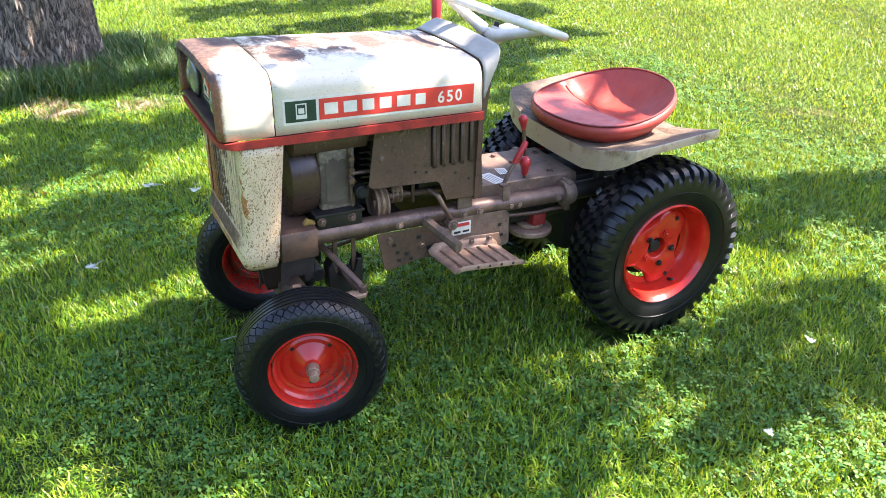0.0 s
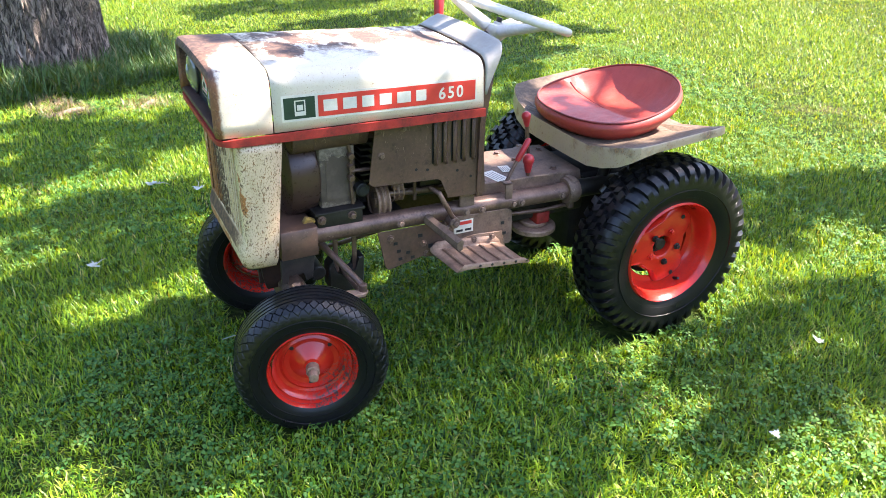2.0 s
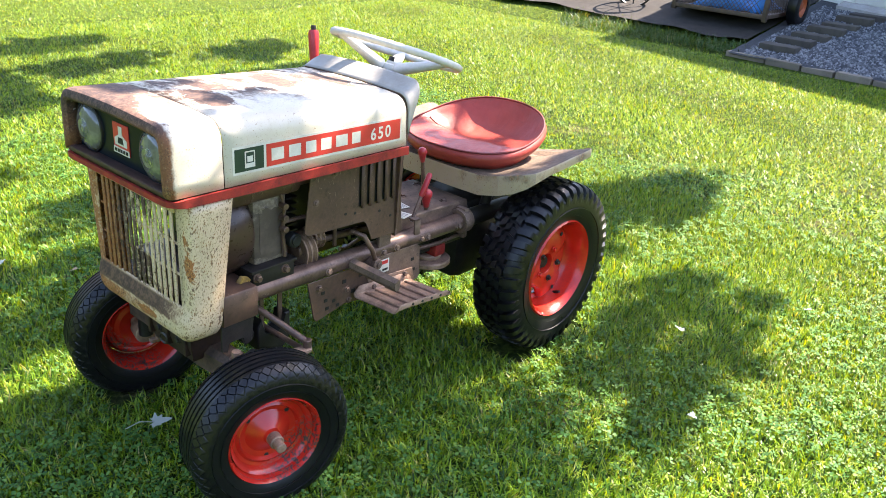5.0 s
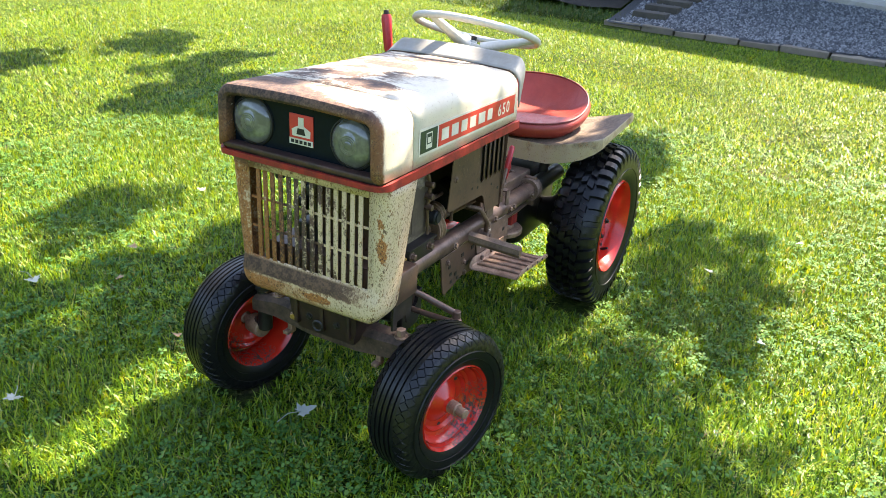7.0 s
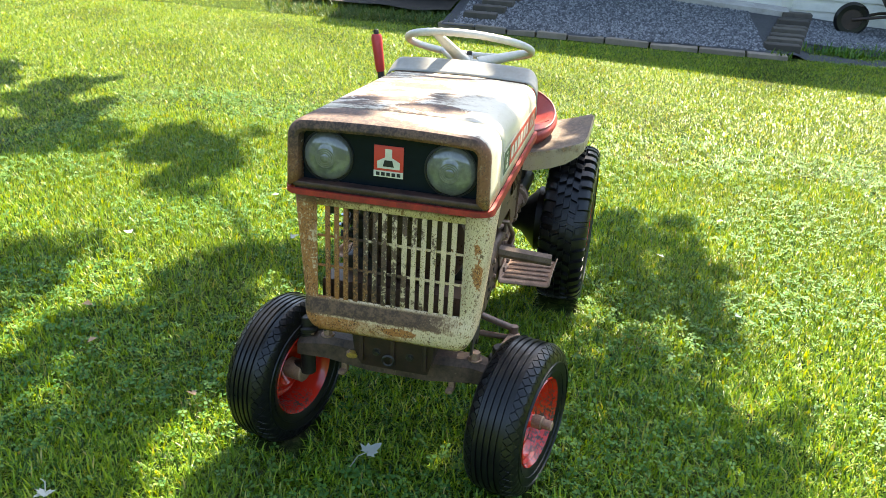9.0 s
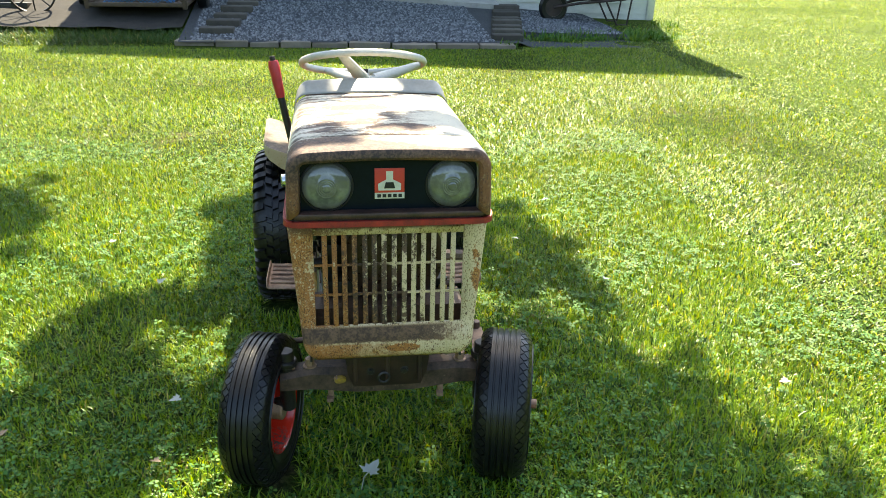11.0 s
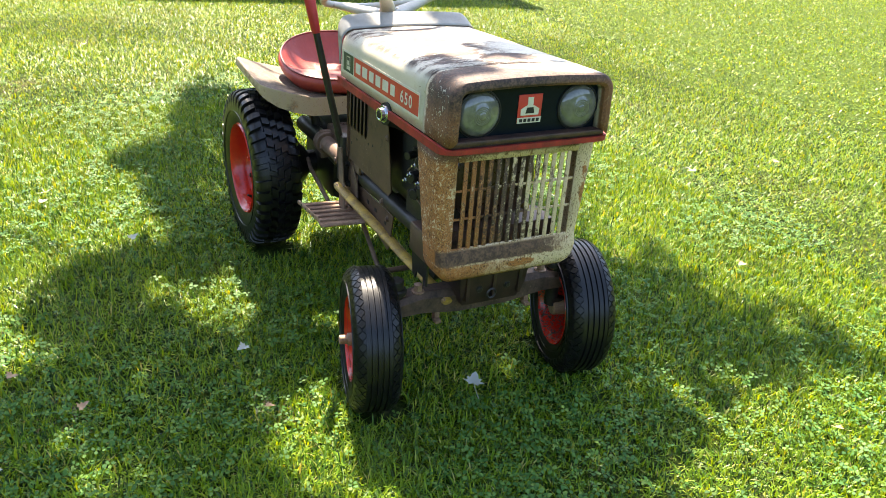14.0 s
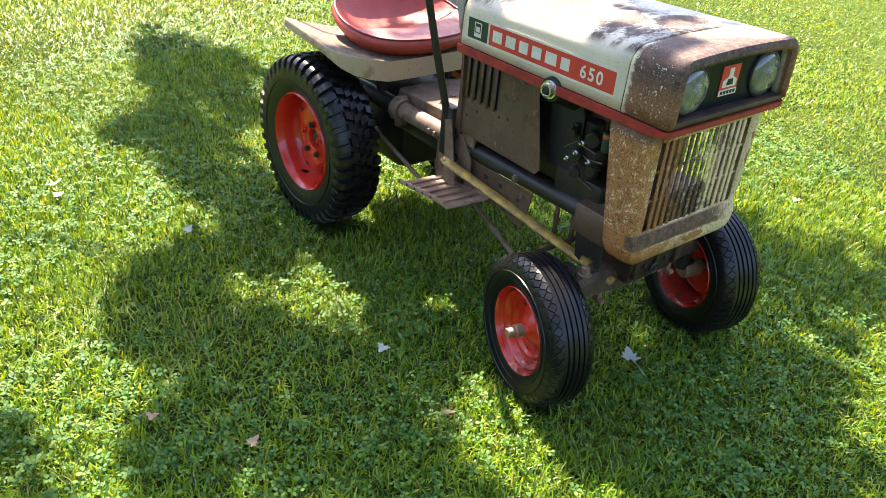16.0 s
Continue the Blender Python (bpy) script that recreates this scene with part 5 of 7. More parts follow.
rear_wheel(pose(1.711, 0.335, 0.262, 0, 70, 180) @ Matrix.Diagonal((0.985, 1.05, 0.985, 1)))


# ---- hood
def top_z(x):
    return 0.947 - (x - 0.38) * 0.046


def low_z(x):
    return 0.787 - (x - 0.38) * 0.014


def arch(x, inset=0.0, low=None, r=0.047):
    """Half a hoop: from one lower edge over the top to the other."""
    w, t, b = 0.2385 - inset, top_z(x) - inset, low_z(x) if low is None else low
    r = max(0.012, r - inset)
    half = [(x, w, b), (x, w - 0.0005, b + 0.3 * (t - r - b)), (x, w - 0.002, b + 0.7 * (t - r - b))]
    for k in range(8):
        a = radians(90 * k / 7)
        half.append((x, w - 0.003 - r + r * math.cos(a), t - r + r * math.sin(a)))
    for k in (0.75, 0.5, 0.25):
        half.append((x, (w - r) * k, t + 0.006 * (1 - k * k)))
    return [(p[0], -p[1], p[2]) for p in half] + [(x, 0, t + 0.006)] + list(reversed(half))


bm = bmesh.new()
loft(bm, [arch(0.392, 0.034, 0.799), arch(0.358, 0.029, 0.799), arch(0.352, 0.022, 0.797), arch(0.3525, 0.012, 0.789), arch(0.358, 0.004, 0.787), arch(0.368, 0.0006), arch(0.382), arch(0.435), arch(0.4935)])
nose = solid(part("hood_nose", bm, CREAM_HOOD, tractor, "rusty nose of the hood"), 0.002)
bm = bmesh.new()
box(bm, (0.3555, -0.222, 0.7862), (0.392, 0.222, 0.800), 0.004)
box(bm, (0.3695, -0.222, 0.7660), (0.392, 0.222, 0.7861), 0.002)
part("sill", bm, RIM_RUST, nose, "rusted lower rim")
bm = bmesh.new()
loft(bm, [arch(x) for x in (0.4968, 0.56, 0.66, 0.78, 0.90, 1.0, 1.086)] + [arch(1.0905, 0.003)])
hood = solid(part("hood", bm, CREAM_HOOD, tractor, "cream painted hood, paint worn to rust on top"), 0.002)


def band(path, lo, hi, t):
    """An upright strip along a plan path, z following the hood's edge."""
    bm = bmesh.new()
    rings = []
    n = len(path)
    for i, (x, y) in enumerate(path):
        a, b = Vector(path[max(i - 1, 0)]), Vector(path[min(i + 1, n - 1)])
        d = (b - a).normalized()
        nx, ny = d.y, -d.x
        dz = low_z(x) - 0.787
        tuck = 0.0045 * max(0.0, min(1.0, (0.40 - x) / 0.03))
        z0, z1 = lo + tuck, hi - tuck
        rings.append([(x, y, z0 + dz), (x + nx * 0.002, y + ny * 0.002, (z0 + z1) / 2 + dz), (x, y, z1 + dz), (x - nx * t, y - ny * t, z1 + dz), (x - nx * t, y - ny * t, z0 + dz)])
    loft(bm, rings, True, True)
    return bm


corner = [(0.392, 0.2392), (0.380, 0.2372), (0.3700, 0.2315), (0.3632, 0.222), (0.3610, 0.210)]
path = [(1.092, 0.2396), (0.9, 0.2398), (0.6, 0.2398)] + corner + [(0.3602, 0.1), (0.3602, 0.0)]
path = path + [(x, -y) for x, y in reversed(path[:-1])]
part("trim_stripe", band(path[::-1], 0.7630, 0.7855, 0.008), RED_TRIM, tractor, "red painted trim stripe round the hood")

# headlight panel
bm = bmesh.new()
plate(bm, [(-0.206, 0.797), (0.206, 0.797), (0.206, 0.905), (0.19, 0.918), (-0.19, 0.918), (-0.206, 0.905)], "x", 0.384, 0.390, 0.002)
panel = part("headlight_panel", bm, PANEL, tractor, "glossy blue-black headlight panel")
for s in (-1, 1):
    bm = bmesh.new()
    prof = [(0.0, -0.0245), (0.006, -0.024)]
    for k in range(1, 5):
        r = 0.006 + 0.0045 * k
        prof += [(r - 0.0012, -0.0235 + 0.0006 * k), (r, -0.0225 + 0.0006 * k)]
    prof += [(0.034, -0.0185), (0.046, -0.014), (0.0545, -0.008), (0.057, -0.003), (0.0575, 0.0)]
    lathe(bm, [(r, s2) for r, s2 in prof], (0.384, 0.1445 * s, 0.8585), (1, 0, 0), 48)
    lamp = part("headlight", bm, LENS, tractor, "round greyed glass headlight")
    bm = bmesh.new()
    lathe(bm, [(0.0565, -0.004), (0.0575, -0.0065), (0.0610, -0.005), (0.0620, 0.0)], (0.384, 0.1445 * s, 0.8585), (1, 0, 0), 48)
    part("bezel", bm, BLACK, lamp)

# the maker's badge as plain shapes
bm = bmesh.new()
box(bm, (0.3815, -0.0345, 0.826), (0.384, 0.0345, 0.899), 0.0006)
badge = part("badge", bm, DEC_RED, tractor, "red and white square badge")
bm = bmesh.new()
plate(bm, [(-0.026, 0.846), (0.026, 0.846), (0.027, 0.862), (0.016, 0.868), (0.008, 0.872), (0.008, 0.892), (-0.008, 0.892), (-0.008, 0.872), (-0.016, 0.868), (-0.027, 0.862)], "x", 0.3803, 0.3815)
part("badge_shape", bm, DEC_WHITE, badge)
bm = bmesh.new()
box(bm, (0.3804, -0.0345, 0.826), (0.3815, 0.0345, 0.8405))
part("badge_strip", bm, DEC_WHITE, badge)
for k in range(5):
    bm = bmesh.new()
    c = 0.0245 - 0.01225 * k
    box(bm, (0.3796, c - 0.0042, 0.8292), (0.3804, c + 0.0042, 0.8374))
    part("badge_bar", bm, BLACK, badge)
bm = bmesh.new()
plate(bm, [(-0.013, 0.851), (0.013, 0.851), (0.009, 0.866), (-0.009, 0.866)], "x", 0.3796, 0.3803)
part("badge_mark", bm, BLACK, badge)


def digits(text, height, depth=0.0004):
    """Raised figures in the built-in font as a bmesh, lying in x and z, about their middle."""
    cu = bpy.data.curves.new("figures", 'FONT')
    cu.body = text
    cu.size, cu.extrude, cu.offset = 1.0, 0.0, 0.022
    cu.resolution_u = 4
    cu.space_character = 1.25
    tmp = new("figures", cu)
    dg = bpy.context.evaluated_depsgraph_get()
    me = bpy.data.meshes.new_from_object(tmp.evaluated_get(dg))
    bpy.data.objects.remove(tmp)
    bm = bmesh.new()
    bm.from_mesh(me)
    xs, ys = [v.co.x for v in bm.verts], [v.co.y for v in bm.verts]
    cx, cy, h = (min(xs) + max(xs)) / 2, (min(ys) + max(ys)) / 2, max(ys) - min(ys)
    for v in bm.verts:
        v.co = ((v.co.x - cx) * height / h * 0.95, 0, (v.co.y - cy) * height / h)
    return bm


def decal(side):
    """Side sticker: white border, dark square, red field with white blocks and the figures."""
    y = 0.2385 * side

    def z_of(x):
        return 0.843 - 0.022 * (x - 0.52)

    def slab(x0, x1, h0, h1, off, mat, parent, name, label=""):
        b = bmesh.new()
        q = [(x0, z_of(x0) + h0), (x1, z_of(x1) + h0), (x1, z_of(x1) + h1), (x0, z_of(x0) + h1)]
        plate(b, q, "y", y, y + side * off)
        return part(name, b, mat, parent, label, False)
    # u runs along the reading direction
    f = (lambda u: 0.518 + u * 0.548) if side < 0 else (lambda u: 1.066 - u * 0.548)

    def span(a, b):
        return min(f(a), f(b)), max(f(a), f(b))
    d = slab(*span(0, 1), -0.0335, 0.0335, 0.0008, DEC_WHITE, hood, "decal", "red and white side sticker with dark green square")
    slab(*span(0.010, 0.158), -0.0275, 0.0275, 0.0014, DEC_GREEN, d, "green_square")
    slab(*span(0.172, 0.990), -0.0275, 0.0275, 0.0014, DEC_RED, d, "red_field")
    # the maker's mark, as an outlined block
    slab(*span(0.060, 0.112), -0.020, 0.020, 0.0018, DEC_WHITE, d, "mark")
    slab(*span(0.066, 0.106), -0.009, 0.017, 0.0021, DEC_GREEN, d, "mark")
    slab(*span(0.072, 0.100), -0.006, 0.008, 0.0024, DEC_WHITE, d, "mark")
    # six plain white blocks where the maker's name stands
    u = 0.190
    for w in (0.085, 0.085, 0.078, 0.080, 0.090, 0.072):
        slab(*span(u + 0.008, u + w - 0.010), -0.0150, 0.0150, 0.0018, DEC_WHITE, d, "block")
        u += w + 0.010
    b = digits("650", 0.034)
    c = f(0.855)
    for v in b.verts:
        v.co = (c + v.co.x * (1 if side < 0 else -1), y + side * 0.0019, v.co.z + z_of(c))
    part("figures", b, DEC_WHITE, d, "white figures 650", False)


decal(-1)
decal(1)


# ---- grille shell
def shell_path(z):
    k = (0.76 - z) / 0.37
    w = 0.2435 - 0.030 * k - (0.022 * max(0, (0.44 - z) / 0.05) ** 2)
    xr = 0.512 - 0.030 * k
    xf = 0.400 - 0.010 * max(0.0, min(1.0, (0.482 - z) / 0.03)) + 0.016 * max(0, (0.42 - z) / 0.03) ** 2
    return [(xr, w), (0.455, w), (0.428, w - 0.001), (xf + 0.010, w - 0.004), (xf + 0.003, w - 0.010), (xf, w - 0.020), (xf, 0.181)]


bm = bmesh.new()
levels = [0.760, 0.735, 0.66, 0.58, 0.50, 0.482, 0.470, 0.452, 0.435, 0.42, 0.408, 0.398, 0.390]
for s in (-1, 1):
    loft(bm, [[(x, s * y, z) for x, y in shell_path(z)] for z in levels])
mids = [v * 0.181 for v in (-1, -0.5, 0, 0.5, 1)]
loft(bm, [[(shell_path(z)[-1][0], y, z) for y in mids] for z in levels if z < 0.49] + [])
loft(bm, [[(shell_path(z)[-1][0], y, z) for y in mids] for z in (0.760, 0.731)])
loft(bm, [[(0.400, y, 0.482) for y in mids], [(0.401, y, 0.489) for y in mids]])
bmesh.ops.remove_doubles(bm, verts=bm.verts[:], dist=0.0008)
shell = solid(part("grille_shell", bm, CREAM_SHELL, tractor, "cream grille shell spotted with rust"), 0.003)
for k in range(14):
    c, e = -0.1805 + 0.3595 * (k + 1) / 15 + 0.0008 * math.sin(11 * k), 0.0008 * math.sin(5 * k)
    bm = bmesh.new()
    box(bm, (0.4005 + e, c - 0.0062, 0.486), (0.4045 + e, c + 0.0062, 0.734), 0.001)
    part("slat", bm, CREAM_SLAT, shell)
for z in (0.650, 0.571):
    bm = bmesh.new()
    box(bm, (0.4048, -0.181, z - 0.003), (0.4075, 0.181, z + 0.003))
    part("cross_rib", bm, CREAM_SLAT, shell)

# ---- cowl, dash and steering
bm = bmesh.new()


def cowl_ring(k):
    """k from the hood's rear edge (0) to the free edge (1), which tapers to a point at each lower end."""
    out = []
    for x, y, z in arch(1.090, -0.001, 0.812, 0.040):
        h = max(0.0, min(1.0, (z - 0.812) / 0.105))
        h = h * h * (3 - 2 * h) * 0.5 + h * 0.5
        out.append((1.0935 + (0.004 + 0.060 * h) * k, y * (1 - 0.030 * k * h), z + (0.006 + 0.026 * k) * h * min(1.0, 0.4 + k)))
    return out


loft(bm, [cowl_ring(k) for k in (0.0, 0.2, 0.6, 0.9, 1.0)])
cowl = solid(part("dash_cowl", bm, GREY, tractor, "plain grey painted dash cowl"), 0.003)
bm = bmesh.new()
loft(bm, [[(x, y, z) for x, y in ((1.094, -0.222 * k), (x1, -0.212 * k), (x1, 0.212 * k), (1.094, 0.222 * k))] for z, x1, k in ((0.918, 1.146, 0.90), (0.89, 1.142, 0.97), (0.80, 1.126, 1.0), (0.72, 1.116, 0.97), (0.49, 1.117, 0.93))], True, True)
part("dash_panel", bm, BROWN, tractor, "brown painted dash panel")
hub_p, tilt = Vector((1.262, 0.010, 0.928)), radians(19.3)
bm = bmesh.new()
sweep(bm, [(1.13, 0.004, 0.86), tuple(hub_p)], 0.016, 14)
part("steering_column", bm, OIL, tractor)
nv = Vector((math.sin(tilt), 0, math.cos(tilt)))
uv = Vector((math.cos(tilt), 0, -math.sin(tilt)))
ring_c = Vector((1.298, 0.016, 0.975))


def on_ring(a, r=0.197):
    return ring_c + (uv * math.cos(a) + Vector((0, 1, 0)) * math.sin(a)) * r


bm = bmesh.new()
seg, rings = 96, []
for k in range(seg):
    a = 2 * math.pi * k / seg
    d = uv * math.cos(a) + Vector((0, 1, 0)) * math.sin(a)
    g = 0.0120 - (0.0012 if k % 2 else 0.0)
    rings.append([ring_c + d * (0.197 + g * math.cos(b)) + nv * (g * math.sin(b)) for b in [2 * math.pi * j / 10 for j in range(10)]])
loft(bm, rings + [rings[0]], True)
bmesh.ops.remove_doubles(bm, verts=bm.verts[:], dist=0.0002)
sw = part("steering_wheel", bm, WHEEL_W, tractor, "ivory plastic steering wheel, finger-notched rim")
bm = bmesh.new()
d, u, v2 = frame_of(nv)
lathe(bm, [(0.0, 0.020), (0.012, 0.020), (0.014, 0.012), (0.036, 0.008), (0.040, 0.0), (0.038, -0.012), (0.026, -0.03), (0.0, -0.03)], tuple(hub_p), tuple(nv), 28)
part("hub", bm, WHEEL_W, sw)
for a in (radians(157), radians(-82), radians(38)):
    bm = bmesh.new()
    A, B = hub_p + (uv * math.cos(a) + Vector((0, 1, 0)) * math.sin(a)) * 0.03, on_ring(a, 0.192)
    sweep(bm, [A, A.lerp(B, 0.35), A.lerp(B, 0.8), B], [0.028, 0.023, 0.018, 0.015], 14, True, 0, 0.70)
    part("spoke", bm, WHEEL_W, sw)
bm = bmesh.new()
cyl(bm, hub_p + nv * 0.018, hub_p + nv * 0.034, 0.009, 12)
part("nut", bm, OIL, sw)


# ---- side panels with louvres
def side_panel(s):
    bm = bmesh.new()
    if s < 0:
        out = [(0.778, 0.744), (1.106, 0.752), (1.126, 0.497), (1.002, 0.503), (0.980, 0.560), (0.968, 0.569), (0.770, 0.577), (0.757, 0.588)]
    else:
        out = [(0.800, 0.752), (1.106, 0.752), (1.126, 0.500), (0.770, 0.495), (0.752, 0.515)]
    plate(bm, out, "y", 0.199 * s, 0.2025 * s, 0.0008)
    p = part("side_panel", bm, BROWN, tractor, "brown louvred engine side panel")
    for k in range(5):
        x = 0.952 + 0.030 * k
        bm = bmesh.new()
        box(bm, (x - 0.0035, 0.2026 * s - 0.0006, 0.618), (x + 0.0075, 0.2026 * s + 0.0006, 0.738))
        part("louvre_slot", bm, BLACK, p)
        bm = bmesh.new()
        loft(bm, [[(x + 0.006, 0.2025 * s, 0.610), (x + 0.013, 0.2025 * s, 0.610), (x + 0.016, 0.2025 * s, 0.610)], [(x + 0.000, 0.2095 * s, 0.622), (x + 0.010, 0.2095 * s, 0.622), (x + 0.016, 0.2025 * s, 0.622)], [(x - 0.002, 0.2105 * s, 0.735), (x + 0.009, 0.2095 * s, 0.735), (x + 0.016, 0.2025 * s, 0.735)], [(x + 0.006, 0.2025 * s, 0.745), (x + 0.013, 0.2025 * s, 0.745), (x + 0.016, 0.2025 * s, 0.745)]])
        solid(part("louvre", bm, BROWN, p), 0.0015)
    for x, z in ((0.86, 0.735), (0.795, 0.665), (0.90, 0.608), (0.935, 0.602), (1.03, 0.585), (1.075, 0.56)):
        bm = bmesh.new()
        if z > 0.65:
            bolt(bm, (x, 0.2025 * s, z), (0, s, 0), 0.007, 0.005)
            part("screw", bm, BROWN_DUST, p)
        else:
            cyl(bm, (x, 0.2022 * s, z), (x, 0.2032 * s, z), 0.0045, 10)
            part("screw_hole", bm, BLACK, p)


side_panel(-1)
side_panel(1)

# ---- frame
for s in (-1, 1):
    bm = bmesh.new()
    sweep(bm, [(0.555, 0.155 * s, 0.447), (0.60, 0.155 * s, 0.446), (1.455, 0.155 * s, 0.428)], 0.0275, 28)
    tube = part("frame_tube", bm, TUBE if s < 0 else OIL, tractor, "round steel frame tube, " + ("brown and dusty" if s < 0 else "black and greasy"))
    for x in (0.86, 1.075, 1.13, 1.24, 1.27, 1.42):
        bm = bmesh.new()
        bolt(bm, (x, (0.155 + 0.0265) * s, 0.443 - 0.02 * (x - 0.6)), (0, s, 0.12), 0.0085, 0.007)
        part("bolt", bm, BROWN_DUST, tube)
    bm = bmesh.new()
    plate(bm, [(1.050, 0.455), (1.100, 0.455), (1.100, 0.505), (1.050, 0.505)], "y", 0.176 * s, 0.186 * s, 0.002)
    part("clip_plate", bm, BROWN_DUST, tube)
    bm = bmesh.new()
    lathe(bm, [(0.028, -0.02), (0.040, -0.02), (0.042, -0.015), (0.042, 0.015), (0.040, 0.02), (0.028, 0.02)], (1.465, 0.155 * s, 0.428), (1, 0, 0), 28)
    box(bm, (1.455, 0.155 * s - 0.02, 0.37), (1.475, 0.155 * s + 0.02, 0.474), 0.003)
    part("flange", bm, BROWN_DUST, tube)
    if s > 0:
        bm = bmesh.new()
        sweep(bm, [(1.13, 0.155, 0.4355), (1.455, 0.155, 0.4285)], 0.0285, 28)
        part("tube_sleeve", bm, BROWN_DUST, tube)
    bm = bmesh.new()
    sweep(bm, [(1.47, 0.155 * s, 0.428), (1.72, 0.155 * s, 0.423)], 0.030, 20)
    part("rear_sleeve", bm, OIL, tube)

bm = bmesh.new()
loft(bm, [[(0.497, 0.206 * k, z), (0.600, 0.206 * k, z), (0.600, -0.206 * k, z), (0.497, -0.206 * k, z)] for z, k in ((0.404, 0.985), (0.408, 1.0), (0.484, 1.0), (0.488, 0.985))], True, True)
carrier = part("front_carrier", bm, BROWN, tractor, "dusty brown front axle carrier")
for s in (-1, 1):
    bm = bmesh.new()
    plate(bm, [(0.492, 0.405), (0.590, 0.405), (0.580, 0.335), (0.562, 0.328), (0.556, 0.355), (0.512, 0.355), (0.508, 0.328), (0.490, 0.335)], "y", 0.196 * s, 0.202 * s, 0.001)
    part("side_plate", bm, OIL, carrier)
bm = bmesh.new()
loft(bm, [[(0.455, -0.115, 0.40), (0.600, -0.115, 0.40), (0.600, 0.115, 0.40), (0.455, 0.115, 0.40)], [(0.462, -0.105, 0.31), (0.595, -0.105, 0.31), (0.595, 0.105, 0.31), (0.462, 0.105, 0.31)], [(0.475, -0.09, 0.262), (0.585, -0.09, 0.262), (0.585, 0.09, 0.262), (0.475, 0.09, 0.262)]], True, True)
part("pivot_box", bm, CAST, carrier)
for y in (-0.085, 0.0, 0.085):
    bm = bmesh.new()
    box(bm, (0.4535, y - 0.006, 0.285), (0.470, y + 0.006, 0.398), 0.002)
    part("web", bm, CAST, carrier)
for y, z in ((-0.05, 0.375), (0.05, 0.375), (-0.045, 0.315), (0.045, 0.315)):
    bm = bmesh.new()
    bolt(bm, (0.462, y, z), (-1, 0, 0), 0.008, 0.006)
    part("bolt", bm, OIL, carrier)
bm = bmesh.new()
lathe(bm, [(0.014, -0.003), (0.018, 0), (0.014, 0.003), (0.011, 0)], (0.452, 0.01, 0.30), (1, 0.1, 0), 20, True)
part("tow_ring", bm, OIL, carrier)
bm = bmesh.new()
cs = []
for y, z, h in ((-0.285, 0.262, 0.022), (-0.20, 0.272, 0.030), (-0.08, 0.262, 0.036), (0.08, 0.262, 0.036), (0.20, 0.272, 0.030), (0.285, 0.262, 0.022)):
    cs.append([(0.505, y, z - h), (0.575, y, z - h), (0.575, y, z + h * 0.5), (0.560, y, z + h), (0.520, y, z + h), (0.505, y, z + h * 0.5)])
loft(bm, cs, True, True)
axle = part("front_axle", bm, AXLE, tractor, "cast front axle beam, brown and dirty")
for s in (-1, 1):
    bm = bmesh.new()
    cyl(bm, (0.54, 0.268 * s, 0.165), (0.54, 0.268 * s, 0.345), 0.021, 18)
    cyl(bm, (0.54, 0.268 * s, 0.300), (0.54, 0.268 * s, 0.318), 0.030, 18)
    part("kingpin", bm, OIL, axle)
    bm = bmesh.new()
    wc = (0.522, -0.333, 0.158) if s < 0 else (0.558, 0.336, 0.158)
    cyl(bm, (0.54, 0.262 * s, 0.185), wc, 0.020, 14)
    part("spindle", bm, OIL, axle)
    bm = bmesh.new()
    bolt(bm, (0.53, 0.205 * s, 0.302), (0, 0, 1), 0.013, 0.022)
    part("pivot_bolt", bm, STEP, axle)
    bm = bmesh.new()
    box(bm, (0.506, 0.15 * s - 0.008, 0.206), (0.526, 0.15 * s + 0.008, 0.250), 0.002)
    box(bm, (0.49, 0.15 * s - 0.006, 0.206), (0.512, 0.15 * s + 0.012, 0.217), 0.002)
    part("axle_stop", bm, STEP, axle)
    bm = bmesh.new()
    plate(bm, [(0.525, 0.245 * s), (0.560, 0.245 * s), (0.70, 0.268 * s), (0.715, 0.282 * s), (0.700, 0.298 * s), (0.56, 0.292 * s), (0.525, 0.290 * s)], "z", 0.293, 0.304, 0.002)
    part("steering_arm", bm, STEP, axle, "rusty tan steering arm")
bm = bmesh.new()
sweep(bm, [(0.62, -0.10, 0.405), (0.66, -0.19, 0.365), (0.70, -0.272, 0.318)], 0.0095, 12)
cyl(bm, (0.70, -0.280, 0.290), (0.70, -0.280, 0.325), 0.012, 12)
part("drag_link", bm, TUBE, tractor)
bm = bmesh.new()
sweep(bm, [(0.70, -0.28, 0.286), (0.70, 0.28, 0.286)], 0.0085, 12)
part("tie_rod", bm, TUBE, tractor)
bm = bmesh.new()
cyl(bm, (0.62, -0.13, 0.30), (0.62, 0.12, 0.30), 0.022, 18)
part("cross_shaft", bm, OIL, tractor)
for y, x in ((-0.11, 0.68), (-0.12, 0.735), (0.11, 0.68), (0.12, 0.735)):
    bm = bmesh.new()
    box(bm, (x - 0.007, y - 0.003, 0.27), (x + 0.007, y + 0.003, 0.44), 0.001)
    part("hanger_strap", bm, TUBE, tractor)
bm = bmesh.new()
plate(bm, [(0.650, 0.245), (0.650, 0.315), (0.665, 0.335), (0.672, 0.290), (0.705, 0.270), (0.735, 0.290), (0.742, 0.330), (0.760, 0.330), (0.757, 0.250), (0.735, 0.225), (0.675, 0.222)], "y", -0.135, -0.085, 0.003)
part("lift_bracket", bm, OIL, tractor)

# ---- engine
bm = bmesh.new()
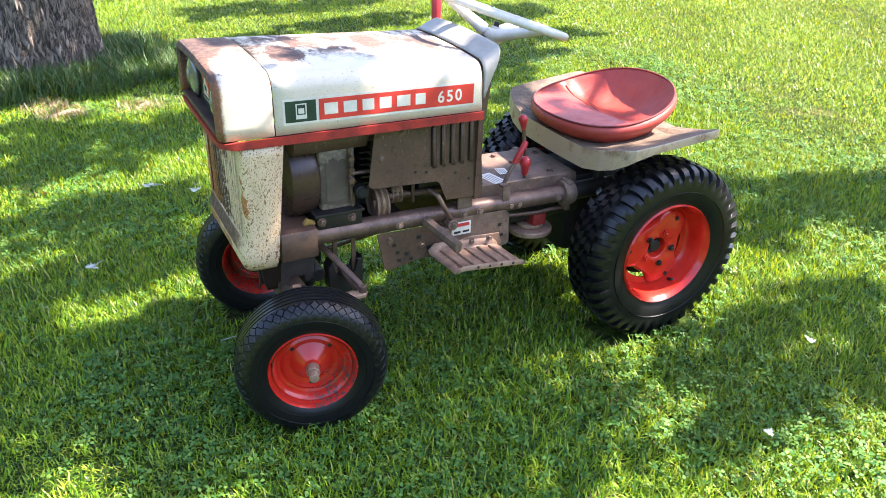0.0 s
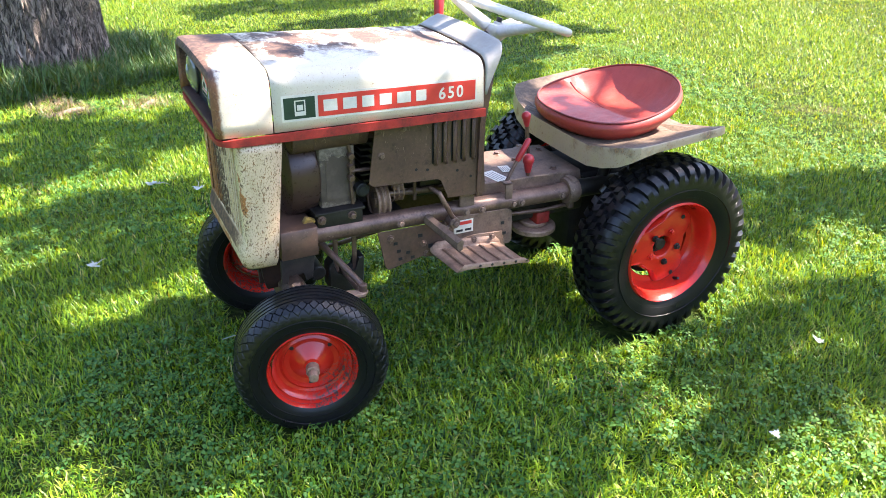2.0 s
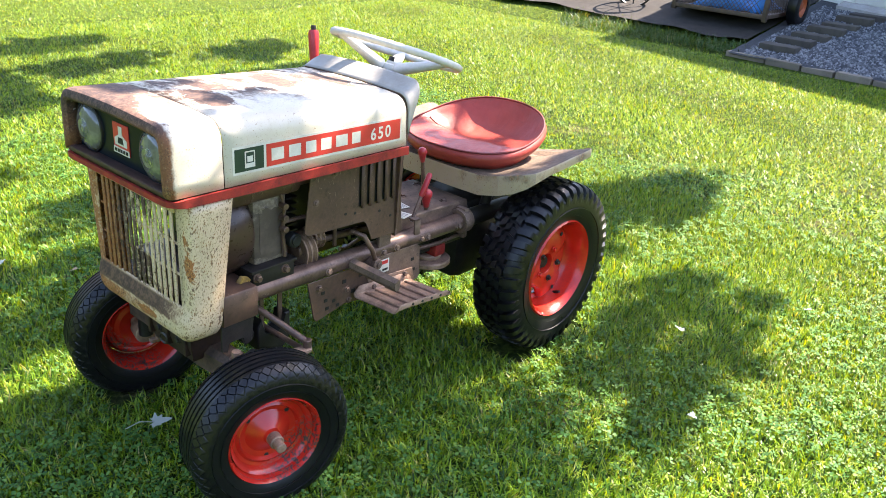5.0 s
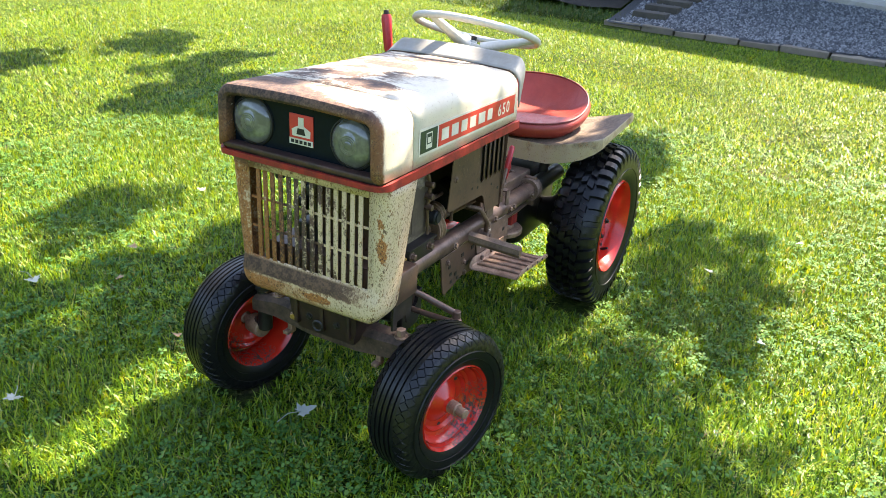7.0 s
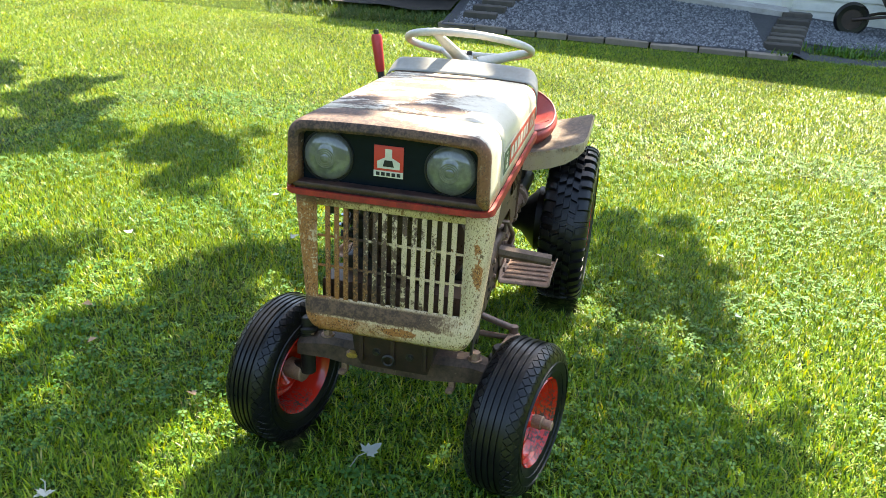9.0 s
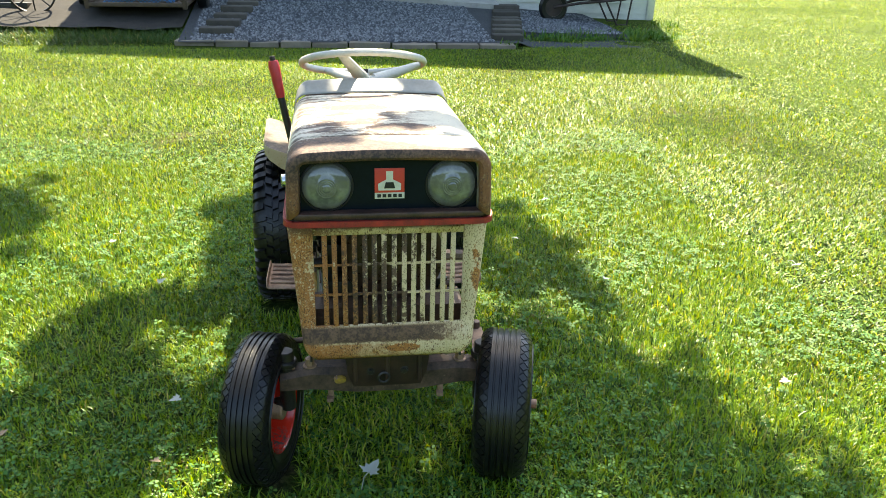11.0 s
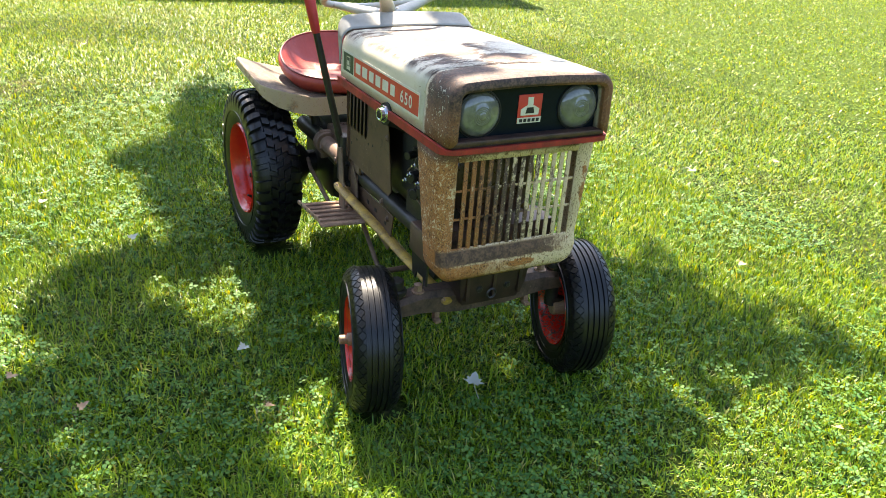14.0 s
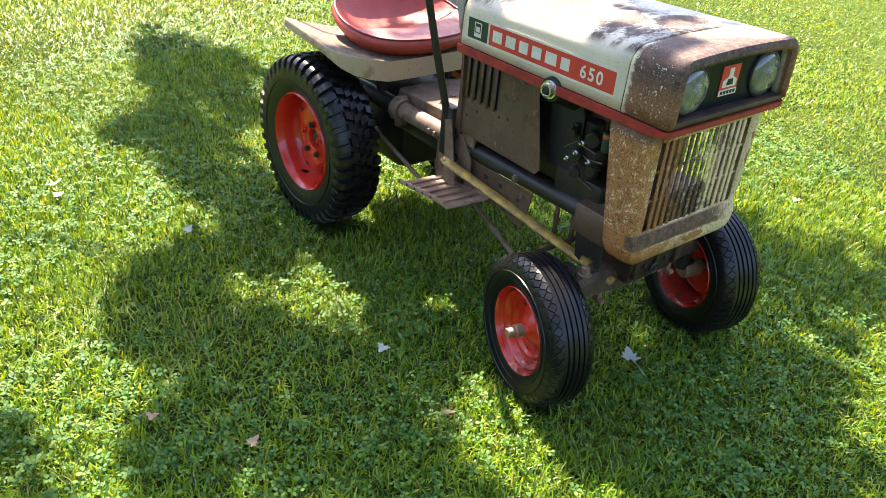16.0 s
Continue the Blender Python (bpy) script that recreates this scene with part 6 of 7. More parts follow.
lathe(bm, [(0.0, 0.0), (0.060, 0.0), (0.075, 0.004), (0.118, 0.006), (0.132, 0.016), (0.136, 0.03), (0.136, 0.085), (0.128, 0.097), (0.09, 0.099), (0.0, 0.099)], (0.538, -0.025, 0.602), (1, 0, 0), 48)
engine = part("engine", bm, DRUM, tractor, "small air-cooled engine, brown blower housing and greasy grey block")
bm = bmesh.new()
box(bm, (0.632, -0.152, 0.512), (0.738, 0.100, 0.700), 0.010)
loft(bm, [[(0.650, -0.1535, z), (0.724 - k, -0.1535, z), (0.724 - k, -0.1515, z), (0.650, -0.1515, z)] for z, k in ((0.540, 0.0), (0.655, 0.004), (0.668, 0.02))], True, True)
part("block", bm, BLOCK, engine, "grey-brown cylinder block with flaking paint")
for k in range(7):
    bm = bmesh.new()
    box(bm, (0.765, -0.120, 0.56 + 0.019 * k), (0.800, 0.080, 0.566 + 0.019 * k), 0.001)
    part("cooling_fin", bm, OIL, engine)
bm = bmesh.new()
box(bm, (0.612, -0.172, 0.458), (0.748, 0.110, 0.513), 0.006)
box(bm, (0.606, -0.176, 0.504), (0.754, 0.112, 0.512), 0.002)
part("sump", bm, OIL, engine)
for x in (0.625, 0.715):
    bm = bmesh.new()
    bolt(bm, (x, -0.172, 0.490), (0, -1, 0), 0.009, 0.012)
    part("bolt", bm, TUBE, engine)
bm = bmesh.new()
lathe(bm, [(0.0, 0.0), (0.030, 0.0), (0.036, 0.005), (0.036, 0.06), (0.0375, 0.062), (0.036, 0.064), (0.036, 0.185), (0.0375, 0.187), (0.036, 0.19), (0.036, 0.215), (0.024, 0.222), (0.024, 0.30), (0, 0.30)], (0.555, -0.135, 0.722), (1, 0, 0), 32)
part("muffler", bm, BROWN, engine, "brown cylindrical muffler")
bm = bmesh.new()
sweep(bm, [(0.716, -0.158, 0.695), (0.722, -0.164, 0.66), (0.718, -0.160, 0.60), (0.722, -0.162, 0.52)], 0.005, 8)
sweep(bm, [(0.718, -0.160, 0.618), (0.80, -0.158, 0.615)], 0.006, 8)
for z in (0.665, 0.632, 0.60):
    cyl(bm, (0.719, -0.176, z), (0.719, -0.152, z), 0.009, 10)
part("governor_rod", bm, TUBE, engine)
bm = bmesh.new()
cyl(bm, (0.748, -0.178, 0.562), (0.748, -0.150, 0.562), 0.020, 20)
cyl(bm, (0.748, -0.182, 0.562), (0.748, -0.177, 0.562), 0.014, 20)
part("cap", bm, BLACK, engine)
bm = bmesh.new()
box(bm, (-0.016, -0.008, -0.012), (0.016, 0.008, 0.012), 0.003, pose(0.590, -0.160, 0.488, 20, 25, 10))
part("drain_plug", bm, YELLOW, engine, "dull yellow drain fitting")
bm = bmesh.new()
box(bm, (0.555, -0.165, 0.425), (0.90, 0.165, 0.4455), 0.004)
part("engine_base", bm, OIL, tractor)

# added filler box: its black stands in for the shade behind the engine
bm = bmesh.new()
loft(bm, [[(0.745, -0.055 + k, z), (1.088, -0.055 + k, z), (1.088, 0.135 - k, z), (0.745, 0.135 - k, z)] for z, k in ((0.462, 0.01), (0.47, 0.0), (0.735, 0.0), (0.750, 0.015))], True, True)
part("engine_shroud", bm, OIL, tractor, "dark filler box added for the shade behind the engine")


def pulley(name, at, r, w, mat):
    """A belt pulley with two grooves."""
    b = bmesh.new()
    lathe(b, [(0.0, -w / 2), (r * 0.35, -w / 2), (r * 0.4, -w * 0.36), (r * 0.80, -w * 0.36), (r * 0.86, -w / 2), (r, -w / 2), (r, -w * 0.40), (r * 0.82, -w * 0.28), (r * 0.82, -w * 0.18), (r * 0.98, -w * 0.06), (r * 0.98, w * 0.06), (r * 0.82, w * 0.18), (r * 0.82, w * 0.28), (r, w * 0.40), (r, w / 2), (0, w / 2)], at, (1, 0, 0), 36)
    return part(name, b, mat, tractor)


pulley("drive_pulley", (0.822, -0.105, 0.490), 0.054, 0.038, STEP)
pulley("idler_pulley", (0.880, -0.090, 0.508), 0.036, 0.034, STEP)
bm = bmesh.new()
sweep(bm, [(0.80, -0.115, 0.512), (1.10, -0.115, 0.492)], 0.0105, 14)
part("drive_shaft", bm, TUBE, tractor)
bm = bmesh.new()
sweep(bm, [(0.925, -0.13, 0.60), (0.93, -0.125, 0.48)], 0.006, 8)
part("belt_guide", bm, TUBE, tractor)
bm = bmesh.new()
lathe(bm, [(0.0, -0.03), (0.06, -0.03), (0.062, 0.03), (0.0, 0.03)], (0.985, -0.05, 0.52), (1, 0, 0), 28)
part("clutch_drum", bm, OIL, tractor)

# carburettor side
bm = bmesh.new()
lathe(bm, [(0.011, 0.004), (0.011, -0.010), (0.013, -0.0115), (0.0175, -0.0105), (0.018, 0.0), (0.019, 0.002), (0.0235, 0.002), (0.0245, 0.004), (0.0245, 0.014), (0.020, 0.018), (0.0, 0.02)], (0.716, 0.254, 0.766), (0.12, -1, 0.0), 32)
cap = part("exhaust_fitting", bm, CHROME, tractor, "bright zinc-plated pipe fitting")
bm = bmesh.new()
cyl(bm, (0.7165, 0.258, 0.766), (0.7150, 0.2665, 0.766), 0.0105, 16)
part("bore", bm, BLACK, cap)
bm = bmesh.new()
sweep(bm, [(0.714, 0.2475, 0.767), (0.716, 0.235, 0.766), (0.718, 0.20, 0.755), (0.716, 0.14, 0.725), (0.71, 0.08, 0.70)], [0.031, 0.033, 0.035, 0.034, 0.03], 24)
part("intake_elbow", bm, BLACK, tractor, "black pipe elbow below the hood")
bm = bmesh.new()
plate(bm, [(0.66, 0.52), (0.775, 0.52), (0.79, 0.74), (0.69, 0.755), (0.665, 0.69)], "y", 0.150, 0.158, 0.002)
part("baffle", bm, BLACK, tractor)
bm = bmesh.new()
box(bm, (0.60, 0.105, 0.565), (0.68, 0.165, 0.625), 0.012)
cyl(bm, (0.645, 0.13, 0.62), (0.645, 0.13, 0.685), 0.026, 18)
cyl(bm, (0.64, 0.14, 0.53), (0.64, 0.14, 0.57), 0.030, 20)
carb = part("carburettor", bm, OIL, tractor, "greasy black carburettor with worn linkages")
for pts in ([(0.60, 0.17, 0.62), (0.66, 0.178, 0.632), (0.70, 0.176, 0.60)], [(0.575, 0.165, 0.60), (0.62, 0.175, 0.597), (0.655, 0.175, 0.612)], [(0.70, 0.16, 0.66), (0.66, 0.17, 0.64), (0.65, 0.172, 0.57)], [(0.70, 0.15, 0.55), (0.64, 0.172, 0.535), (0.59, 0.17, 0.52)]):
    bm = bmesh.new()
    sweep(bm, pts, 0.0022, 8)
    part("linkage", bm, TUBE, carb)
for q, r, w in (((0.615, 0.165, 0.655), 0.020, 0.02), ((0.655, 0.165, 0.60), 0.017, 0.03), ((0.60, 0.16, 0.575), 0.014, 0.03), ((0.68, 0.165, 0.655), 0.012, 0.03), ((0.66, 0.16, 0.545), 0.016, 0.02)):
    bm = bmesh.new()
    cyl(bm, q, (q[0] - 0.01, q[1] + w, q[2]), r, 14)
    cyl(bm, (q[0], q[1], q[2] - 0.02), (q[0], q[1], q[2] + 0.02), r * 0.6, 10)
    part("carburettor_body", bm, OIL, carb)
for p in ((0.600, 0.190, 0.600), (0.640, 0.197, 0.612), (0.668, 0.196, 0.585), (0.632, 0.188, 0.640)):
    bm = bmesh.new()
    bolt(bm, p, (0, 1, 0), 0.0045, 0.008)
    part("screw", bm, CHROME, carb)
bm = bmesh.new()
cyl(bm, (0.543, 0.20, 0.655), (0.543, 0.20, 0.705), 0.014, 16)
canister = part("fuel_filter", bm, DEC_GREEN, tractor, "small green canister with orange band")
bm = bmesh.new()
cyl(bm, (0.543, 0.20, 0.690), (0.543, 0.20, 0.703), 0.0146, 16)
part("band", bm, ORANGE, canister)
bm = bmesh.new()
lathe(bm, [(0.0, 0.0), (0.05, 0.0), (0.055, 0.01), (0.055, 0.03), (0, 0.03)], (0.61, 0.12, 0.725), (0, 0, 1), 28)
part("air_cleaner", bm, OIL, tractor)
bm = bmesh.new()
box(bm, (0.56, 0.06, 0.455), (0.73, 0.165, 0.535), 0.01)
part("starter_case", bm, OIL, tractor)

# ---- plates under the frame, footrests, pedal
for s in (-1, 1):
    bm = bmesh.new()
    plate(bm, [(0.790, 0.418), (1.235, 0.410), (1.240, 0.305), (1.228, 0.292), (1.00, 0.300), (0.93, 0.312), (0.822, 0.288), (0.812, 0.30)], "y", 0.170 * s, 0.1745 * s, 0.001)
    under = part("belly_plate", bm, BROWN, tractor, "brown steel belly plate with rows of holes")
    for x, z, r in ((0.845, 0.372, 0.006), (0.855, 0.345, 0.006), (0.885, 0.335, 0.006), (0.86, 0.318, 0.006), (0.90, 0.316, 0.006), (0.925, 0.383, 0.007), (0.96, 0.342, 0.008), (1.20, 0.355, 0.007), (1.19, 0.322, 0.006), (0.99, 0.385, 0.008)):
        bm = bmesh.new()
        box(bm, (x - r, 0.175 * s - 0.001, z - 0.8 * r), (x + r, 0.175 * s + 0.001, z + 0.8 * r))
        part("punched_hole", bm, BLACK, under)
    for x, z in ((0.83, 0.392), (0.945, 0.318), (0.935, 0.355)):
        bm = bmesh.new()
        bolt(bm, (x, 0.1745 * s, z), (0, s, 0), 0.0075, 0.006)
        part("bolt", bm, TUBE, under)
    # footrest: a flat tray, cross ribs, turned-up lips
    def tray_z(x):
        return 0.334 - 0.10 * (x - 0.968) - 0.9 * max(0.0, 1.0 - x) ** 1.5
    bm = bmesh.new()
    rows = []
    for y, up in ((0.188, 0.026), (0.190, 0.004), (0.195, 0.0), (0.333, 0.0), (0.339, 0.003), (0.342, 0.020)):
        row = []
        for k in range(13):
            x = 0.968 + 0.240 * k / 12
            e = 0.35 if k in (0, 12) else 1.0
            row.append((x - 0.10 * (0.342 - y), y * s, tray_z(x) + up * e))
        rows.append(row)
    loft(bm, rows)
    rest = solid(part("footrest", bm, STEP, tractor, "rusty ribbed steel footrest with turned-up lips"), 0.003)
    for k in range(5):
        x = 1.005 + 0.042 * k
        bm = bmesh.new()
        sweep(bm, [(x - 0.0145, 0.197 * s, tray_z(x) + 0.001), (x - 0.013, 0.205 * s, tray_z(x) + 0.003), (x - 0.002, 0.322 * s, tray_z(x) + 0.003), (x - 0.001, 0.332 * s, tray_z(x) + 0.001)], 0.0042, 8)
        part("rib", bm, STEP, rest)
    bm = bmesh.new()
    plate(bm, [(1.03, 0.305), (1.215, 0.29), (1.20, 0.348), (1.10, 0.355), (1.04, 0.345)], "y", 0.183 * s, 0.1865 * s, 0.001)
    part("heel_plate", bm, STEP, rest)
    for x in (1.03, 1.10, 1.165):
        bm = bmesh.new()
        bolt(bm, (x, 0.1865 * s, 0.338), (0, s, 0), 0.008, 0.008)
        part("bolt", bm, BROWN_DUST, rest)
    for k in range(5):
        bm = bmesh.new()
        x = 1.04 + 0.04 * k
        cyl(bm, (x, 0.3400 * s, tray_z(x) + 0.010), (x, 0.3445 * s, tray_z(x) + 0.010), 0.0045, 10)
        part("rim_hole", bm, BLACK, rest)
bm = bmesh.new()
plate(bm, [(1.005, 0.425), (1.225, 0.418), (1.238, 0.405), (1.242, 0.305), (1.232, 0.296), (1.03, 0.312), (1.0, 0.40)], "y", -0.1800, -0.1750, 0.0015)
shield = part("belt_shield", bm, BROWN_DUST, tractor, "dusty tan steel belt shield")
for x, z in ((1.205, 0.372), (1.212, 0.335)):
    bm = bmesh.new()
    box(bm, (x - 0.006, -0.1812, z - 0.005), (x + 0.006, -0.1798, z + 0.005))
    part("punched_hole", bm, BLACK, shield)
bm = bmesh.new()
box(bm, (1.034, -0.1818, 0.366), (1.100, -0.1804, 0.409), 0.0003)
sticker = part("warning_label", bm, DEC_WHITE, tractor, "small white and red sticker")
bm = bmesh.new()
box(bm, (1.040, -0.1826, 0.394), (1.094, -0.1818, 0.405))
part("label_stripe", bm, DEC_RED, sticker)
for k in range(2):
    bm = bmesh.new()
    box(bm, (1.042 + 0.030 * k, -0.1826, 0.372), (1.064 + 0.030 * k, -0.1818, 0.379))
    part("label_bar", bm, BLACK, sticker)
bm = bmesh.new()
sweep(bm, [(0.965, -0.16, 0.525), (0.975, -0.20, 0.52), (0.995, -0.215, 0.475), (1.015, -0.205, 0.44), (1.03, -0.20, 0.425)], 0.0075, 10)
pedal = part("clutch_pedal", bm, TUBE, tractor, "worn brown clutch pedal on a bent arm")
bm = bmesh.new()
loft(bm, [[(x + a, y, z + b) for a, b in ((-0.010, 0.010), (0.004, 0.018), (0.010, 0.010), (0.006, -0.014), (-0.004, -0.018), (-0.012, -0.006))] for x, y, z in ((0.944, -0.185, 0.437), (0.946, -0.190, 0.436), (0.974, -0.336, 0.416), (0.975, -0.341, 0.4155))], True, True)
sweep(bm, [(0.955, -0.200, 0.425), (1.000, -0.205, 0.405), (1.022, -0.200, 0.418)], 0.008, 8)
part("pedal_pad", bm, BROWN_DUST, pedal)
bm = bmesh.new()
cyl(bm, (1.022, -0.176, 0.420), (1.022, -0.215, 0.420), 0.017, 18)
cyl(bm, (1.022, -0.215, 0.420), (1.022, -0.221, 0.420), 0.008, 10)
part("boss", bm, BROWN_DUST, pedal)

# ---- tunnel, levers
bm = bmesh.new()
plate(bm, [(1.125, 0.44), (1.125, 0.487), (1.14, 0.492), (1.52, 0.480), (1.53, 0.44)], "y", -0.128, 0.128, 0.003)
tunnel = part("transmission_tunnel", bm, BROWN_DUST, tractor, "flat brown transmission cover, dusty")
for x0, y0, w, h, a in ((1.225, -0.085, 0.05, 0.085, 12), (1.285, -0.045, 0.035, 0.05, -8)):
    bm = bmesh.new()
    box(bm, (-w / 2, -h / 2, 0), (w / 2, h / 2, 0.001), 0, pose(x0, y0, 0.4895, 0, 1.8, a))
    sheet = part("paper_label", bm, DEC_WHITE, tunnel, "torn white label")
    for k in range(4):
        bm = bmesh.new()
        box(bm, (-w * 0.38 + w * 0.2 * k, -h * 0.4, 0.001), (-w * 0.30 + w * 0.2 * k, h * 0.35, 0.0014), 0, pose(x0, y0, 0.4895, 0, 1.8, a))
        part("label_bar", bm, GREY, sheet)
for x, y in ((1.17, -0.10), (1.36, 0.02), (1.33, 0.09), (1.44, -0.09), (1.49, 0.08)):
    bm = bmesh.new()
    bolt(bm, (x, y, 0.4925 - 0.032 * (x - 1.14)), (0, 0, 1), 0.009, 0.006)
    part("bolt", bm, TUBE, tunnel)


def lever(name, pts, r, knob, kr, grip=None, label=""):
    bm = bmesh.new()
    sweep(bm, pts, r, 12)
    lv = part(name, bm, TUBE if r < 0.01 else OIL, tractor, label)
    if knob:
        bm = bmesh.new()
        p = Vector(pts[-1])
        d = (p - Vector(pts[-2])).normalized()
        lathe(bm, [(0.0, -kr * 2.3), (kr * 0.42, -kr * 2.3), (kr * 0.5, -kr * 2.2), (kr * 0.76, -kr * 0.85), (kr * 0.82, -kr * 0.6), (kr * 0.97, -kr * 0.3), (kr, 0.05 * kr), (kr * 0.92, kr * 0.4), (kr * 0.7, kr * 0.72), (kr * 0.38, kr * 0.93), (0, kr)], p, d, 20)
        part("knob", bm, RED_GRIP, lv, "red plastic knob")
    if grip:
        bm = bmesh.new()
        sweep(bm, grip[0], grip[1], 14)
        part("grip", bm, RED_GRIP, lv, "red plastic grip")
    return lv


lever("shift_lever", [(1.356, -0.075, 0.46), (1.344, -0.083, 0.56), (1.326, -0.087, 0.674)], 0.0062, True, 0.0150, None, "tall gear lever with red knob")
lever("range_lever", [(1.330, -0.112, 0.46), (1.328, -0.114, 0.500), (1.327, -0.115, 0.540)], 0.0062, True, 0.0190, None, "short gear lever with round red knob")
lever("throttle_lever", [(1.222, -0.152, 0.485), (1.248, -0.148, 0.528), (1.304, -0.1405, 0.612)], 0.006, False, 0, ([(1.266, -0.1460, 0.555), (1.269, -0.1455, 0.560), (1.307, -0.1402, 0.616), (1.310, -0.140, 0.621)], [0.006, 0.0095, 0.0095, 0.006]), "hand lever with red grip")
bm = bmesh.new()
box(bm, (1.212, -0.178, 0.445), (1.238, -0.172, 0.500), 0.002)
box(bm, (1.212, -0.178, 0.494), (1.238, -0.148, 0.500), 0.002)
part("lever_bracket", bm, BROWN_DUST, tractor)
# lift lever on the other side
bm = bmesh.new()
sweep(bm, [(1.152, 0.190, 0.43), (1.158, 0.208, 0.53), (1.185, 0.255, 0.76), (1.199, 0.282, 0.895)], [0.012, 0.012, 0.0115, 0.011], 14)
lift = part("lift_lever", bm, OIL, tractor, "long black lift lever with faded red grip")
bm = bmesh.new()
sweep(bm, [(1.1985, 0.281, 0.885), (1.199, 0.2825, 0.897), (1.208, 0.298, 0.985), (1.2095, 0.300, 0.998)], [0.0125, 0.0145, 0.0175, 0.0145], 16)
part("grip", bm, RED_GRIP, lift, "faded red plastic grip")
bm = bmesh.new()
cyl(bm, (1.2095, 0.300, 0.998), (1.211, 0.3025, 1.012), 0.0085, 12)
part("button", bm, OIL, lift)
bm = bmesh.new()
box(bm, (1.128, 0.183, 0.40), (1.180, 0.214, 0.56), 0.004, None)
part("clamp", bm, OIL, lift)
for pl, y in (([(1.04, 0.30), (1.20, 0.30), (1.21, 0.42), (1.16, 0.50), (1.11, 0.50), (1.05, 0.42)], 0.186), ([(1.07, 0.28), (1.13, 0.28), (1.15, 0.52), (1.12, 0.53)], 0.216)):
    bm = bmesh.new()
    plate(bm, pl, "y", y, y + 0.005, 0.001)
    part("lift_quadrant", bm, BROWN_DUST, tractor)
for x, z in ((1.13, 0.47), (1.12, 0.40), (1.17, 0.36), (1.08, 0.34)):
    bm = bmesh.new()
    bolt(bm, (x, 0.193, z), (0, 1, 0), 0.009, 0.008)
    part("quadrant_bolt", bm, OIL, tractor)
bm = bmesh.new()
sweep(bm, [(1.135, 0.228, 0.398), (1.12, 0.227, 0.394), (0.80, 0.175, 0.332), (0.74, 0.165, 0.318), (0.515, 0.127, 0.273), (0.495, 0.124, 0.269)], [0.013, 0.018, 0.018, 0.018, 0.018, 0.015], 14, True, 0, 0.6)
rod = part("lift_rod", bm, YELLOW, tractor, "flattened lift rod, worn yellow paint")
for p in ((1.118, 0.2345, 0.394), (0.505, 0.134, 0.271), (0.60, 0.150, 0.290)):
    bm = bmesh.new()
    bolt(bm, p, (0, 1, 0), 0.008, 0.006)
    part("pin", bm, STEP, rod)
bm = bmesh.new()
sweep(bm, [(1.245, 0.20, 0.262), (1.268, 0.20, 0.256), (1.504, 0.20, 0.319), (1.56, 0.19, 0.334)], 0.0075, 10)
part("brake_rod", bm, BROWN_DUST, tractor)
bm = bmesh.new()
sweep(bm, [(1.06, 0.16, 0.27), (0.80, 0.20, 0.21), (0.72, 0.21, 0.20)], 0.008, 10)
part("push_rod", bm, BROWN_DUST, tractor)

# ---- rear gearbox and axle
bm = bmesh.new()
box(bm, (1.50, -0.115, 0.17), (1.84, 0.115, 0.465), 0.035)
gear = part("gearbox", bm, OIL, tractor, "dark greasy rear gearbox")
bm = bmesh.new()
lathe(bm, [(0.10, -0.16), (0.12, -0.14), (0.125, -0.06), (0.06, 0.0), (0.045, 0.05), (0.045, 0.30), (0.06, 0.31), (0.125, 0.37), (0.12, 0.45), (0.10, 0.47)], (1.715, -0.155, 0.262), (0, 1, 0), 28)
part("axle_housing", bm, OIL, gear)
bm = bmesh.new()
cyl(bm, (1.715, -0.34, 0.262), (1.715, 0.34, 0.262), 0.021, 18)
part("axle_shaft", bm, OIL, gear)
bm = bmesh.new()
cyl(bm, (1.37, -0.10, 0.285), (1.37, -0.10, 0.305), 0.075, 32)
cyl(bm, (1.37, -0.10, 0.305), (1.37, -0.10, 0.32), 0.045, 24)
pul = part("belt_pulley", bm, STEP, tractor, "rusty tan horizontal pulley")
bm = bmesh.new()
box(bm, (1.355, -0.145, 0.318), (1.405, -0.09, 0.36), 0.006, None)
part("red_bracket", bm, RED_TRIM, pul)
bm = bmesh.new()
sweep(bm, [(1.24, -0.155, 0.385), (1.36, -0.15, 0.372), (1.48, -0.15, 0.375)], 0.007, 10)
part("control_rod", bm, TUBE, tractor)
bm = bmesh.new()
box(bm, (1.24, -0.12, 0.33), (1.55, 0.12, 0.45), 0.012)
part("lower_frame", bm, OIL, tractor)
for s in (-1, 1):
    for x, q in ((1.60, 0.14), (1.81, 0.12)):
        bm = bmesh.new()
        sweep(bm, [(x, q * s, 0.44), (x + 0.01, 0.155 * s, 0.52), (x + 0.01, 0.17 * s, 0.584)], 0.018, 10)
        part("pan_support", bm, OIL, tractor)

# ---- seat pan and seat
half = [(1.490, 0.0), (1.491, 0.10), (1.496, 0.19), (1.506, 0.26), (1.522, 0.31), (1.542, 0.348), (1.560, 0.366), (1.62, 0.374), (1.855, 0.378), (1.880, 0.366), (1.900, 0.30), (1.908, 0.15), (1.908, 0.0)]
edge = half + [(x, -y) for x, y in reversed(half[1:-1])]


def pan_z(x, y):
    """Flat under the seat; the wings rise outwards over the tyres."""
    wing = max(0.0, min(1.0, (abs(y) - 0.20) / 0.17))
    return 0.588 + wing * (0.042 + 0.026 * max(0.0, min(1.0, (x - 1.56) / 0.30)))


def skirt(x):
    return 0.026 + 0.042 * max(0.0, min(1.0, (1.575 - x) / 0.06))


bm = bmesh.new()
rings = []
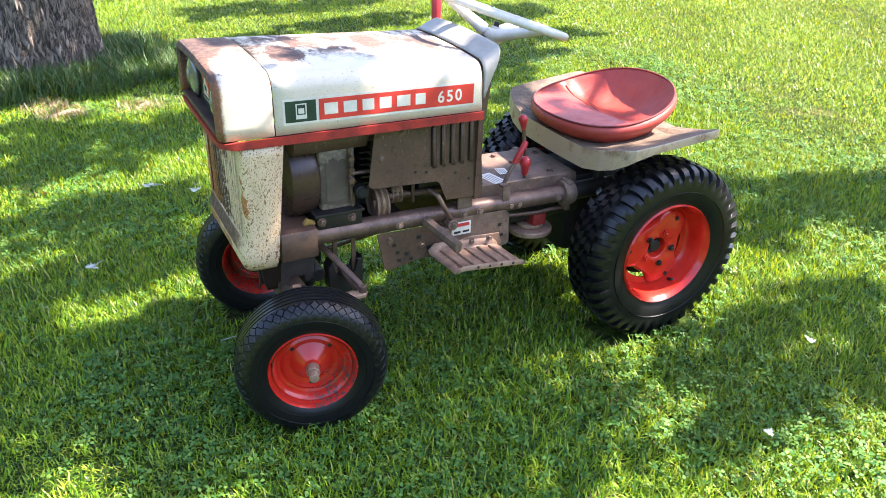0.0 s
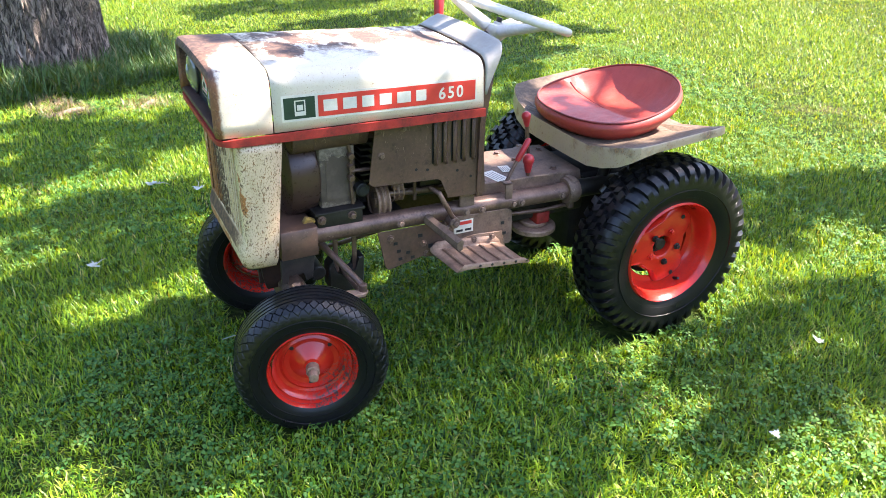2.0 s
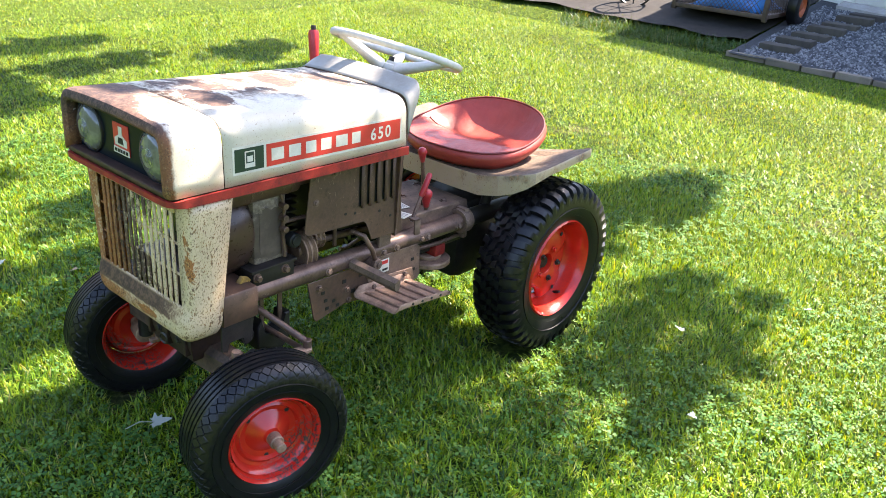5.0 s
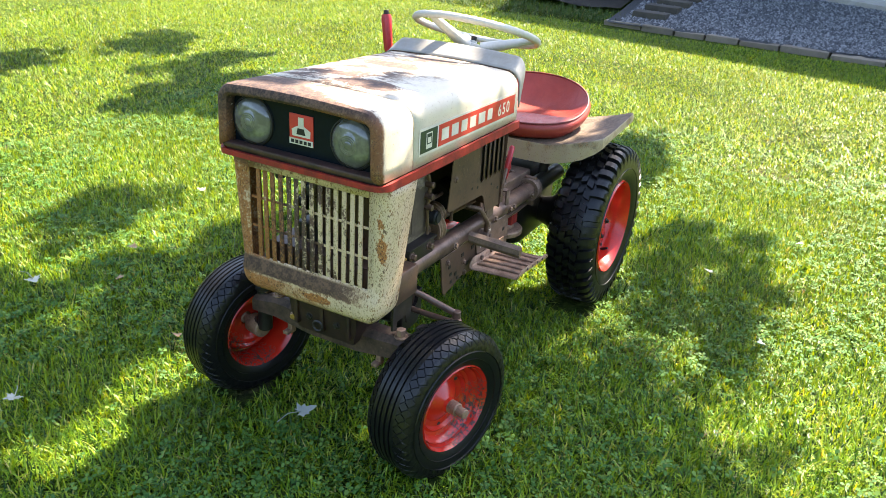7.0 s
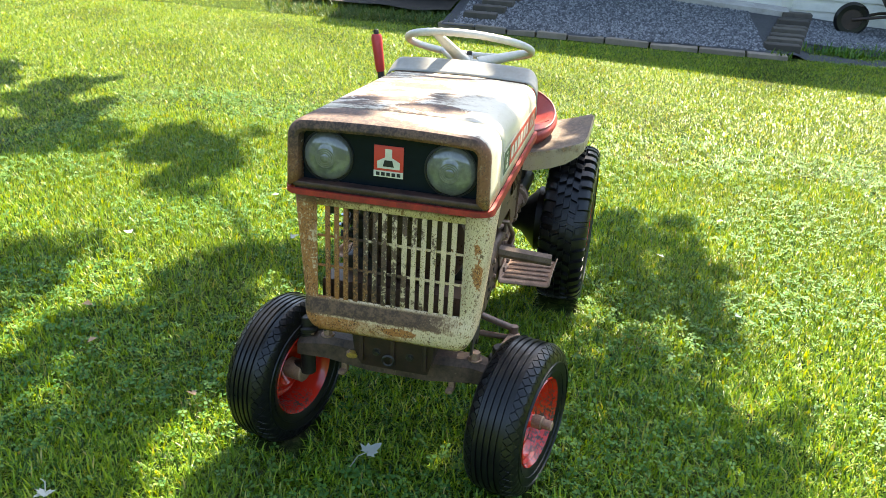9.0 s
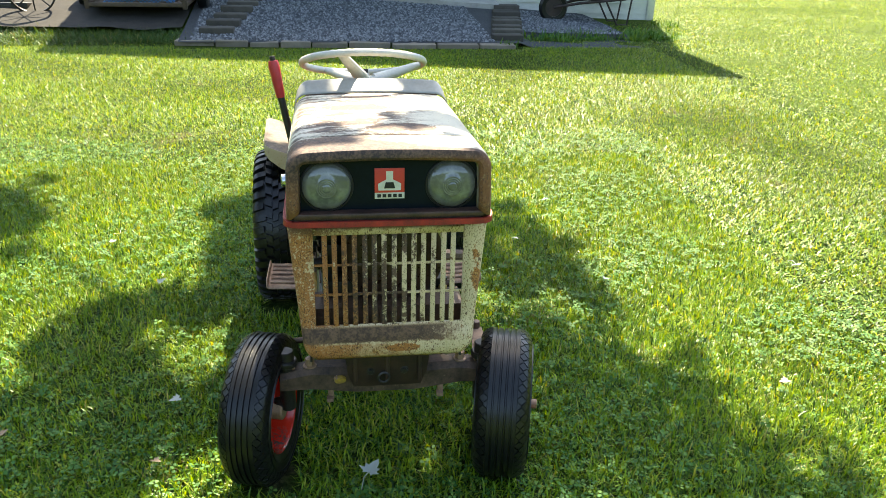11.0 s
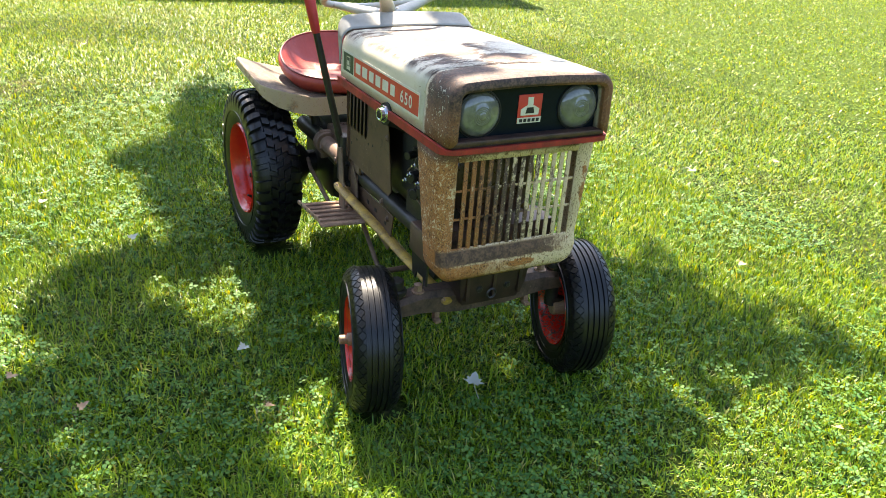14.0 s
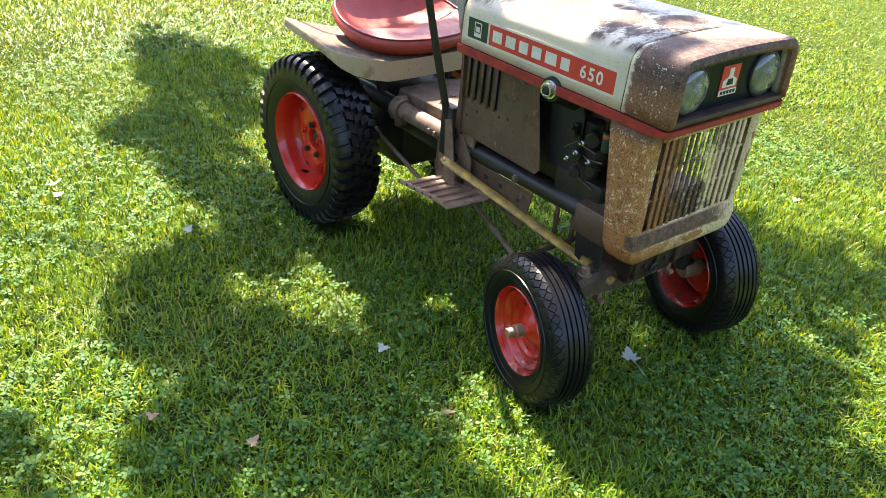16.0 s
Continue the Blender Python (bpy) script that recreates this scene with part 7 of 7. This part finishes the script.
for f in (0.02, 0.35, 0.7, 0.9, 0.975, 0.995):
    rings.append([(1.64 + (x - 1.64) * f, y * f, pan_z(1.64 + (x - 1.64) * f, y * f)) for x, y in edge])
rings.append([(x, y, pan_z(x, y) - 0.004) for x, y in edge])
rings.append([(1.64 + (x - 1.64) * 1.004, y * 1.004, pan_z(x, y) - 0.5 * skirt(x)) for x, y in edge])
rings.append([(1.64 + (x - 1.64) * 1.004, y * 1.004, pan_z(x, y) - skirt(x)) for x, y in edge])
loft(bm, rings, True)
solid(part("seat_pan", bm, CREAM_PAN, tractor, "cream steel seat pan with bent fender wings, rust-stained", False), 0.003)

SC = Vector((1.684, 0.0))
SEAM = 1.700


def seat_edge(a):
    """Plan radius and rim height round the seat; a = 0 points to the rear."""
    c, s = math.cos(a), math.sin(a)
    p = 2.25
    r = 1.0 / ((abs(c) / (0.225 if c > 0 else 0.198)) ** p + (abs(s) / 0.236) ** p) ** (1 / p)
    u = max(0.0, min(1.0, (c * r + 0.198) / 0.423))
    return r, 0.646 + 0.085 * u ** 1.85


def seat_z(x, y):
    """The upholstery: a flat padded front, a hollow back that climbs to the rim."""
    a = math.atan2(y, x - SC.x)
    r, z = seat_edge(a)
    f = min(1.0, math.hypot(x - SC.x, y) / r)
    k = max(0.0, min(1.0, (x - SEAM + 0.05) / 0.10))
    c = 0.634 - 0.024 * k * k * (3 - 2 * k)
    out = c + (z - c) * f ** (3.4 + 1.4 * k) + 0.011 * math.sin(math.pi * f) * (1 - k)
    out -= 0.006 * math.exp(-((x - SEAM) / 0.010) ** 2)
    pleat = max(0.0, f - 0.55) * max(0.0, math.cos(a)) * 0.010 * noise.noise((a * 5.5, f * 1.5, 2.0))
    return out + pleat + 0.0026 * noise.noise((x * 20, y * 20, 2.0))


bm = bmesh.new()
n, rings = 120, []
for f in (0.02, 0.10, 0.2, 0.3, 0.4, 0.5, 0.58, 0.66, 0.74, 0.81, 0.87, 0.92, 0.96, 0.985):
    ring = []
    for k in range(n):
        a = -math.pi + 2 * math.pi * k / n
        r, z = seat_edge(a)
        x, y = SC.x + r * f * math.cos(a), r * f * math.sin(a)
        ring.append((x, y, seat_z(x, y)))
    rings.append(ring)
for dr, dz in ((0.003, 0.0015), (0.009, -0.004), (0.0135, -0.012), (0.0135, -0.022), (0.008, -0.034), (-0.004, -0.046), (-0.018, -0.060), (-0.05, -0.12)):
    ring = []
    for k in range(n):
        a = -math.pi + 2 * math.pi * k / n
        r, z = seat_edge(a)
        r = r + dr
        ring.append((SC.x + r * math.cos(a), r * math.sin(a), max(0.5915, z + dz)))
    rings.append(ring)
loft(bm, rings, True)
seat = part("seat", bm, VINYL, tractor, "red vinyl bucket seat with piped edge")
bm = bmesh.new()
loop = []
for k in range(n + 1):
    a = -math.pi + 2 * math.pi * k / n
    r, z = seat_edge(a)
    loop.append((SC.x + (r + 0.004) * math.cos(a), (r + 0.004) * math.sin(a), z + 0.003))
sweep(bm, loop, 0.0035, 8, False)
part("piping", bm, PIPING, seat)
bm = bmesh.new()
pts = []
for k in range(33):
    y = -0.222 + 0.444 * k / 32
    pts.append((SEAM, y, seat_z(SEAM, y) + 0.0015))
sweep(bm, pts, 0.0036, 8)
part("seam", bm, PIPING, seat)
bm = bmesh.new()
box(bm, (1.58, -0.10, 0.548), (1.76, 0.10, 0.583), 0.008)
part("seat_bracket", bm, OIL, seat)
